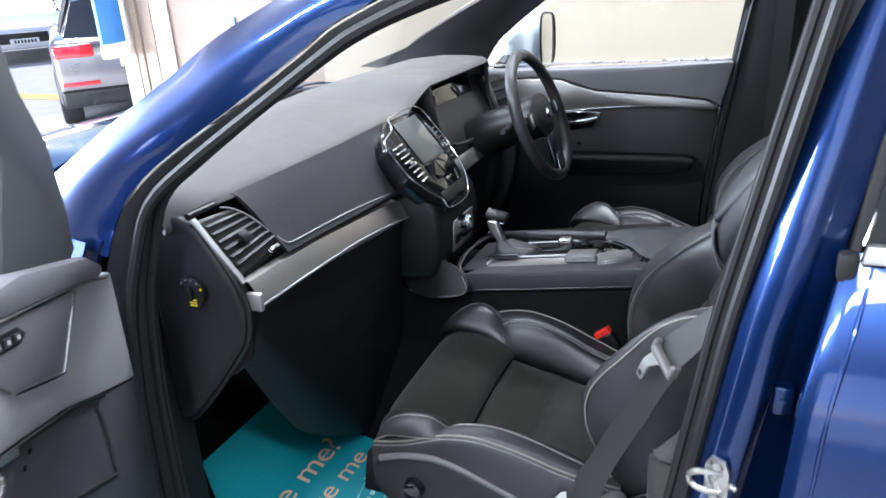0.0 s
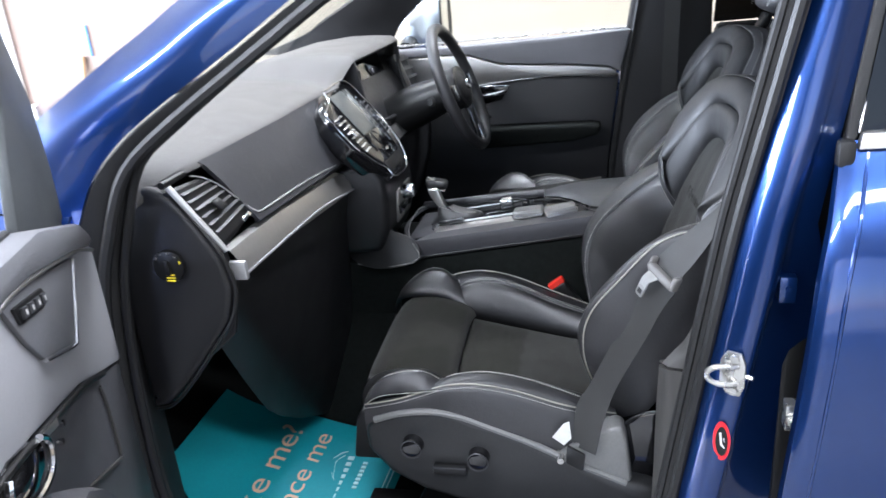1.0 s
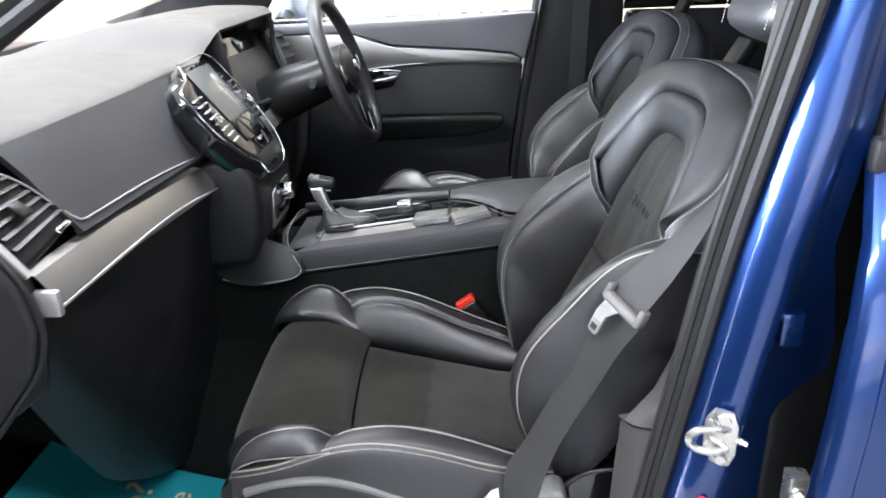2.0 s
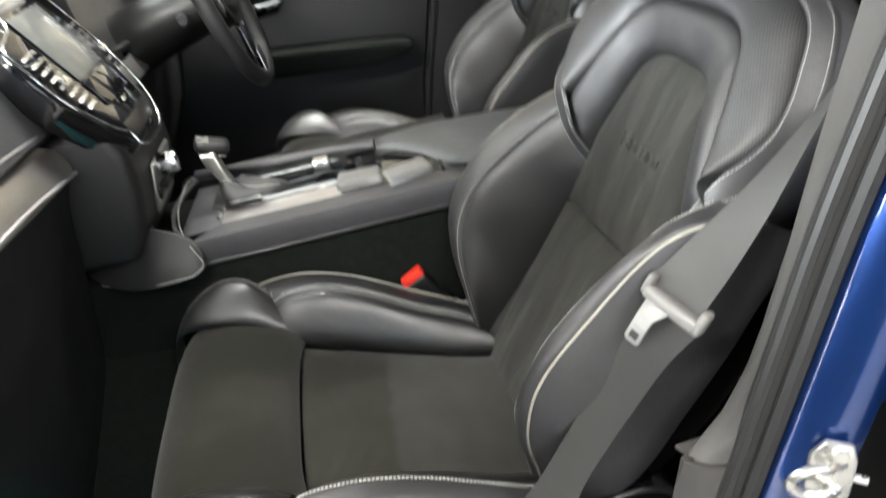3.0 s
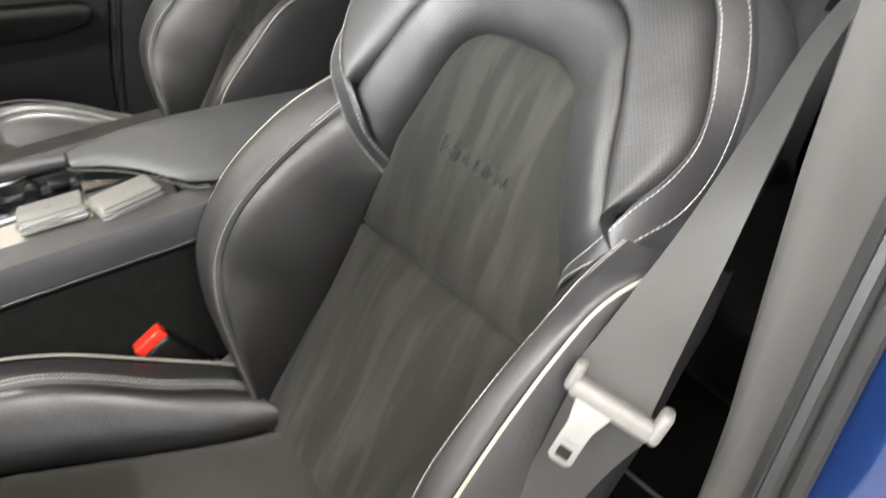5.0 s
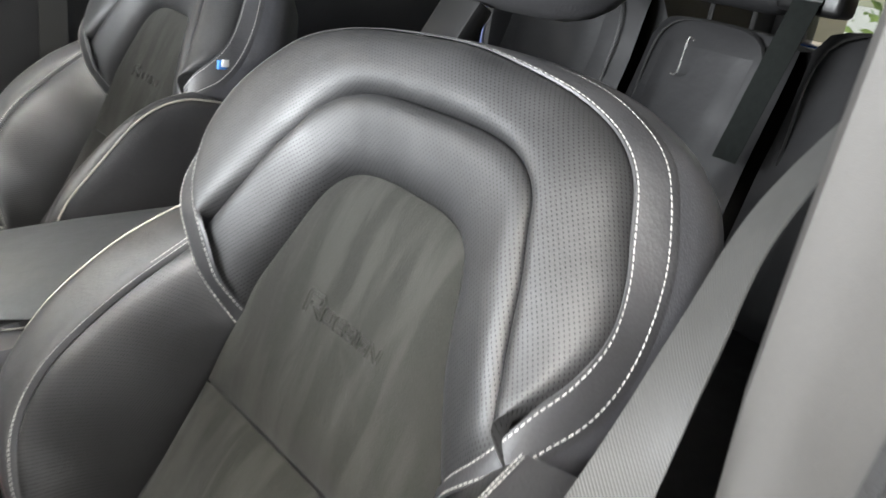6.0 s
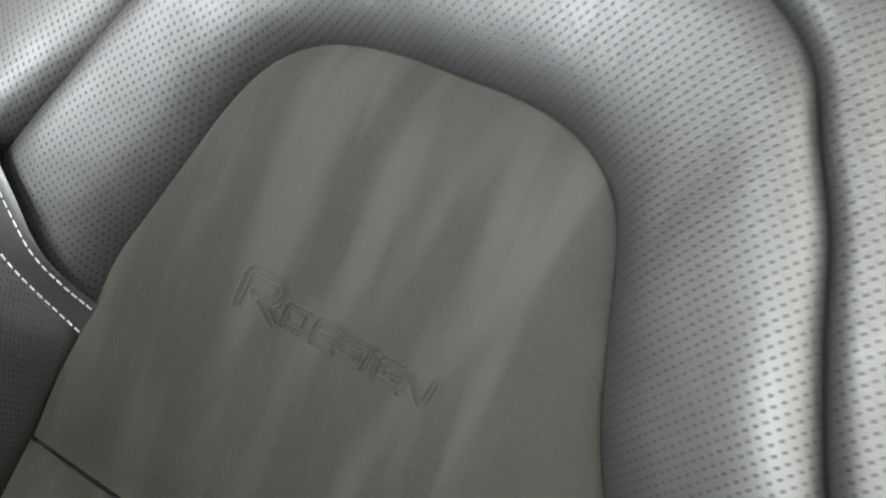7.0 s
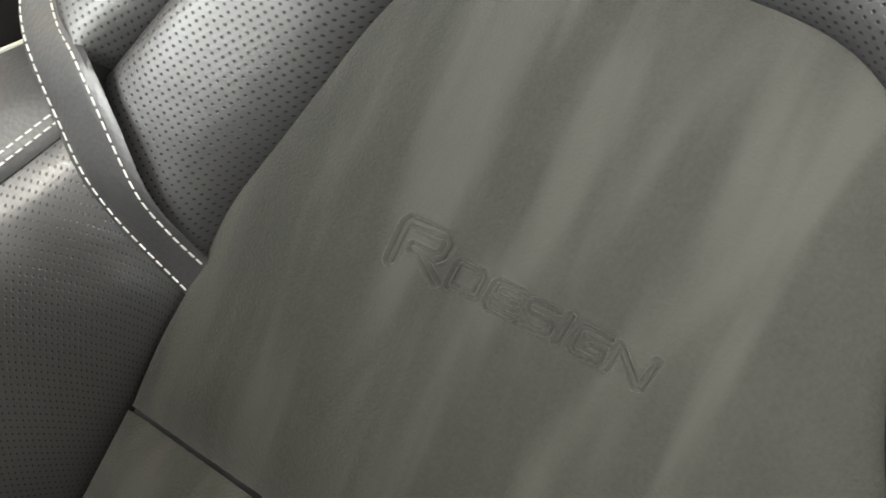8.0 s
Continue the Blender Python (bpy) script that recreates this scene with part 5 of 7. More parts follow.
tg = part("tailgate_glass", slab([(2.36, -0.62, 1.13), (2.36, 0.62, 1.13), (2.24, 0.55, 1.55), (2.24, -0.55, 1.55)], (0.005, 0, 0), 0), M_REARGLASS, body, "lightly tinted tailgate window")
part("underbody", box((-1.35, -0.86, 0.26), (2.35, 0.86, 0.36), 0.02), M_BLACKPLASTIC, body)
part("bulkhead", box((-1.42, -0.84, 0.32), (-1.34, 0.84, 1.12), 0.01), M_BLACKPLASTIC, body)
for wx in (-1.85, 1.13):
    for sgn in (1, -1):
        w = part("wheel", cyl((wx, sgn * 0.83, 0.365), (0, 1, 0), 0.365, 0.24, 40, None, 0.03), M_RUBBER, body, "black tyre")
        part("rim", cyl((wx, sgn * 0.945, 0.365), (0, 1, 0), 0.25, 0.02, 30, None, 0.005), M_ALU, w)
part("engine_bay", box((-2.4, -0.72, 0.35), (-1.45, 0.72, 0.98), 0.05), M_BLACKPLASTIC, body)
part("front_bumper", box((-2.58, -0.86, 0.28), (-2.35, 0.86, 0.86), 0.10, seg=4), M_BLUE, body)
solo("carpet", box((-1.34, -0.74, 0.36), (2.3, 0.74, 0.402), 0.01), M_CARPET, "black cabin carpet", "carpet", "structure")
solo("rear_carpet_edge", tube([(0.322, -0.12, 0.404), (0.334, -0.36, 0.405), (0.352, -0.48, 0.405), (0.360, -0.56, 0.404)], 0.0028, 20, 6), M_DOORSOFT, "thin pale edge of the rear carpet", "trim", "structure")
solo("toe_board", slab([(-0.98, -0.74, 0.40), (-0.98, 0.74, 0.40), (-1.33, 0.74, 0.72), (-1.33, -0.74, 0.72)], (-0.02, 0, -0.02), 0.004), M_CARPET, "black carpeted toe board", "carpet", "structure")
for sgn in (1, -1):
    solo("side_lining", box((-1.34, min(sgn * 0.72, sgn * 0.79), 0.36), (-1.0, max(sgn * 0.72, sgn * 0.79), 0.95), 0.01), M_BLACKDOOR, "black footwell side lining", "trim", "structure")

# inner trim of the left B pillar
tr = thing("pillar_trim", (-0.05, -0.76, 0.5), "grey plastic trim inside the middle pillar", "pillar trim")
def trim_strip(zz, x0, y0, x1, y1):
    return grid([cr([(x0(z) + 0.03, y0(z) + 0.012, z), (x0(z), y0(z), z), (x0(z) * 0.8 + x1(z) * 0.2, y0(z) * 0.8 + y1 * 0.2 - 0.008, z), ((x0(z) + x1(z)) / 2, (y0(z) + y1) / 2 - 0.008, z), (x1(z), y1, z)], 11) for z in zz])


upz = [0.885, 0.893, 0.905] + list(np.linspace(0.92, 1.56, 18))
def upf(z):
    return float(np.interp(z, (0.885, 0.93, 1.0, 1.15, 1.25, 1.56), (-0.098, -0.056, -0.028, 0.010, 0.029, 0.066)))


def upy(z):
    return float(np.interp(z, (0.885, 0.93, 1.0, 1.15, 1.25, 1.56), (-0.762, -0.750, -0.735, -0.708, -0.700, -0.69)))


part("upper_trim", thick(trim_strip(upz, upf, upy, lambda z: bx(z) - 0.001, -0.782), 0.006), M_GREYTRIM, tr, "grey upper pillar cover")
loz = list(np.linspace(0.47, 0.880, 12))
lof = lambda z: -0.108 + (z - 0.47) * 0.010
part("lower_trim", thick(trim_strip(loz, lof, lambda z: -0.762 + (0.88 - z) * 0.15, lambda z: bx(z) - 0.001, -0.782), 0.006), M_GREYTRIM, tr, "grey lower pillar cover")
part("trim_joint", slab([(-0.102, -0.744, 0.8785), (-0.085, -0.776, 0.8785), (-0.062, -0.786, 0.8785), (-0.045, -0.783, 0.8785), (-0.060, -0.735, 0.8785)], (0, 0, -0.004), 0.001), M_GREYTRIM, tr)
part("trim_back", box((0.07, -0.762, 0.45), (0.14, -0.72, 1.56), 0.01), M_BLACKPLASTIC, tr)

# right middle pillar
rp = thing("right_pillar_trim", (0.0, 0.74, 0.5), "black trim of the far middle pillar", "pillar trim")
part("cover", slab([(-0.20, 0.735, 0.42), (-0.195, 0.735, 0.72), (-0.125, 0.735, 1.22), (-0.06, 0.70, 1.58), (0.12, 0.70, 1.58), (0.13, 0.735, 1.22), (0.12, 0.735, 0.42)], (0, 0.04, 0), 0.008), M_BLACKDOOR, rp)
belt_r = part("far_belt", slab([(-0.01, 0.70, 1.45), (0.035, 0.70, 1.45), (0.02, 0.72, 0.6), (-0.03, 0.72, 0.6)], (0, 0.0015, 0), 0), M_BELT, rp)
# right rear door
rrd = thing("right_rear_door", (0.5, 0.78, 0.8), "black inner panel of the far rear door", "car door")
part("inner_panel", box((0.14, 0.755, 0.42), (1.05, 0.80, 1.22), 0.02), M_BLACKDOOR, rrd)
part("dark_glass", slab([(0.14, 0.80, 1.22), (1.05, 0.80, 1.24), (0.98, 0.70, 1.57), (0.15, 0.70, 1.57)], (0, 0.004, 0), 0), M_TINT, rrd)
part("grip", box((0.30, 0.73, 0.93), (0.8, 0.757, 0.98), 0.012), M_BLACKDOOR, rrd)

# ---- far front door ----
fd = thing("driver_door", (-0.5, 0.75, 0.8), "closed driver's door with aluminium inlay and clear window", "car door")
up_prof = [(-1.0, 1.185), (-0.93, 1.196), (-0.63, 1.202), (-0.35, 1.211), (-0.112, 1.224), (-0.145, 1.09), (-0.182, 1.112), (-0.286, 1.123), (-0.439, 1.132), (-0.526, 1.138), (-0.632, 1.171), (-0.70, 1.175), (-0.93, 1.172)]
part("upper_panel", prism(up_prof, "y", 0.722, 0.79, 0.008), M_DOORSOFT, fd, "dark grey soft upper panel")
inl = [(-0.95, 1.168), (-0.699, 1.172), (-0.632, 1.168), (-0.58, 1.150), (-0.526, 1.135), (-0.439, 1.129), (-0.286, 1.120), (-0.182, 1.109), (-0.160, 1.098), (-0.158, 1.083), (-0.284, 1.088), (-0.406, 1.089), (-0.534, 1.080), (-0.649, 1.067), (-0.80, 1.055), (-0.95, 1.06)]
part("inlay", prism(inl, "y", 0.716, 0.76, 0.004), M_ALU, fd, "satin aluminium inlay")
part("inlay_edge", tube([(-0.160, 0.714, 1.081), (-0.284, 0.714, 1.087), (-0.406, 0.714, 1.088), (-0.534, 0.714, 1.079), (-0.649, 0.714, 1.066), (-0.80, 0.714, 1.054)], 0.0020, 24, 6), M_CHROME, fd)
low = [(-0.98, 1.058), (-0.80, 1.052), (-0.649, 1.064), (-0.534, 1.077), (-0.406, 1.086), (-0.284, 1.085), (-0.150, 1.080), (-0.185, 0.80), (-0.200, 0.45), (-0.98, 0.45)]
# darker than the near door's lower panel
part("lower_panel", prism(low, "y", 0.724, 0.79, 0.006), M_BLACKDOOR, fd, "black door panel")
# carpet black here, darker than the near door's armrest
part("armrest", prism([(-0.62, 0.925), (-0.60, 0.938), (-0.24, 0.942), (-0.205, 0.935), (-0.215, 0.905), (-0.30, 0.885), (-0.6, 0.87)], "y", 0.655, 0.73, 0.012, 3), M_CARPET, fd, "matt black armrest")
part("door_pocket", prism([(-0.85, 0.62), (-0.25, 0.64), (-0.25, 0.48), (-0.85, 0.48)], "y", 0.68, 0.73, 0.02, 3), M_BLACKDOOR, fd)
hnd = part("handle_bowl", prism([(-0.63, 1.062), (-0.56, 1.066), (-0.505, 1.062), (-0.53, 1.02), (-0.60, 1.005), (-0.63, 1.02)], "y", 0.7205, 0.726, 0.003), M_PIANO, fd)
part("pull_lever", tube([(-0.615, 0.715, 1.032), (-0.58, 0.690, 1.040), (-0.545, 0.688, 1.045), (-0.512, 0.700, 1.052)], [0.004, 0.007, 0.008, 0.007], None, 8), M_CHROME, hnd, "chrome door handle")
part("lever_trim", tube([(-0.63, 0.714, 1.066), (-0.56, 0.714, 1.069), (-0.505, 0.714, 1.066)], 0.002, 8, 6), M_CHROME, hnd)
part("speaker_dot", cyl((-0.575, 0.722, 0.965), (0, -1, 0), 0.006, 0.006, 12), M_CHROME, fd)
fg = part("window_glass", slab([(-0.93, 0.775, 1.20), (-0.115, 0.775, 1.222), (-0.06, 0.69, 1.56), (-0.42, 0.69, 1.54), (-0.60, 0.71, 1.45)], (0, 0.004, 0), 0), M_CLEARGLASS, fd, "clear window")
fg.visible_shadow = False
part("window_line", tube([(-0.92, 0.765, 1.208), (-0.5, 0.765, 1.217), (-0.115, 0.765, 1.227)], 0.004, 10, 6), M_STEEL, fd, "bright window strip")
part("rear_frame", slab([(-0.128, 0.755, 1.215), (-0.095, 0.755, 1.22), (-0.035, 0.68, 1.56), (-0.072, 0.68, 1.56)], (0, 0.03, 0), 0.004), M_BLACKDOOR, fd)
part("gap_seal", tube([(-0.055, 0.71, 1.50), (-0.105, 0.73, 1.22), (-0.170, 0.732, 0.78), (-0.178, 0.732, 0.5)], 0.006, 24, 6), M_RUBBER, fd)
part("outer_skin", box((-1.05, 0.83, 0.4), (-0.14, 0.93, 1.17), 0.03), M_BLUE, fd)
# mirror on the far door
MGLASS = [(-0.757, 0.92, 1.18), (-0.757, 1.00, 1.172), (-0.757, 1.07, 1.19), (-0.757, 1.09, 1.26), (-0.757, 1.075, 1.335), (-0.757, 1.00, 1.355), (-0.757, 0.925, 1.35), (-0.757, 0.91, 1.265)]
mr_ = thing("door_mirror", (-0.85, 0.95, 1.2), "pale silver door mirror outside the driver's window", "door mirror")
rows = []
for i in range(11):
    a = -math.pi / 2 + math.pi * i / 10
    rows.append([(-0.845 + 0.085 * math.cos(a) * math.copysign(abs(math.cos(b)) ** 0.7, math.cos(b)) - 0.01 * math.sin(b), 1.03 + 0.185 * math.sin(a), 1.265 + 0.105 * abs(math.cos(a)) ** 0.6 * math.copysign(abs(math.sin(b)) ** 0.7, math.sin(b))) for b in np.linspace(0, 2 * math.pi, 25)[:-1]])
part("shell", grid(rows, closed=True), M_SILVER, mr_)
part("mirror_glass", slab(MGLASS, (0.003, 0, 0), 0.001), M_MIRROR, mr_)
part("glass_rim", tube(MGLASS + MGLASS[:1], 0.004, 60, 8), M_BLACKPLASTIC, mr_, "dark rim of the mirror glass")
part("foot", tube([(-0.86, 0.79, 1.19), (-0.86, 0.88, 1.21), (-0.86, 0.95, 1.23)], 0.03, 8, 10), M_BLACKPLASTIC, mr_)


# ---- dashboard ----
dash = thing("dashboard", (-0.95, 0, 0.8), "dark grey dashboard with aluminium strip and portrait screen", "dashboard")


def dtop(y):
    """Extra height and reach of the hood over the instruments."""
    return max(0.0, min(1.0, (y - 0.03) / 0.12)) * max(0.0, min(1.0, (0.68 - y) / 0.10))


rows = []
for s, (x, z) in enumerate(((-0.862, 1.186), (-0.866, 1.196), (-0.878, 1.203), (-0.93, 1.213), (-1.0, 1.223), (-1.1, 1.230), (-1.2, 1.222), (-1.30, 1.195))):
    row = []
    for y in np.linspace(-0.785, 0.745, 70):
        h = dtop(y)
        h = h * h * (3 - 2 * h)
        e = max(0.0, abs(y) - 0.66) / 0.12
        k = (1, 1, 1, 0.9, 0.75, 0.45, 0.15, 0)[s]
        bow = 0.02 * (1 - (y / 0.78) ** 2)
        row.append((x + 0.030 * h * (1 if s < 3 else k) - bow * (s / 7) * 1.5 - 0.05 * e * e * (1 - s / 7), y, z + 0.062 * h * k - 0.03 * e * e * e))
    rows.append(row)
part("top_pad", thick(grid(rows), 0.016), M_DASH, dash, "dark grey soft dash top")
# front face under the lip, decor strip, knee panel
def face_strip(prof, ya, yb, n=30, sweep=0.0):
    return grid([[(x + sweep * (y - ya), y, z) for y in np.linspace(ya, yb, n)] for x, z in prof])
PANEL_PROF = [(-0.872, 1.190), (-0.866, 1.181), (-0.845, 1.148), (-0.822, 1.106), (-0.803, 1.074), (-0.812, 1.068)]
rows = []
for k, (x, z) in enumerate(PANEL_PROF):
    f = k / 5
    y0 = -0.662 + 0.058 * f
    rows.append([(x + 0.006 * (y - y0), y, z - 0.034 * f * (y - y0) / 0.58) for y in np.linspace(y0, -0.02, 30)])
part("front_panel", thick(grid(rows), 0.008), M_DASHPANEL, dash, "grained black dash panel")
part("panel_seam", tube([(-0.862, -0.700, 1.180), (-0.853, -0.676, 1.170), (-0.836, -0.650, 1.146), (-0.815, -0.622, 1.106), (-0.798, -0.606, 1.085), (-0.796, -0.57, 1.082), (-0.796, -0.40, 1.074), (-0.795, -0.25, 1.062), (-0.793, -0.085, 1.046)], 0.0016, 50, 6), M_LINE, dash, "thin bright line")
# black strip standing in for the shadow under the dash lip
part("lip_shadow_strip", tube([(-0.874, -0.77, 1.184), (-0.872, -0.4, 1.187), (-0.868, -0.05, 1.190)], 0.006, 30, 8), M_BLACKPLASTIC, dash)
strip = [[(-0.808, 1.066), (-0.792, 1.062), (-0.770, 1.030), (-0.766, 1.020), (-0.775, 1.014), (-0.82, 1.02)]]
rows = []
for y in np.linspace(-0.742, -0.13, 40):
    f = (y + 0.742) / 0.612
    dz = -0.012 * f - 0.022 * max(0.0, f - 0.35) / 0.65
    sh = 1.0 if f < 0.9 else 1 - ((f - 0.9) / 0.1) ** 2 * 0.8
    rows.append([(-0.795 + (x + 0.795) * sh - 0.004 * f, y, 1.042 + (z - 1.042) * sh + dz) for x, z in strip[0]])
part("aluminium_strip", grid(rows, closed=False), M_ALU, dash, "satin aluminium dash strip")
part("strip_lip", tube([(-0.768, -0.742, 1.022), (-0.768, -0.4, 1.015), (-0.772, -0.16, 0.988)], 0.0022, 30, 6), M_LINE, dash)
part("strip_end", box((-0.80, -0.752, 1.012), (-0.764, -0.740, 1.046), 0.004), M_LINE, dash, "bright end cap")
def knee_low(y):
    """Height of the glove box's lower edge, cut away towards the door."""
    pts = ((-0.74, 0.93), (-0.70, 0.855), (-0.677, 0.813), (-0.641, 0.746), (-0.574, 0.639), (-0.533, 0.598), (-0.437, 0.528), (-0.30, 0.45), (-0.16, 0.42))
    for (ya, za), (yb, zb) in zip(pts, pts[1:]):
        if y <= yb:
            return za + (zb - za) * (y - ya) / (yb - ya)
    return 0.48
KNEE = cr([(x, 0, z) for x, z in ((-0.81, 1.030), (-0.785, 1.008), (-0.79, 0.985), (-0.80, 0.95), (-0.805, 0.88), (-0.82, 0.78), (-0.845, 0.70), (-0.87, 0.63))], 26)
rows = []
for p in KNEE:
    row = []
    for y in np.linspace(-0.735, -0.16, 40):
        lowz = knee_low(y)
        f = (p.z - 0.63) / 0.40
        row.append((p.x, y, lowz + (1.03 - lowz) * f))
    rows.append(row)
part("glove_box", thick(grid(rows), 0.006), M_DASHDARK, dash, "black glove box")
part("glove_box_side", prism([(-0.786, 1.012), (-0.796, 0.985), (-0.803, 0.95), (-0.812, 0.905), (-0.86, 0.865), (-0.98, 0.85), (-0.98, 1.015)], "y", -0.741, -0.732, 0.003), M_DASHDARK, dash)
part("driver_knee_panel", thick(face_strip([(-0.80, 1.03), (-0.79, 0.98), (-0.80, 0.86), (-0.84, 0.74), (-0.95, 0.64)], 0.13, 0.74, 16), 0.012), M_DASHDARK, dash)
part("driver_front_panel", thick(face_strip([(-0.90, 1.20), (-0.86, 1.15), (-0.82, 1.08), (-0.80, 1.03)], 0.13, 0.74, 16), 0.008), M_DASHDARK, dash)
# outboard end panel with the airbag switch
END = [(-0.985, 1.185), (-0.90, 1.182), (-0.862, 1.165), (-0.826, 1.112), (-0.796, 1.06), (-0.784, 1.005), (-0.800, 0.95), (-0.838, 0.90), (-0.90, 0.825), (-0.95, 0.775), (-0.985, 0.765)]
ep = part("end_panel", prism(END, "y", -0.775, -0.735, 0.012, 3), M_DASHDARK, dash, "black dash end panel")
part("end_seam", tube([(p[0] + 0.004, -0.768, p[1]) for p in END[2:]], 0.004, 40, 6), M_BLACKPLASTIC, ep)
disc = part("airbag_switch", cyl((-0.884, -0.779, 1.05), (0, -1, 0), 0.028, 0.010, 30, None, 0.002), M_BLACKPLASTIC, ep, "black round airbag switch")
for a0 in (20, 50, 80, 110, 140):
    a = radians(a0)
    part("dial_mark", box((-0.0022, -0.001, -0.0013), (0.0022, 0.001, 0.0013), 0, pose(-0.884 + 0.024 * math.cos(a), -0.785, 1.05 + 0.024 * math.sin(a), 0, -a0 + 90, 0)), M_YELLOW if a0 < 40 else M_BELTPLASTIC, disc)
for dz in (-0.014, -0.019, -0.024):
    part("dial_bar", box((-0.890, -0.786, 1.05 + dz - 0.0010), (-0.875, -0.784, 1.05 + dz + 0.0010)), M_YELLOW, disc)
part("slot", box((-0.888, -0.790, 1.036), (-0.880, -0.784, 1.062), 0.002), M_BLACKPLASTIC, disc)
part("bright_clip", box((-0.975, -0.78, 0.792), (-0.967, -0.774, 0.797), 0.001), M_CHROME, ep)
# outer vent
DV = Vector((0.88, 0, 0.47))
def vent_at(a, b, lift=0.0):
    """a: 0 outboard to 1 inboard, b: 0 top to 1 bottom."""
    tl, trr = Vector((-0.862, -0.770, 1.178)), Vector((-0.857, -0.672, 1.172))
    bl, brr = Vector((-0.800, -0.748, 1.066)), Vector((-0.808, -0.600, 1.084))
    return tl.lerp(trr, a).lerp(bl.lerp(brr, a), b) + DV * lift
vent = part("side_vent", slab([vent_at(0, 0), vent_at(1, 0), vent_at(1, 1), vent_at(0, 1)], -DV * 0.03, 0.004), M_BLACKPLASTIC, dash, "black air vent with slats")
part("vent_trim", tube([vent_at(-0.06, -0.02, 0.006), vent_at(-0.06, 0.5, 0.008), vent_at(-0.04, 1.02, 0.008)], 0.0055, 14, 8), M_LINE, vent, "chrome vent edge")
part("vent_recess", slab([vent_at(0.06, 0.06, 0.0015), vent_at(0.96, 0.06, 0.0015), vent_at(0.96, 0.94, 0.0015), vent_at(0.06, 0.94, 0.0015)], DV * 0.0005, 0), M_BLACKPLASTIC, vent)
for k in range(6):
    b = 0.12 + 0.128 * k
    part("slat", slab([vent_at(0.08, b, 0.003), vent_at(0.94, b, 0.003), vent_at(0.94, b + 0.042, 0.006), vent_at(0.08, b + 0.042, 0.006)], DV * 0.002, 0.0005), M_SEATSHELL, vent)
part("vent_knob", slab([vent_at(0.42, 0.42, 0.008), vent_at(0.60, 0.42, 0.008), vent_at(0.60, 0.60, 0.010), vent_at(0.42, 0.60, 0.010)], DV * 0.006, 0.002), M_DASHDARK, vent)
part("vent_wheel", slab([vent_at(0.62, 0.90, 0.004), vent_at(0.84, 0.90, 0.004), vent_at(0.84, 0.97, 0.006), vent_at(0.62, 0.97, 0.006)], DV * 0.005, 0.002), M_CHROME, vent)
# centre stack with portrait screen
SO, SN2 = Vector((-0.836, -0.036, 1.195)), Vector((0.776, 0, 0.631))
SD = Vector((0.631, 0, -0.776))


def stack_at(w, d, lift=0.0):
    return SO + Vector((0, w, 0)) + SD * d + SN2 * lift


stack = part("centre_unit", slab([stack_at(-0.055, -0.012), stack_at(0.100, -0.012), stack_at(0.118, 0.05), stack_at(0.116, 0.12), stack_at(0.085, 0.20), stack_at(0.02, 0.245), stack_at(-0.085, 0.245), stack_at(-0.112, 0.20), stack_at(-0.150, 0.13), stack_at(-0.148, 0.05), stack_at(-0.122, 0.02)], -SN2 * 0.05, 0.01), M_PIANO, dash, "gloss black centre stack")
RIM = [stack_at(-0.055, -0.012, 0.004), stack_at(-0.075, 0.015, 0.005), stack_at(-0.140, 0.035, 0.006), stack_at(-0.148, 0.06, 0.006)]
part("screen", slab([stack_at(-0.050, 0.004, 0.001), stack_at(0.075, 0.004, 0.001), stack_at(0.075, 0.125, 0.001), stack_at(-0.050, 0.125, 0.001)], SN2 * 0.003, 0.002), M_SCREEN, stack, "grey reflecting touch screen")
part("screen_lower", slab([stack_at(-0.050, 0.128, 0.001), stack_at(0.075, 0.128, 0.001), stack_at(0.070, 0.175, 0.001), stack_at(-0.050, 0.175, 0.001)], SN2 * 0.003, 0.002), M_PIANO, stack)
part("stack_rim", tube(RIM + [stack_at(-0.148, 0.13, 0.006), stack_at(-0.118, 0.19, 0.006), stack_at(-0.09, 0.22, 0.006), stack_at(-0.085, 0.245, 0.004), stack_at(0.02, 0.248, 0.004), stack_at(0.088, 0.20, 0.005), stack_at(0.118, 0.12, 0.005), stack_at(0.12, 0.05, 0.005), stack_at(0.10, -0.014, 0.004), stack_at(-0.055, -0.014, 0.004)], 0.0023, 90, 8, False), M_CHROME, stack, "chrome rim")
for side, w0, w1 in ((-1, -0.130, -0.078), (1, 0.080, 0.112)):
    for k in range(8):
        d = 0.058 + 0.0140 * k
        part("vent_slat", slab([stack_at(w0 + 0.004 * k * (side == -1) * 0.6, d, 0.003), stack_at(w1, d - 0.003, 0.003), stack_at(w1, d + 0.0015, 0.006), stack_at(w0 + 0.004 * k * (side == -1) * 0.6, d + 0.0035, 0.006)], SN2 * 0.002, 0.0006), M_STEEL if side == -1 else M_DASHDARK, stack)
    part("vent_knob", slab([stack_at((w0 + w1) / 2 - 0.012, 0.105, 0.008), stack_at((w0 + w1) / 2 + 0.012, 0.105, 0.008), stack_at((w0 + w1) / 2 + 0.012, 0.118, 0.010), stack_at((w0 + w1) / 2 - 0.012, 0.118, 0.010)], SN2 * 0.005, 0.001), M_CHROME, stack)
part("home_button", slab([stack_at(-0.005, 0.180, 0.002), stack_at(0.028, 0.180, 0.002), stack_at(0.028, 0.188, 0.002), stack_at(-0.005, 0.188, 0.002)], SN2 * 0.003, 0.001), M_CHROME, stack)
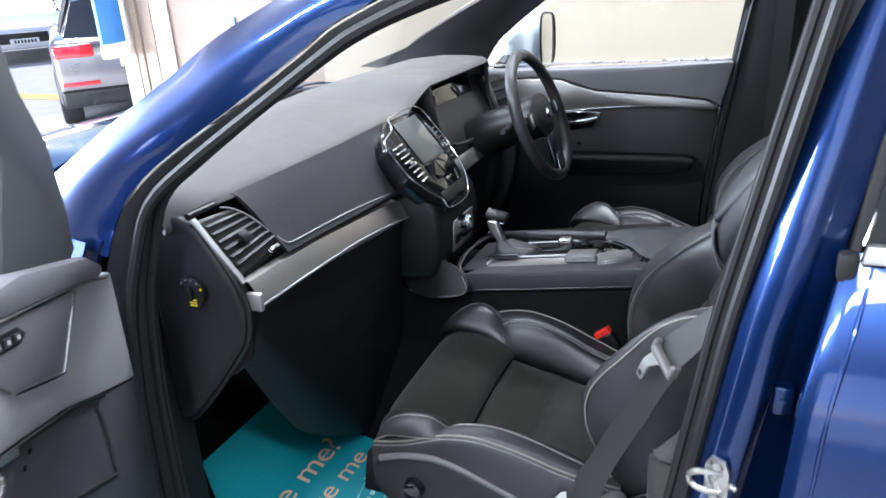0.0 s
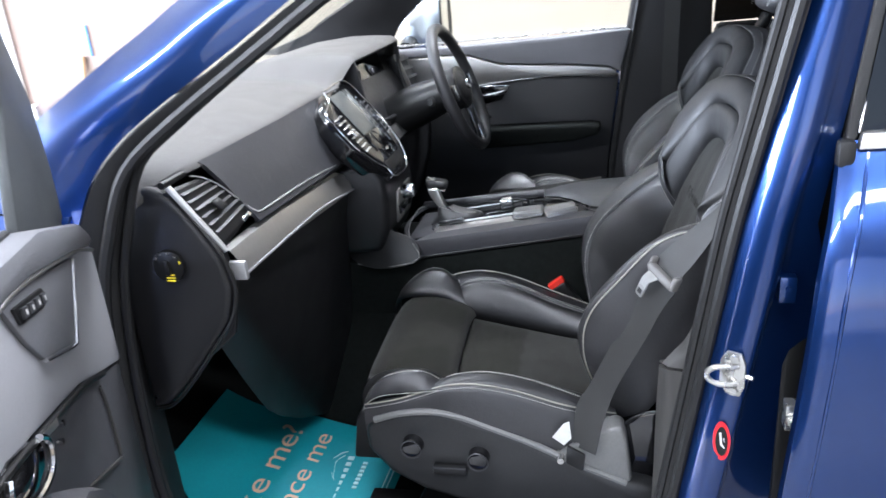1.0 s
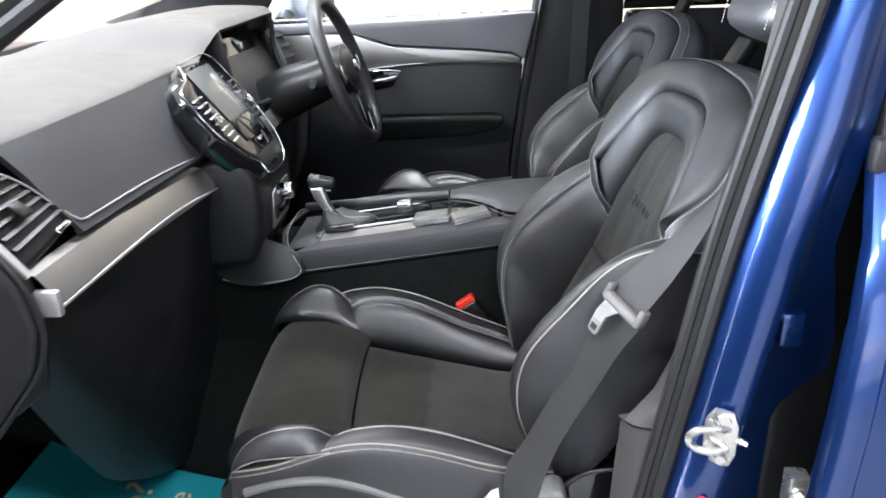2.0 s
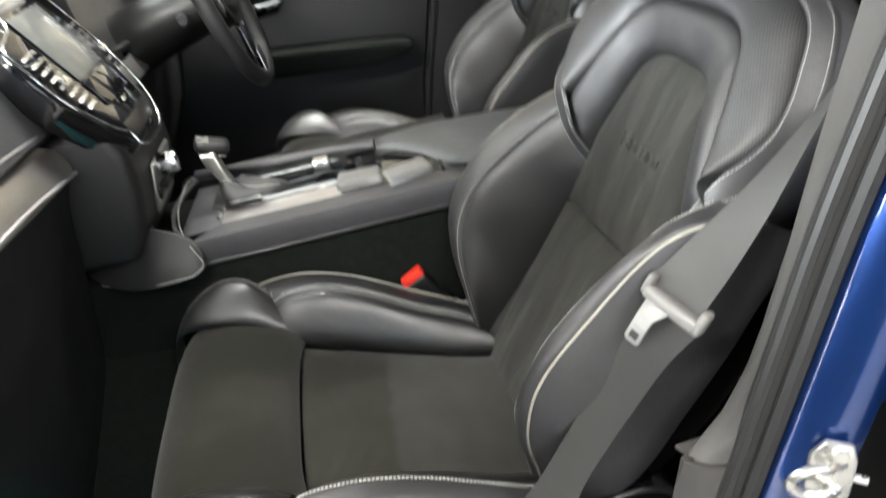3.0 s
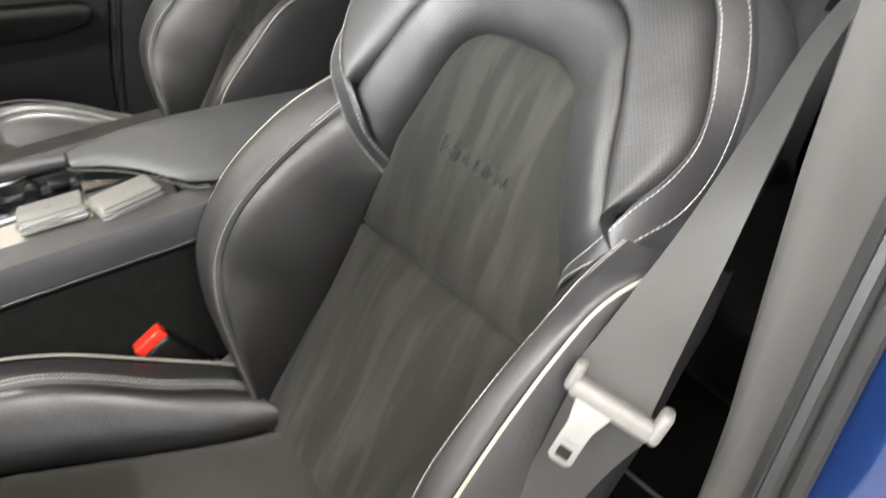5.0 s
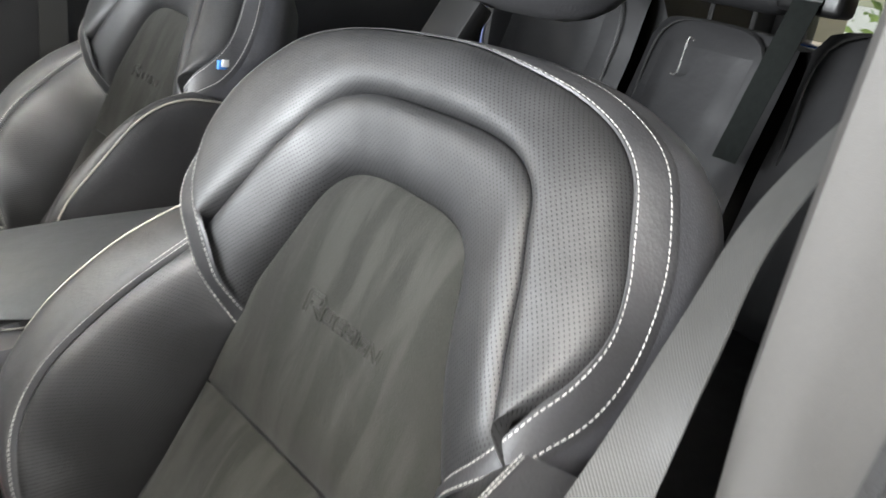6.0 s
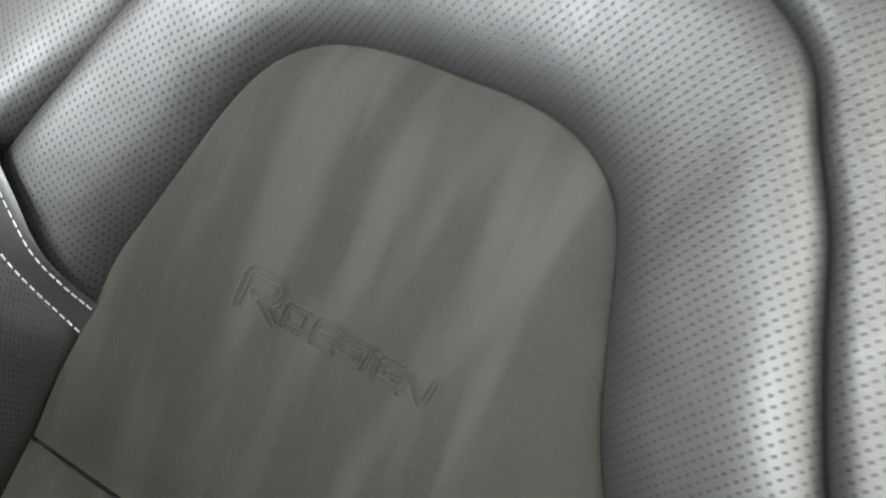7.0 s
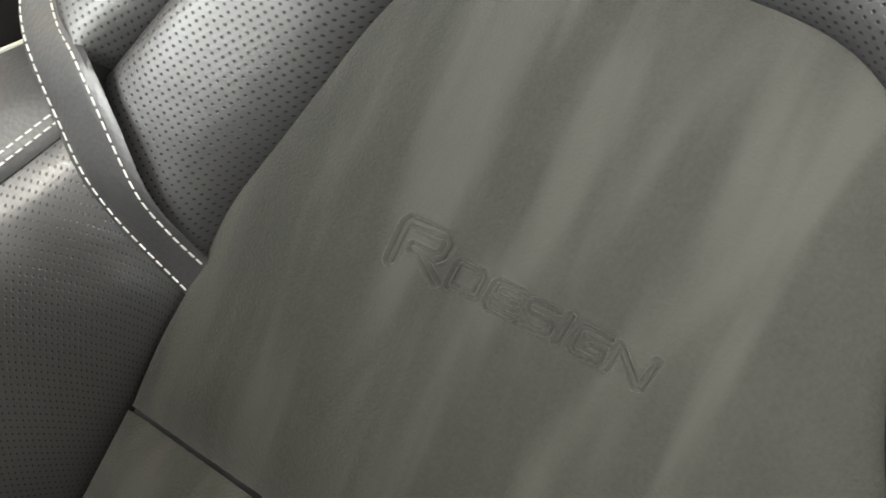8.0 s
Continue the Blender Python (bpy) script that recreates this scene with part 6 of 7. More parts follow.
part("button_strip", slab([stack_at(-0.075, 0.205, 0.001), stack_at(0.07, 0.205, 0.001), stack_at(0.03, 0.232, 0.001), stack_at(-0.075, 0.232, 0.001)], SN2 * 0.003, 0.001), M_BLACKPLASTIC, stack)
# pillar under the stack down to the console
part("stack_pillar", prism([(-0.92, 1.03), (-0.73, 1.045), (-0.70, 1.00), (-0.695, 0.94), (-0.70, 0.88), (-0.72, 0.82), (-0.95, 0.80)], "y", -0.150, 0.11, 0.02, 3), M_DASHDARK, dash, "black stack pillar")
vol = part("volume_panel", slab([(-0.694, -0.075, 0.955), (-0.694, 0.05, 0.955), (-0.701, 0.05, 0.872), (-0.701, -0.075, 0.872)], (0.006, 0, 0), 0.003), M_ALU, dash, "bright panel with volume knob")
part("volume_knob", cyl((-0.672, -0.040, 0.945), (1, 0, 0.1), 0.019, 0.030, 26, 0.017, 0.002), M_CHROME, vol, "chrome volume knob")
part("button_bar", box((-0.692, -0.07, 0.893), (-0.687, 0.035, 0.915), 0.002), M_PIANO, vol)
# instrument cluster
cl = part("instrument_recess", slab([(-0.90, 0.17, 1.235), (-0.90, 0.55, 1.245), (-0.845, 0.55, 1.09), (-0.845, 0.17, 1.09)], (-0.02, 0, -0.02), 0.006), M_PIANO, dash, "dark instrument display")
part("cluster_rim", tube([(-0.832, 0.155, 1.22), (-0.828, 0.16, 1.13), (-0.80, 0.20, 1.075), (-0.79, 0.38, 1.06), (-0.80, 0.54, 1.075), (-0.83, 0.57, 1.15), (-0.832, 0.57, 1.23)], 0.007, 50, 8), M_DASHDARK, cl)
part("hood_side", slab([(-0.835, 0.145, 1.245), (-0.90, 0.145, 1.25), (-0.87, 0.145, 1.08), (-0.80, 0.145, 1.07)], (0, 0.012, 0), 0.003), M_DASHDARK, cl)
part("right_vent", slab([(-0.86, 0.60, 1.20), (-0.85, 0.72, 1.19), (-0.80, 0.72, 1.06), (-0.81, 0.60, 1.07)], (-0.02, 0, -0.01), 0.004), M_BLACKPLASTIC, dash)
part("right_vent_trim", tube([(-0.845, 0.585, 1.205), (-0.82, 0.585, 1.14), (-0.79, 0.585, 1.06)], 0.007, 12, 8), M_ALU, dash, "aluminium vent edge")
for k in range(4):
    part("right_slat", slab([(-0.848 + 0.012 * k, 0.61, 1.185 - 0.028 * k), (-0.842 + 0.012 * k, 0.71, 1.18 - 0.028 * k), (-0.835 + 0.012 * k, 0.71, 1.172 - 0.028 * k), (-0.840 + 0.012 * k, 0.61, 1.176 - 0.028 * k)], (0.003, 0, 0.002), 0), M_DASHDARK, dash)
# far decor strip behind the wheel
part("driver_strip", slab([(-0.79, 0.15, 1.04), (-0.79, 0.74, 1.05), (-0.765, 0.74, 1.015), (-0.765, 0.15, 1.005)], (-0.01, 0, -0.01), 0.003), M_ALU, dash)

# ---- steering wheel ----
WC = Vector((-0.605, 0.388, 1.125))
WT = radians(20)
wx_, wz_ = Vector((0, 1, 0)), Vector((-math.sin(WT), 0, math.cos(WT)))
wn = Vector((math.cos(WT), 0, math.sin(WT)))
whl = thing("steering_wheel", WC, "black leather steering wheel with satin spokes", "steering wheel")


def wp(a, r, lift=0.0):
    return WC + wx_ * (r * math.cos(a)) + wz_ * (r * math.sin(a)) + wn * lift


part("rim", tube([wp(a, 0.176) for a in np.linspace(0, 2 * math.pi, 73)], 0.0165, sides=14, caps=False), M_LEATHER, whl, "black leather rim")
hub_o = [wp(a, 0.072 + 0.012 * math.cos(2 * a), 0.012) for a in np.linspace(0, 2 * math.pi, 37)[:-1]]
part("hub", fan([p - wn * 0.02 for p in hub_o], lambda s, p: p + wn * (0.03 * (1 - s ** 4)), 8), M_BLACKDOOR, whl, "black airbag cover")
part("hub_back", slab(hub_o, -wn * 0.05, 0.004), M_BLACKPLASTIC, whl)
part("badge", cyl(WC + wn * 0.028, wn, 0.016, 0.006, 24, 0.014), M_CHROME, whl, "round bright badge")
for ang, width in ((0.0, 0.05), (math.pi, 0.05)):
    part("spoke", slab([wp(ang - 0.32, 0.065, 0.012), wp(ang + 0.32, 0.065, 0.012), wp(ang + 0.14, 0.172, 0.004), wp(ang - 0.14, 0.172, 0.004)], -wn * 0.02, 0.004), M_PIANO, whl)
    for k in range(3):
        part("spoke_button", slab([wp(ang - 0.18, 0.090 + 0.02 * k, 0.013), wp(ang + 0.18, 0.090 + 0.02 * k, 0.013), wp(ang + 0.15, 0.104 + 0.02 * k, 0.012), wp(ang - 0.15, 0.104 + 0.02 * k, 0.012)], wn * 0.003, 0.001), M_CHROME if k == 1 else M_BLACKPLASTIC, whl)
low_spoke = part("lower_spoke", slab([wp(-1.57 - 0.45, 0.066, 0.010), wp(-1.57 + 0.45, 0.066, 0.010), wp(-1.57 + 0.20, 0.174, 0.006), wp(-1.57 - 0.20, 0.174, 0.006)], -wn * 0.012, 0.004), M_PIANO, whl)
part("spoke_trim", slab([wp(-1.57 - 0.22, 0.12, 0.012), wp(-1.57 + 0.22, 0.12, 0.012), wp(-1.57 + 0.20, 0.172, 0.010), wp(-1.57 - 0.20, 0.172, 0.010)], wn * 0.003, 0.001), M_CHROME, low_spoke)
part("column", tube([WC - wn * 0.03, WC - wn * 0.14, WC - wn * 0.26 + Vector((0, 0, -0.01))], [0.05, 0.062, 0.065], None, 16), M_BLACKPLASTIC, whl, "black steering column")
for sgn in (1, -1):
    part("stalk", tube([WC - wn * 0.08 + wx_ * (sgn * 0.05), WC - wn * 0.06 + wx_ * (sgn * 0.13), WC - wn * 0.05 + wx_ * (sgn * 0.19) + Vector((0, 0, 0.01))], [0.012, 0.010, 0.008], None, 10), M_BLACKPLASTIC, whl)

# ---- centre console ----
con = thing("centre_console", (-0.4, 0.0, 0.40), "black centre console with aluminium side panel and armrest", "console")


def cz(x):
    return 0.853 + (x + 0.63) * 0.140


side_prof = [(-0.97, 0.40), (-0.95, 0.80), (-0.80, 0.795), (-0.66, 0.80), (-0.635, cz(-0.635) - 0.045), (-0.22, cz(-0.22) - 0.045), (0.10, cz(-0.10) - 0.05), (0.12, 0.40)]
part("console_body", prism(side_prof, "y", -0.150, 0.150, 0.01), M_CARPET, con, "black console side")
part("tunnel_foot", prism([(-0.30, 0.40), (-0.27, 0.44), (-0.20, 0.58), (-0.15, 0.66), (0.15, 0.66), (0.20, 0.58), (0.27, 0.44), (0.30, 0.40)], "x", -1.3, 0.12, 0.01), M_CARPET, con, "black carpeted tunnel")
# raised side rails with the flat top between
for sgn in (-1, 1):
    a = [(x, sgn * 0.152, cz(x) - 0.047) for x in (-0.637, -0.5, -0.35, -0.20)]
    b = [(x, sgn * 0.160, cz(x) - 0.015) for x in (-0.642, -0.5, -0.35, -0.20)]
    c = [(x, sgn * 0.154, cz(x)) for x in (-0.640, -0.5, -0.35, -0.20)]
    d = [(x, sgn * 0.112, cz(x) + 0.001) for x in (-0.60, -0.5, -0.35, -0.20)]
    e = [(x, sgn * 0.104, cz(x) - 0.012) for x in (-0.60, -0.5, -0.35, -0.20)]
    rl = part("side_rail", thick(grid([cr(k, 20) for k in (a, b, c, d, e)]), 0.004), M_DASHPANEL if sgn == -1 else M_DASHDARK, con, "black padded console edge")
    part("edge_seam", tube([(x, sgn * 0.1555, cz(x) - 0.042) for x in (-0.637, -0.5, -0.35, -0.20)], 0.0022, 20, 6), M_BLACKPLASTIC, rl)
TOPZ = -0.010
part("top_plate", slab([(x, y, cz(x) + TOPZ) for x, y in ((-0.66, -0.11), (-0.20, -0.11), (-0.20, 0.11), (-0.66, 0.11))], (0, 0, -0.02), 0.002), M_PIANO, con, "gloss black console top")
def plate(name, x0, x1, y0, y1, h, material, label="", parent=con, th=0.004, bev=0.0015):
    return part(name, slab([(x0, y0, cz(x0) + TOPZ + h), (x1, y0, cz(x1) + TOPZ + h), (x1, y1, cz(x1) + TOPZ + h), (x0, y1, cz(x0) + TOPZ + h)], (0, 0, -th), bev), material, parent, label)
plate("aluminium_lid", -0.60, -0.235, -0.108, -0.050, 0.005, M_ALU, "satin aluminium console panel")
plate("front_mat", -0.665, -0.595, -0.108, 0.085, 0.003, M_DASHPANEL, "grey rubber tray in the console")
part("chrome_line", tube([(-0.60, -0.046, cz(-0.60) - 0.002), (-0.23, -0.046, cz(-0.23) - 0.002)], 0.0035, 4, 6), M_CHROME, con, "chrome divider")
part("chrome_line", tube([(-0.615, 0.052, cz(-0.61) - 0.002), (-0.23, 0.052, cz(-0.23) - 0.002)], 0.003, 4, 6), M_CHROME, con)
part("tray_edge", tube([(-0.622, 0.12, cz(-0.63) + 0.004), (-0.668, 0.10, cz(-0.66) + 0.002), (-0.690, 0.0, cz(-0.68)), (-0.672, -0.10, cz(-0.66) + 0.002), (-0.640, -0.150, cz(-0.64))], 0.0038, 30, 8), M_DASHPANEL, con)
# gear lever
gl = part("gear_gaiter", grid([cr([(-0.552 + 0.055 * k * math.cos(a) + 0.006 * math.sin(3 * a + h * 40) * k - (1 - k) * 0.055, 0.004 + 0.040 * k * math.sin(a) + 0.005 * math.cos(4 * a), cz(-0.55) - 0.006 + h) for a in np.linspace(0, 2 * math.pi, 21)], 21) for k, h in ((1.05, 0.0), (1.0, 0.008), (0.88, 0.014), (0.64, 0.020), (0.44, 0.027), (0.32, 0.034))]), M_LEATHER, con, "black leather gear gaiter")
part("gaiter_stitching", stitches([(-0.505, -0.026, cz(-0.505) + 0.010), (-0.55, -0.023, cz(-0.55) + 0.015), (-0.586, -0.014, cz(-0.58) + 0.026)], (0, -0.3, 1), 0.005, 0.0036, 0.0008), M_THREAD, gl)
part("gear_stem", slab([(-0.578, -0.010, cz(-0.6) + 0.018), (-0.592, -0.012, cz(-0.6) + 0.045), (-0.604, -0.012, cz(-0.6) + 0.080), (-0.632, -0.010, cz(-0.6) + 0.080), (-0.624, -0.010, cz(-0.6) + 0.058), (-0.606, -0.009, cz(-0.6) + 0.030), (-0.600, -0.008, cz(-0.6) + 0.016)], (0.0, 0.024, 0.002), 0.005), M_STEEL, con, "satin silver gear lever stem")
kb = part("gear_knob", box((-0.029, -0.021, -0.009), (0.029, 0.021, 0.010), 0.0088, pose(-0.612, 0.022, cz(-0.61) + 0.088, 0, 12, 8), 5), M_DASHDARK, con, "gloss black gear knob")
part("knob_band", box((-0.022, -0.016, -0.0150), (0.024, 0.016, -0.0108), 0.002, pose(-0.612, 0.022, cz(-0.61) + 0.088, 0, 12, 8)), M_CHROME, kb)
part("knob_marks", box((-0.026, -0.013, 0.0092), (-0.006, 0.013, 0.0106), 0, pose(-0.612, 0.022, cz(-0.61) + 0.088, 0, 12, 8)), M_STEEL, kb)
part("slot_frame", slab([(-0.625, -0.028, cz(-0.62) - 0.004), (-0.595, -0.028, cz(-0.59) - 0.004), (-0.595, 0.045, cz(-0.59) - 0.004), (-0.625, 0.045, cz(-0.62) - 0.004)], (0, 0, -0.01), 0.003), M_BLACKPLASTIC, con)
# start knob, roller and small keys
stt = part("start_knob", box((-0.017, -0.012, -0.012), (0.017, 0.012, 0.012), 0.005, pose(-0.433, 0.018, cz(-0.433) + 0.008, 0, -8, 0), 3), M_CHROME, con, "chrome start knob")
part("knob_face", box((-0.012, -0.008, 0.0115), (0.012, 0.008, 0.0128), 0, pose(-0.433, 0.018, cz(-0.433) + 0.008, 0, -8, 0)), M_STEEL, stt)
part("drive_roller", cyl((-0.385, 0.018, cz(-0.385) - 0.004), (0, 1, 0), 0.010, 0.030, 20, None, 0.002), M_PIANO, con)
part("brake_switch", box((-0.365, 0.006, cz(-0.35) - 0.008), (-0.340, 0.030, cz(-0.35) + 0.0), 0.003), M_BLACKPLASTIC, con)
part("socket_cap", cyl((-0.305, 0.07, cz(-0.3) + 0.000), (0, 0, 1), 0.012, 0.012, 18, None, 0.002), M_CHROME, con)
part("roller_cover", slab([(-0.33, -0.046, cz(-0.33) - 0.001), (-0.24, -0.046, cz(-0.24) - 0.001), (-0.24, 0.06, cz(-0.24) - 0.001), (-0.33, 0.06, cz(-0.33) - 0.001)], (0, 0, -0.004), 0.001), M_PIANO, con)
# console side flap with stitched edge
flap = [(-0.835, -0.100, 0.800), (-0.79, -0.150, 0.792), (-0.735, -0.176, 0.790), (-0.68, -0.180, 0.795), (-0.640, -0.176, 0.806), (-0.622, -0.168, 0.822), (-0.628, -0.162, 0.848), (-0.66, -0.150, 0.866), (-0.70, -0.13, 0.87), (-0.72, -0.05, 0.86), (-0.80, 0.0, 0.85)]
fl = cr(flap[:8], 40)
part("side_flap", slab([tuple(p) for p in fl] + [flap[8], flap[9], flap[10]], (0.002, 0.012, -0.004), 0.003), M_SEATSHELL, con, "black padded flap at the console")
part("flap_stitching", stitches([(-0.662, 0.118, 0.853), (-0.684, 0.092, 0.851), (-0.681, -0.014, 0.852), (-0.667, -0.09, 0.856), (-0.657, -0.125, 0.861), (-0.646, -0.152, 0.853), (-0.633, -0.168, 0.841), (-0.621, -0.182, 0.826), (-0.634, -0.184, 0.812), (-0.653, -0.183, 0.805), (-0.727, -0.170, 0.790), (-0.79, -0.152, 0.792)], (0.2, -0.6, 0.7), 0.0046, 0.0042, 0.0010), M_THREAD, con, "pale edge stitching")
# armrest
arm = []
for x, near, far, z in ((-0.336, 0.022, 0.052, 0.912), (-0.30, -0.005, 0.075, 0.918), (-0.263, -0.045, 0.088, 0.923), (-0.24, -0.085, 0.092, 0.926), (-0.222, -0.110, 0.094, 0.928), (-0.195, -0.124, 0.097, 0.930), (-0.10, -0.130, 0.102, 0.935), (0.02, -0.132, 0.106, 0.938), (0.10, -0.130, 0.104, 0.936), (0.13, -0.12, 0.10, 0.92)):
    arm.append([(x, near + (far - near) * (y + 1) / 2, z - 0.008 * abs(y) ** 6 + 0.003 * (1 - y * y)) for y in np.linspace(-1, 1, 17)])
ar = thing("armrest", (-0.1, 0, 0.86), "grey-black leather armrest lid over the console", "armrest")
top = grid([cr(r, 17) for r in arm])
bmesh.ops.solidify(top, geom=top.faces[:], thickness=0.022)
part("lid", top, M_ARM, ar, "dark leather lid, windscreen reflection put into its pale colour")
part("storage_box", prism([(-0.235, 0.85), (-0.225, 0.915), (0.12, 0.925), (0.12, 0.85)], "y", -0.112, 0.10, 0.008), M_BLACKPLASTIC, ar)
edge = cr([(-0.338, 0.035, 0.902), (-0.335, 0.016, 0.902), (-0.30, -0.010, 0.906), (-0.263, -0.050, 0.910), (-0.224, -0.114, 0.915), (-0.195, -0.128, 0.916), (-0.05, -0.135, 0.922)], 40)
part("edge_seam", tube(edge, 0.0016, sides=5), M_GREYTRIM, ar)
part("far_rail", tube([(-0.668, 0.112, 0.856), (-0.571, 0.082, 0.874), (-0.44, 0.060, 0.894), (-0.374, 0.044, 0.904), (-0.338, 0.038, 0.908)], 0.010, 30, 10), M_DASHPANEL, con, "raised far rim")


# two key fobs left on the console
def fob(name, at, turn, label):
    t = thing("key_fob", at, label, "key", "keys on the console")
    m = Matrix.Translation(at) @ pose(0, 0, 0, 0, -8, turn)
    part("shell", box((-0.037, -0.023, 0.0), (0.037, 0.023, 0.017), 0.005, m, 3), M_PALESATIN, t)
    part("leather_face", box((-0.034, -0.020, 0.0165), (0.034, 0.020, 0.0185), 0.001, m), M_PALESATIN, t)
    part("bright_band", box((-0.0376, -0.0236, 0.0060), (0.0376, 0.0236, 0.0075), 0.0005, m), M_CHROME, t)
    part("bright_edge", box((-0.0376, -0.0236, 0.0120), (0.0376, 0.0236, 0.0132), 0.0003, m), M_CHROME, t)
    part("emblem", cyl(m @ Vector((-0.002, 0, 0.0188)), m.to_3x3() @ Vector((0, 0, 1)), 0.0045, 0.001, 14), M_PALESATIN, t)
    return t


fob("key_fob", (-0.368, -0.076, cz(-0.368) - 0.003), -3, "grey key fob with chrome edges on the aluminium panel")
fob("key_fob", (-0.290, -0.096, cz(-0.290) - 0.003), 14, "grey key fob with chrome edges lying near the armrest")
cc = thing("card_stack", (-0.575, -0.085, cz(-0.575)), "short ribbed dark strip on the console", "tray divider")
mm = Matrix.Translation((-0.565, -0.052, cz(-0.565) + 0.001)) @ pose(0, 0, 0, 0, -8, 0)
for k in range(3):
    part("rib", box((-0.030, -0.012 + 0.008 * k, 0), (0.032, -0.006 + 0.008 * k, 0.008), 0.001, mm), M_PIANO if k != 1 else M_CHROME, cc)
part("clip", box((-0.040, -0.045, 0), (-0.034, -0.016, 0.007), 0.001, mm), M_CHROME, cc)

# ---- seat belt and buckle ----
bk = thing("belt_buckle", (-0.28, -0.155, 0.66), "black belt buckle with a red release button", "buckle")
bm_ = Matrix.Translation((-0.297, -0.156, 0.739)) @ pose(0, 0, 0, 0, -36, 0)
part("housing", box((-0.020, -0.013, -0.085), (0.020, 0.013, 0.004), 0.006, bm_, 3), M_BLACKPLASTIC, bk)
part("release_button", box((-0.020, -0.0105, 0.001), (0.020, 0.0105, 0.016), 0.003, bm_, 3), M_RED, bk, "bright red button")
part("stalk", tube([(-0.24, -0.158, 0.69), (-0.21, -0.16, 0.62), (-0.18, -0.165, 0.55)], 0.012, 8, 8), M_BLACKPLASTIC, bk)
bk2 = copy_thing(bk, pose(-0.28, 0.165, 0.66))
tagged(bk2, "black belt buckle with red button beside the driver's seat")

sb = thing("seat_belt", (-0.1, -0.71, 0.62), "dark woven seat belt with a grey tongue hanging at the seat", "seat belt")


def webbing(c0, c1, n=40):
    bm = ribbon(c0, c1, n, 5)
    return thick(bm, 0.0013)


part("lap_webbing", webbing([(-0.108, -0.676, 1.008), (-0.133, -0.676, 0.950), (-0.160, -0.676, 0.895), (-0.186, -0.675, 0.842), (-0.212, -0.671, 0.784), (-0.235, -0.668, 0.738), (-0.241, -0.682, 0.668)], [(-0.074, -0.724, 0.992), (-0.098, -0.706, 0.942), (-0.120, -0.695, 0.888), (-0.145, -0.691, 0.837), (-0.169, -0.690, 0.785), (-0.188, -0.694, 0.728), (-0.202, -0.700, 0.662)]), M_BELT, sb, "dark webbing down to the anchor")
part("shoulder_webbing", webbing([(-0.112, -0.676, 1.004), (-0.107, -0.672, 1.016), (-0.078, -0.670, 1.045), (-0.018, -0.660, 1.095), (0.036, -0.650, 1.15), (0.083, -0.646, 1.21), (0.128, -0.668, 1.28), (0.16, -0.715, 1.36)], [(-0.079, -0.716, 0.990), (-0.072, -0.713, 1.000), (-0.046, -0.703, 1.03), (-0.013, -0.693, 1.08), (0.023, -0.683, 1.15), (0.056, -0.676, 1.21), (0.104, -0.690, 1.28), (0.14, -0.737, 1.36)]), M_BELT, sb, "grey webbing up to the pillar")
ax_ = (Vector((-0.074, -0.724, 0.994)) - Vector((-0.108, -0.672, 1.014))).normalized()
upw = Vector((0.35, -0.05, 0.93)).normalized()
outw = ax_.cross(upw).normalized()
if outw.x > 0:
    outw = -outw
c_ = Vector((-0.096, -0.702, 1.000))
tm = Matrix((ax_, upw - ax_ * upw.dot(ax_), outw)).transposed().to_4x4()
tm = Matrix.Translation(c_) @ tm
tg_ = part("tongue_bar", box((-0.031, -0.007, -0.006), (0.029, 0.007, 0.009), 0.005, tm, 3), M_BELTPLASTIC, sb, "grey plastic tongue")
part("tongue_horn", box((-0.035, -0.005, -0.007), (-0.027, 0.017, 0.007), 0.004, tm, 3), M_BELTPLASTIC, tg_)
part("tongue_horn", box((0.024, -0.006, -0.007), (0.033, 0.019, 0.009), 0.004, tm, 3), M_BELTPLASTIC, tg_)
TP = 0.016
part("steel_plate", slab([tm @ Vector(p) for p in ((-0.024, -0.004, TP - 0.010), (0.002, -0.004, TP - 0.010), (-0.004, -0.016, TP), (-0.004, -0.042, TP), (-0.007, -0.045, TP), (-0.018, -0.045, TP), (-0.021, -0.042, TP), (-0.021, -0.016, TP))], tm.to_3x3() @ Vector((0, 0, 0.0025)), 0.0008), M_TONGUE, tg_, "steel tongue plate")
part("plate_slot", slab([tm @ Vector(p) for p in ((-0.017, -0.032, TP + 0.0023), (-0.008, -0.032, TP + 0.0023), (-0.008, -0.040, TP + 0.0023), (-0.017, -0.040, TP + 0.0023))], tm.to_3x3() @ Vector((0, 0, 0.0008)), 0), M_BLACKPLASTIC, tg_, "dark latch slot")
for k in range(3):
    part("stamp_bar", box((-0.018, -0.018 - 0.005 * k, TP + 0.0024), (-0.007, -0.0165 - 0.005 * k, TP + 0.0030), 0, tm), M_BELTPLASTIC, tg_)
an = part("anchor", slab([(-0.250, -0.684, 0.672), (-0.218, -0.704, 0.668), (-0.222, -0.706, 0.636), (-0.252, -0.690, 0.640)], (-0.002, -0.008, 0), 0.003), M_BLACKPLASTIC, sb, "belt anchor")
part("anchor_pin", cyl((-0.262, -0.696, 0.648), (0, -1, 0), 0.006, 0.016, 12), M_STEEL, an)
part("top_loop", box((0.125, -0.755, 1.345), (0.175, -0.71, 1.385), 0.008), M_BELTPLASTIC, sb)

# ---- paper floor mat ----
fm = thing("paper_mat", (-0.85, -0.45, 0.41), "teal printed paper mat in the passenger footwell", "floor mat")


def mat_z(x):
    return 0.406 if x > -0.76 else 0.406 + 0.30 * (-0.76 - x) ** 1.15 + 2.2 * max(0.0, -0.93 - x) ** 2


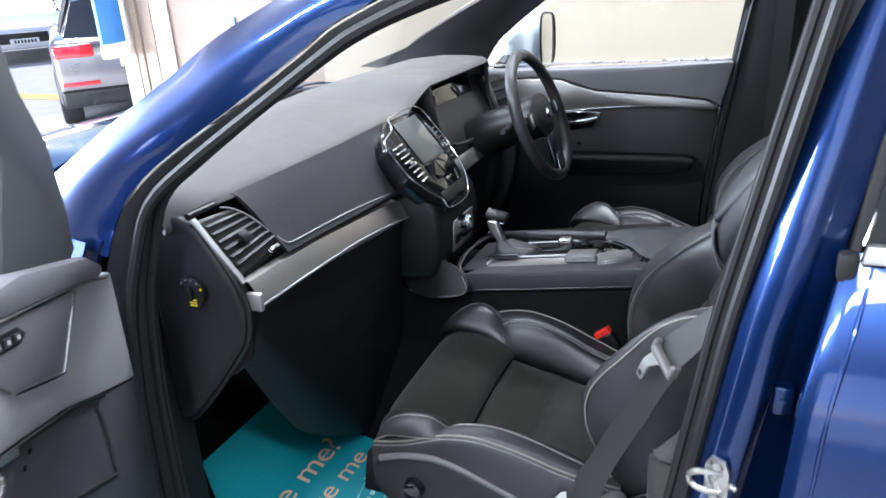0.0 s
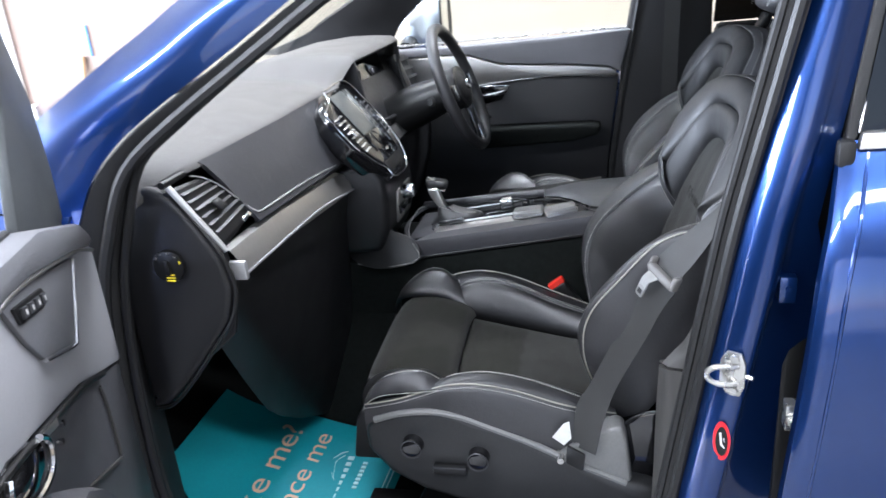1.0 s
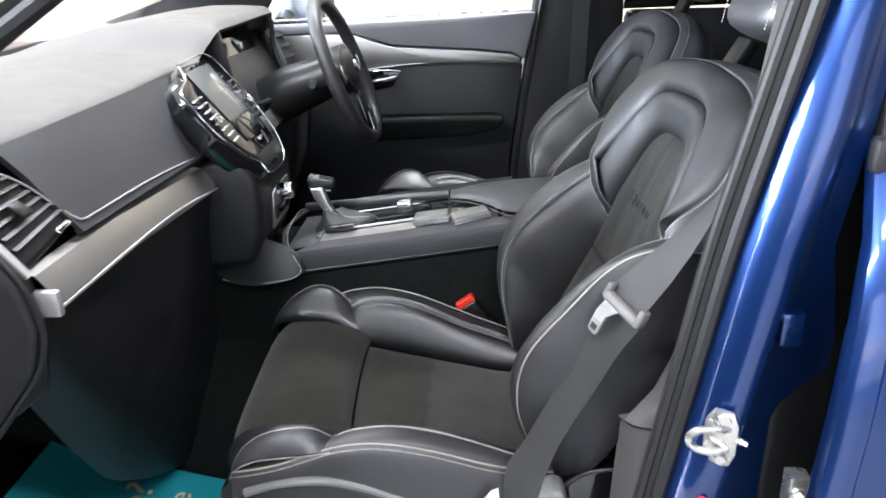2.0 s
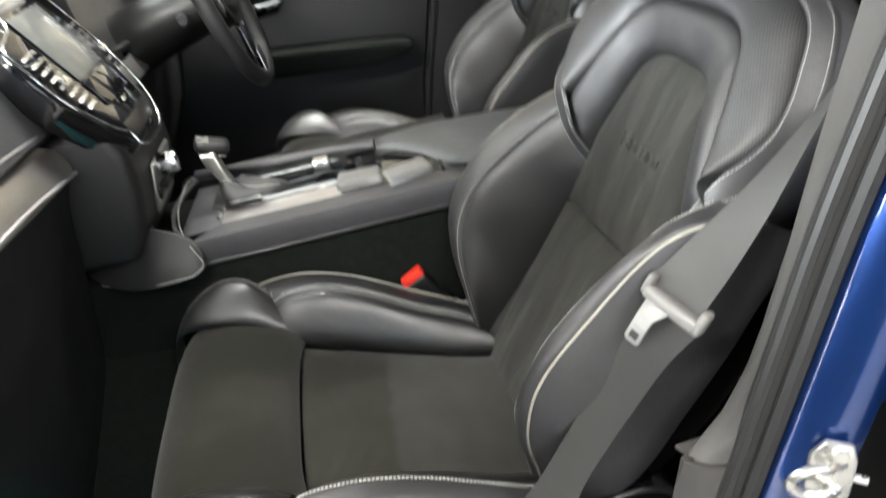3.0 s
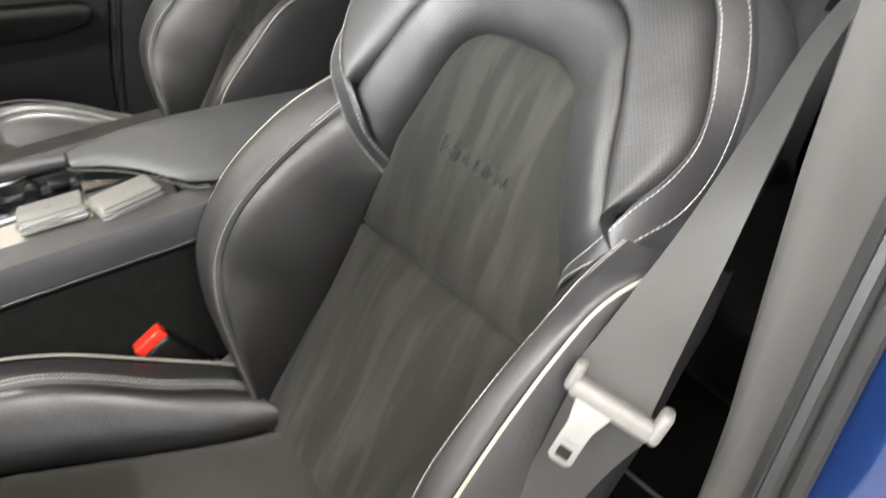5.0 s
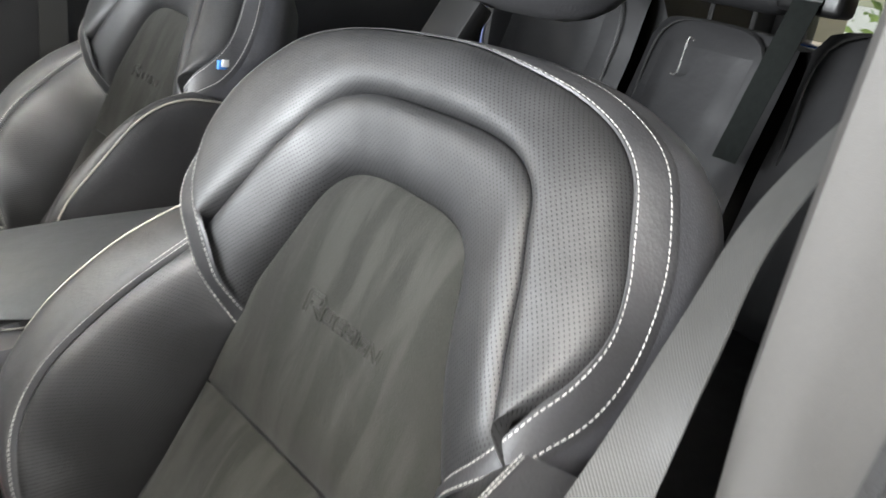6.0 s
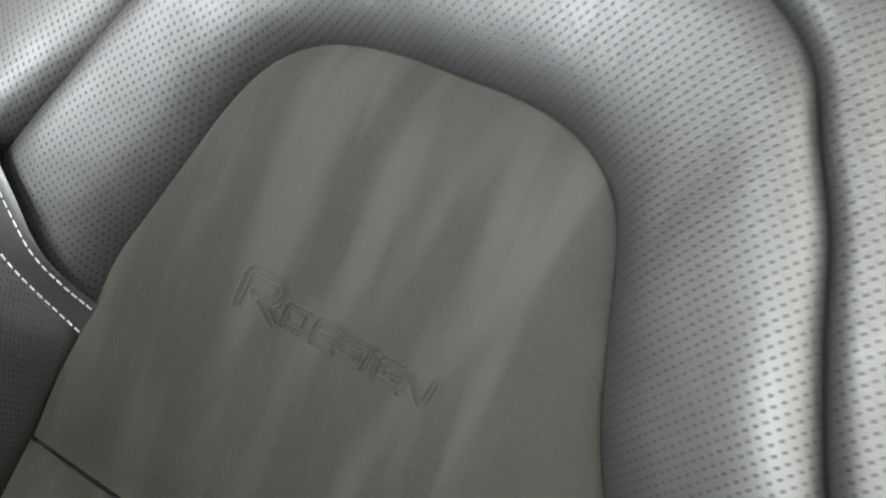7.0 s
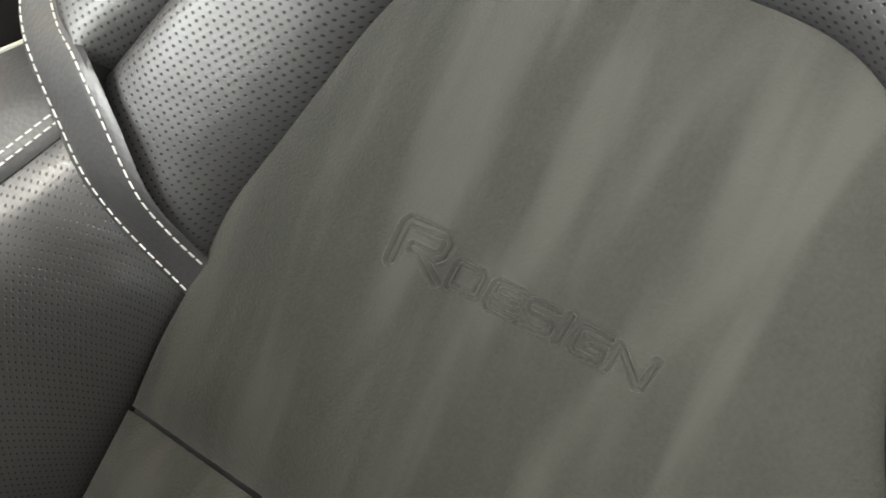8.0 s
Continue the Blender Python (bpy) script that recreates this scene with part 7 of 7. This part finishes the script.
MAT_A, MAT_B = (0.0, 1.0), (-1.0, 0.0)
rows = [[(x, y, mat_z(x) + 0.002 * math.sin(9 * y + 7 * x)) for y in np.linspace(-0.70 + max(0.0, -1.0 - x) * 0.65, -0.292 - 0.066 * min(1.0, max(0.0, (-0.9 - x) / 0.19)), 16)] for x in np.linspace(-0.642, -1.09, 26)]
part("sheet", thick(grid(rows), 0.001), M_TEAL, fm, "teal paper sheet")


def on_mat(bm, x0, y0, lift=0.0022):
    """Lay flat print (x along, y up the letters) on the mat, read from the door side."""
    for v in bm.verts:
        a, b, c = v.co
        x, y = x0 + b * MAT_B[0] + a * MAT_A[0], y0 + b * MAT_B[1] + a * MAT_A[1]
        v.co = Vector((x, y, mat_z(x) + lift + 0.002 * math.sin(9 * y + 7 * x) + 0.3 * c))
    return bm


def print_line(text, size, baseline, right, width, material):
    """One part for each printed letter, right-justified on the mat."""
    spans, pen = [], 0.0
    for c in text:
        if c == " ":
            pen += size * 0.28
            continue
        bm = lettering(c, size, 0.0)
        x0, x1 = min(v.co.x for v in bm.verts), max(v.co.x for v in bm.verts)
        for v in bm.verts:
            v.co.x += pen - x0
        pen += x1 - x0 + size * 0.075
        spans.append(bm)
    k = width / (pen - size * 0.075)
    for bm in spans:
        for v in bm.verts:
            v.co.x = v.co.x * k - width
        part("printed_letter", on_mat(bm, baseline, right), material, fm, "peach printed letter")


print_line("Like me?", 0.070, -0.906, -0.356, 0.375, M_PEACH)
print_line("Finance me", 0.060, -0.836, -0.352, 0.405, M_PEACH)
# pale mark of the lender: plain shapes only
for k, (x0, y0, w, h) in enumerate(((-0.765, -0.60, 0.20, 0.018), (-0.728, -0.52, 0.10, 0.010))):
    bm = bmesh.new()
    n = 9 if k == 0 else 7
    for q in range(n):
        yy = y0 + w * q / n
        box((x0 - h, yy, mat_z(x0) + 0.0005), (x0, yy + w / n * 0.6, mat_z(x0) + 0.0032), 0, None, 2, bm)
    part("printed_bar", bm, M_PALEPRINT, fm)
part("printed_arc", tube([(-0.785, -0.50, 0.4118), (-0.812, -0.45, 0.4155), (-0.800, -0.41, 0.4145), (-0.785, -0.395, 0.412)], 0.0016, 20, 5), M_PALEPRINT, fm)
part("printed_arc", tube([(-0.790, -0.49, 0.4125), (-0.800, -0.44, 0.4140), (-0.788, -0.41, 0.4120)], 0.0012, 16, 5), M_PALEPRINT, fm)
part("small_print", tube([(-0.672, -0.64, 0.4085), (-0.668, -0.42, 0.4085)], 0.0014, 4, 5), M_PALEPRINT, fm)
part("small_print", tube([(-0.662, -0.60, 0.4085), (-0.658, -0.43, 0.4085)], 0.0012, 4, 5), M_PALEPRINT, fm)


# ---- open front door ----
DA = radians(64)
DD = Vector((math.cos(DA), -math.sin(DA), 0))
DN = Vector((math.sin(DA), math.cos(DA), 0))
DH = Vector((-0.93, -0.90, 0))


def dp(s, z, o=0.0):
    """A place on the open door: along from the hinge, height, out of the inner face."""
    return DH + DD * s + Vector((0, 0, z)) + DN * o


door = thing("front_passenger_door", dp(0.5, 0.8), "open front passenger door with grey inner panel", "car door")


def dprism(profile, o0, o1, bevel=0.01, seg=2):
    return slab([dp(s, z, o0) for s, z in profile], DN * (o1 - o0), bevel)


part("outer_skin", dprism([(0.0, 0.35), (0.0, 1.17), (1.10, 1.23), (1.12, 0.35)], -0.14, -0.10, 0.02), M_BLUE, door, "blue outer skin")
part("door_shell", dprism([(0.01, 0.40), (0.01, 1.15), (1.08, 1.20), (1.10, 0.40)], -0.10, -0.03, 0.01), M_BLUE, door)
# upper pad, inlay with the switch, lower panel
part("upper_pad", dprism([(0.075, 1.172), (0.12, 1.203), (0.295, 1.251), (0.60, 1.275), (1.08, 1.28), (1.08, 1.19), (0.62, 1.205), (0.521, 1.218), (0.494, 1.227), (0.449, 1.230), (0.361, 1.220), (0.159, 1.178), (0.09, 1.158)], -0.03, 0.028, 0.010, 3), M_DOORSOFT, door, "grey soft door top")
inl = part("door_inlay", dprism([(0.02, 1.14), (0.159, 1.176), (0.361, 1.217), (0.449, 1.227), (0.494, 1.224), (0.62, 1.20), (1.08, 1.185), (1.08, 1.12), (0.577, 1.113), (0.442, 1.084), (0.252, 1.036), (0.147, 0.996), (0.02, 0.95)], -0.02, 0.010, 0.006), M_DOORSOFT2, door, "pale grey door inlay")
part("inlay_shadow", tube([dp(0.06, 1.145, 0.018), dp(0.159, 1.177, 0.020), dp(0.361, 1.218, 0.022), dp(0.449, 1.228, 0.022), dp(0.494, 1.225, 0.022), dp(0.521, 1.217, 0.022), dp(0.62, 1.20, 0.02)], 0.0028, 40, 8), M_ALU, door, "thin satin line")
lp_ = [(0.163, 1.171), (0.361, 1.214), (0.440, 1.222), (0.399, 1.164), (0.363, 1.128), (0.253, 1.092), (0.240, 1.093)]
pan = part("lock_panel", dprism(lp_, 0.009, 0.016, 0.003), M_DOORSOFT, door, "grey switch panel")
part("panel_trim", tube([dp(0.163, 1.170, 0.017), dp(0.200, 1.133, 0.017), dp(0.240, 1.092, 0.017), dp(0.254, 1.090, 0.017), dp(0.310, 1.108, 0.017), dp(0.363, 1.126, 0.017)], 0.0022, 30, 6), M_CHROME, pan, "thin chrome edge")
lk = part("lock_switch", slab([dp(0.419, 1.211, 0.015), dp(0.322, 1.194, 0.015), dp(0.309, 1.179, 0.015), dp(0.326, 1.173, 0.015), dp(0.409, 1.189, 0.015)], DN * 0.005, 0.002), M_BLACKPLASTIC, door, "black memory and lock buttons")
for k in range(4):
    part("lock_key", slab([dp(0.326 + 0.022 * k, 1.190 + 0.0042 * k, 0.020), dp(0.341 + 0.022 * k, 1.193 + 0.0042 * k, 0.020), dp(0.341 + 0.022 * k, 1.181 + 0.0042 * k, 0.020), dp(0.326 + 0.022 * k, 1.178 + 0.0042 * k, 0.020)], DN * 0.004, 0.001), M_DASHPANEL, lk)
    part("key_mark", slab([dp(0.332 + 0.022 * k, 1.1885 + 0.0042 * k, 0.0242), dp(0.336 + 0.022 * k, 1.1893 + 0.0042 * k, 0.0242), dp(0.336 + 0.022 * k, 1.184 + 0.0042 * k, 0.0242), dp(0.332 + 0.022 * k, 1.183 + 0.0042 * k, 0.0242)], DN * 0.0005, 0), M_LABEL, lk)
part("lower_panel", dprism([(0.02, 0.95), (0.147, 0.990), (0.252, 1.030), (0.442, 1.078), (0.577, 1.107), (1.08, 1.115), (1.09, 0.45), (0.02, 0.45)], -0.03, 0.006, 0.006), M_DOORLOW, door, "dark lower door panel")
part("armrest", dprism([(0.34, 0.915), (0.42, 1.00), (0.47, 1.035), (0.56, 1.055), (1.0, 1.06), (1.0, 0.95), (0.55, 0.93), (0.40, 0.87)], 0.0, 0.06, 0.02, 3), M_DOORLOW, door, "dark grey armrest")
part("panel_fold", tube([dp(0.147, 0.994, 0.012), dp(0.252, 1.034, 0.014), dp(0.442, 1.082, 0.014), dp(0.577, 1.111, 0.014), dp(0.7, 1.118, 0.014)], 0.004, 20, 8), M_BLACKPLASTIC, door)
RING = [(0.520, 1.108), (0.545, 1.104), (0.553, 1.090), (0.544, 1.069), (0.517, 1.055), (0.473, 1.045), (0.442, 1.048), (0.431, 1.064), (0.436, 1.076), (0.451, 1.087), (0.485, 1.098)]
hb = part("handle_bowl", dprism(RING, 0.006, 0.0125, 0.002), M_PIANO, door, "gloss black handle recess")
part("handle_loop", tube([dp(s, z, 0.018) for s, z in RING[1:10]], 0.0042, 40, 8), M_CHROME, hb, "chrome door handle")
part("bright_pull", slab([dp(0.447, 1.086, 0.012), dp(0.385, 1.071, 0.012), dp(0.386, 1.060, 0.012), dp(0.434, 1.074, 0.012)], DN * 0.006, 0.002), M_ALU, hb)
for k in range(2):
    part("bright_button", cyl(dp(0.362 + 0.019 * k, 1.049 - 0.011 * k, 0.012), DN, 0.004, 0.006, 12), M_CHROME, hb)
part("lower_seam", tube([dp(0.32, 0.933, 0.008), dp(0.24, 0.90, 0.009), dp(0.158, 0.864, 0.009)], 0.0025, 14, 6), M_GREYTRIM, door)
part("front_seam", tube([dp(0.165, 0.985, 0.008), dp(0.158, 0.95, 0.009), dp(0.156, 0.862, 0.009)], 0.0022, 14, 6), M_GREYTRIM, door)
# window frame and mirror sail
part("mirror_sail", dprism([(0.13, 1.200), (0.107, 1.211), (0.103, 1.278), (0.112, 1.368), (0.150, 1.441), (0.174, 1.536), (0.20, 1.60), (0.29, 1.60), (0.271, 1.528), (0.251, 1.461), (0.229, 1.378), (0.255, 1.335), (0.275, 1.300), (0.297, 1.250)], -0.008, 0.006, 0.005, 3), M_SAIL, door, "grey mirror corner cover")
part("front_frame", dprism([(0.19, 1.585), (0.285, 1.585), (0.45, 1.62), (1.02, 1.64), (1.06, 1.24), (1.12, 1.24), (1.08, 1.68), (0.42, 1.665), (0.20, 1.60)], -0.04, 0.0, 0.006), M_RUBBER, door, "black window frame")
gl_ = part("door_glass", dprism([(0.30, 1.250), (1.07, 1.27), (1.03, 1.645), (0.45, 1.625), (0.285, 1.58), (0.252, 1.461), (0.231, 1.38), (0.276, 1.302)], -0.022, -0.018, 0), M_CLEARGLASS, door, "clear door window")
gl_.visible_shadow = False
part("glass_seal", tube([dp(0.300, 1.250, -0.008), dp(0.60, 1.276, -0.008), dp(1.06, 1.282, -0.008)], 0.007, 14, 8), M_RUBBER, door)
lm = thing("passenger_mirror", dp(0.22, 1.2, -0.2), "blue door mirror on the open passenger door", "door mirror")
rows = []
for i in range(11):
    a = -math.pi / 2 + math.pi * i / 10
    rows.append([dp(0.23 + 0.05 * math.cos(a) * math.copysign(abs(math.cos(b)) ** 0.7, math.cos(b)), 1.27 + 0.085 * abs(math.cos(a)) ** 0.6 * math.copysign(abs(math.sin(b)) ** 0.7, math.sin(b)), -0.24 + 0.11 * math.sin(a)) for b in np.linspace(0, 2 * math.pi, 25)[:-1]])
part("shell", grid(rows, closed=True), M_BLUE, lm)
part("mirror_glass", slab([dp(0.285, 1.20, -0.33), dp(0.285, 1.20, -0.17), dp(0.285, 1.335, -0.17), dp(0.285, 1.335, -0.33)], DD * 0.003, 0.001), M_MIRROR, lm)
part("foot", tube([dp(0.22, 1.19, -0.09), dp(0.22, 1.21, -0.16), dp(0.225, 1.23, -0.2)], 0.025, 6, 10), M_BLACKPLASTIC, lm)
part("door_hinge", tube([dp(-0.02, 0.95, -0.05), dp(0.03, 0.95, -0.06)], 0.02, 4, 8), M_BLUE, door)


# ---- second row ----
def second_row_seat(y0, y1, top, label, stitched=True):
    t = thing("second_row_seat", (1.0, (y0 + y1) / 2, 0.45), label, "car seat", "second row seats")
    yc, hw = (y0 + y1) / 2, (y1 - y0) / 2
    rows = []
    for k, (x, z) in enumerate(((0.98, 0.66), (0.965, 0.72), (0.99, 0.85), (1.03, 1.0), (1.07, 1.12), (1.09, top - 0.03), (1.11, top), (1.15, top), (1.17, top - 0.04), (1.16, 1.0), (1.12, 0.66))):
        rows.append([(x + 0.03 * abs(v) ** 4, yc + hw * v * (0.96 if z > top - 0.02 else 1), z - 0.02 * abs(v) ** 6) for v in np.linspace(-1, 1, 15)])
    # all leather of this row carries the rear cabin's shade in its colour
    part("backrest", grid(rows), M_DIMMEDLEATHER, t, "black leather backrest")
    part("back_insert", grid([[(x - 0.006 + 0.012 * abs(v) ** 6, yc + hw * 0.62 * v, z) for v in np.linspace(-1, 1, 11)] for x, z in ((0.968, 0.74), (0.992, 0.86), (1.031, 1.0), (1.068, 1.12), (1.083, top - 0.05))]), M_DIMMEDLEATHER, t)
    part("cushion", box((0.45, y0, 0.52), (1.02, y1, 0.70), 0.05, None, 4), M_DIMMEDLEATHER, t, "black leather cushion")
    hr = part("head_restraint", box((1.09, yc - min(0.13, hw * 0.8), top + 0.035), (1.18, yc + min(0.13, hw * 0.8), top + 0.17), 0.04, None, 4), M_DIMMEDLEATHER, t, "black head restraint")
    for dy in (-0.05, 0.05):
        part("headrest_post", tube([(1.14, yc + dy, top - 0.02), (1.14, yc + dy, top + 0.06)], 0.006, 3, 8), M_BLACKPLASTIC, hr)
    part("edge_seam", tube([(0.985, y0 + 0.03, 0.74), (1.05, y0 + 0.035, 1.0), (1.09, y0 + 0.05, top - 0.03), (1.112, yc, top + 0.001), (1.09, y1 - 0.05, top - 0.03), (1.05, y1 - 0.035, 1.0)], 0.003, 40, 5), M_BLACKPLASTIC, t)
    return t


second_row_seat(-0.66, -0.10, 1.255, "black leather second row seat behind the passenger")
mid_seat = second_row_seat(-0.07, 0.27, 1.215, "narrow black leather middle seat with a wire hook")
part("wire_hook", tube([(1.045, 0.107, 1.18), (1.035, 0.112, 1.183), (1.034, 0.118, 1.12), (1.036, 0.128, 1.108), (1.036, 0.136, 1.108)], 0.0016, 16, 5), M_STEEL, mid_seat, "thin bright wire hook")
second_row_seat(0.30, 0.74, 1.255, "black leather second row seat behind the driver")
rb = thing("rear_belt", (1.02, -0.12, 1.2), "black rear belt with a bright guide", "seat belt")
part("guide", box((1.00, -0.185, 1.268), (1.06, -0.065, 1.312), 0.012, None, 3), M_BLACKPLASTIC, rb)
part("guide_bar", tube([(0.995, -0.09, 1.306), (0.992, -0.12, 1.312), (0.995, -0.16, 1.306)], 0.005, 8, 6), M_BRASS, rb, "bright guide bar")
part("guide_rivet", cyl((0.996, -0.150, 1.292), (-1, 0, 0), 0.006, 0.006, 10), M_BLACKPLASTIC, rb)
# webbing in carpet black, darker than M_BELT, for the dim rear cabin
part("webbing", slab([(0.99, -0.155, 1.29), (0.99, -0.105, 1.29), (0.955, -0.06, 1.0), (0.955, -0.11, 1.0)], (0.0015, 0, 0), 0), M_CARPET, rb)
part("cargo_floor", box((1.2, -0.72, 0.66), (2.28, 0.72, 0.70), 0.01), M_CARPET, body)


# ---- parked cars outside ----
def parked_car(at, heading, paint, label, rear_view):
    """A plain five-door car, nose along its own -x, set down at a place and heading in degrees."""
    t = thing("parked_car", (0, 0, 0), label, "car")
    side = [(-2.15, 0.30), (-2.20, 0.55), (-2.12, 0.72), (-1.30, 0.92), (-1.10, 0.95), (2.00, 0.98), (2.14, 0.90), (2.18, 0.60), (2.12, 0.28)]
    m = Matrix.Identity(4)
    part("lower_body", prism(side, "y", -0.92, 0.92, 0.09, 3), paint, t)
    rows = []
    for x, z, hw in ((-1.25, 0.93, 0.80), (-0.45, 1.38, 0.62), (-0.2, 1.45, 0.60), (0.8, 1.46, 0.60), (1.55, 1.36, 0.60), (2.02, 0.95, 0.78)):
        rows.append([(x, hw * v, z - 0.03 * abs(v) ** 4) for v in np.linspace(-1, 1, 9)])
    part("roof", thick(grid(rows[1:5]), 0.03), paint, t)
    part("windscreen", thick(grid(rows[:2]), 0.01), M_TINT2, t)
    part("rear_window", thick(grid(rows[4:]), 0.01), M_TINT2, t, "dark rear window")
    for sg in (1, -1):
        part("side_glass", slab([(-1.1, sg * 0.80, 0.94), (-0.4, sg * 0.62, 1.36), (1.5, sg * 0.60, 1.34), (1.95, sg * 0.78, 0.95)], (0, -sg * 0.02, 0), 0), M_TINT2, t)
        part("pillar", tube([(0.35, sg * 0.80, 0.95), (0.35, sg * 0.61, 1.42)], 0.03, 4, 8), paint, t)
        part("tail_lamp", box((1.98, min(sg * 0.50, sg * 0.90), 0.78), (2.165, max(sg * 0.50, sg * 0.90), 0.92), 0.03, None, 3), M_TAIL, t, "red tail lamp")
        part("head_lamp", box((-2.16, min(sg * 0.55, sg * 0.88), 0.62), (-1.98, max(sg * 0.55, sg * 0.88), 0.75), 0.03, None, 3), M_STEEL, t, "clear head lamp")
        for wx in (-1.35, 1.35):
            w = part("wheel", cyl((wx, sg * 0.83, 0.32), (0, 1, 0), 0.32, 0.22, 30, None, 0.03), M_RUBBER, t)
            part("rim", cyl((wx, sg * 0.935, 0.32), (0, 1, 0), 0.21, 0.02, 20, None, 0.004), M_ALU, w)
        for dy in (0.0, 0.13):
            part("exhaust_pipe", tube([(2.10, sg * (0.48 + dy), 0.36), (2.215, sg * (0.48 + dy), 0.36)], 0.052, 3, 18, False), M_CHROME, t, "chrome exhaust pipe")
        part("reflector", box((2.14, min(sg * 0.5, sg * 0.86), 0.50), (2.195, max(sg * 0.5, sg * 0.86), 0.54), 0.008), M_TAIL, t)
    part("rear_bumper", box((2.05, -0.90, 0.28), (2.20, 0.90, 0.46), 0.04, None, 3), M_BLACKPLASTIC, t, "black rear bumper")
    part("grille", box((-2.215, -0.45, 0.42), (-2.12, 0.45, 0.62), 0.02), M_BLACKPLASTIC, t)
    part("rear_plate", box((2.175, -0.26, 0.66), (2.19, 0.26, 0.77), 0.003), M_WHITE, t)
    part("front_plate", box((-2.235, -0.26, 0.40), (-2.215, 0.26, 0.51), 0.003), M_WHITE, t)
    for k in range(7):
        part("plate_bar", box((-2.239, -0.21 + 0.06 * k, 0.425), (-2.234, -0.175 + 0.06 * k, 0.485)), M_BLACKPLASTIC, t)
    t.matrix_basis = Matrix.Translation(at) @ Matrix.Rotation(radians(heading), 4, "Z")
    return t


parked_car((-7.98, 6.23, 0), -41, M_GREYCAR, "grey metallic hatchback parked outside, seen from behind", True)
parked_car((-15.6, 10.85, 0), 140, M_WHITECAR, "white car parked further off, nose towards the hall", False)
solo("yellow_line", box((-12.5, 6.0, -0.004), (-9.0, 6.4, 0.004)), M_YELLOWLINE, "worn yellow paint on the ground", "road marking", "structure")

# ---- greenery behind the rear opening ----
rng = random.Random(5)
bm = bmesh.new()
for k in range(2600):
    c = Vector((rng.uniform(9.2, 11.5), rng.uniform(0.5, 7.5), rng.uniform(0.3, 3.6)))
    if noise.noise(c * 0.9) < -0.08:
        continue
    s = rng.uniform(0.05, 0.13)
    d = Vector((rng.uniform(-1, 1), rng.uniform(-1, 1), rng.uniform(-0.5, 1))).normalized()
    e = d.orthogonal().normalized() * s * 0.5
    f = d * s
    vs = [bm.verts.new(c + p) for p in (-f, e * 0.9, f, -e * 0.9)]
    bm.faces.new(vs)
solo("hedge", bm, M_LEAF, "tall leafy green hedge outside the hall", "hedge", "stuff")
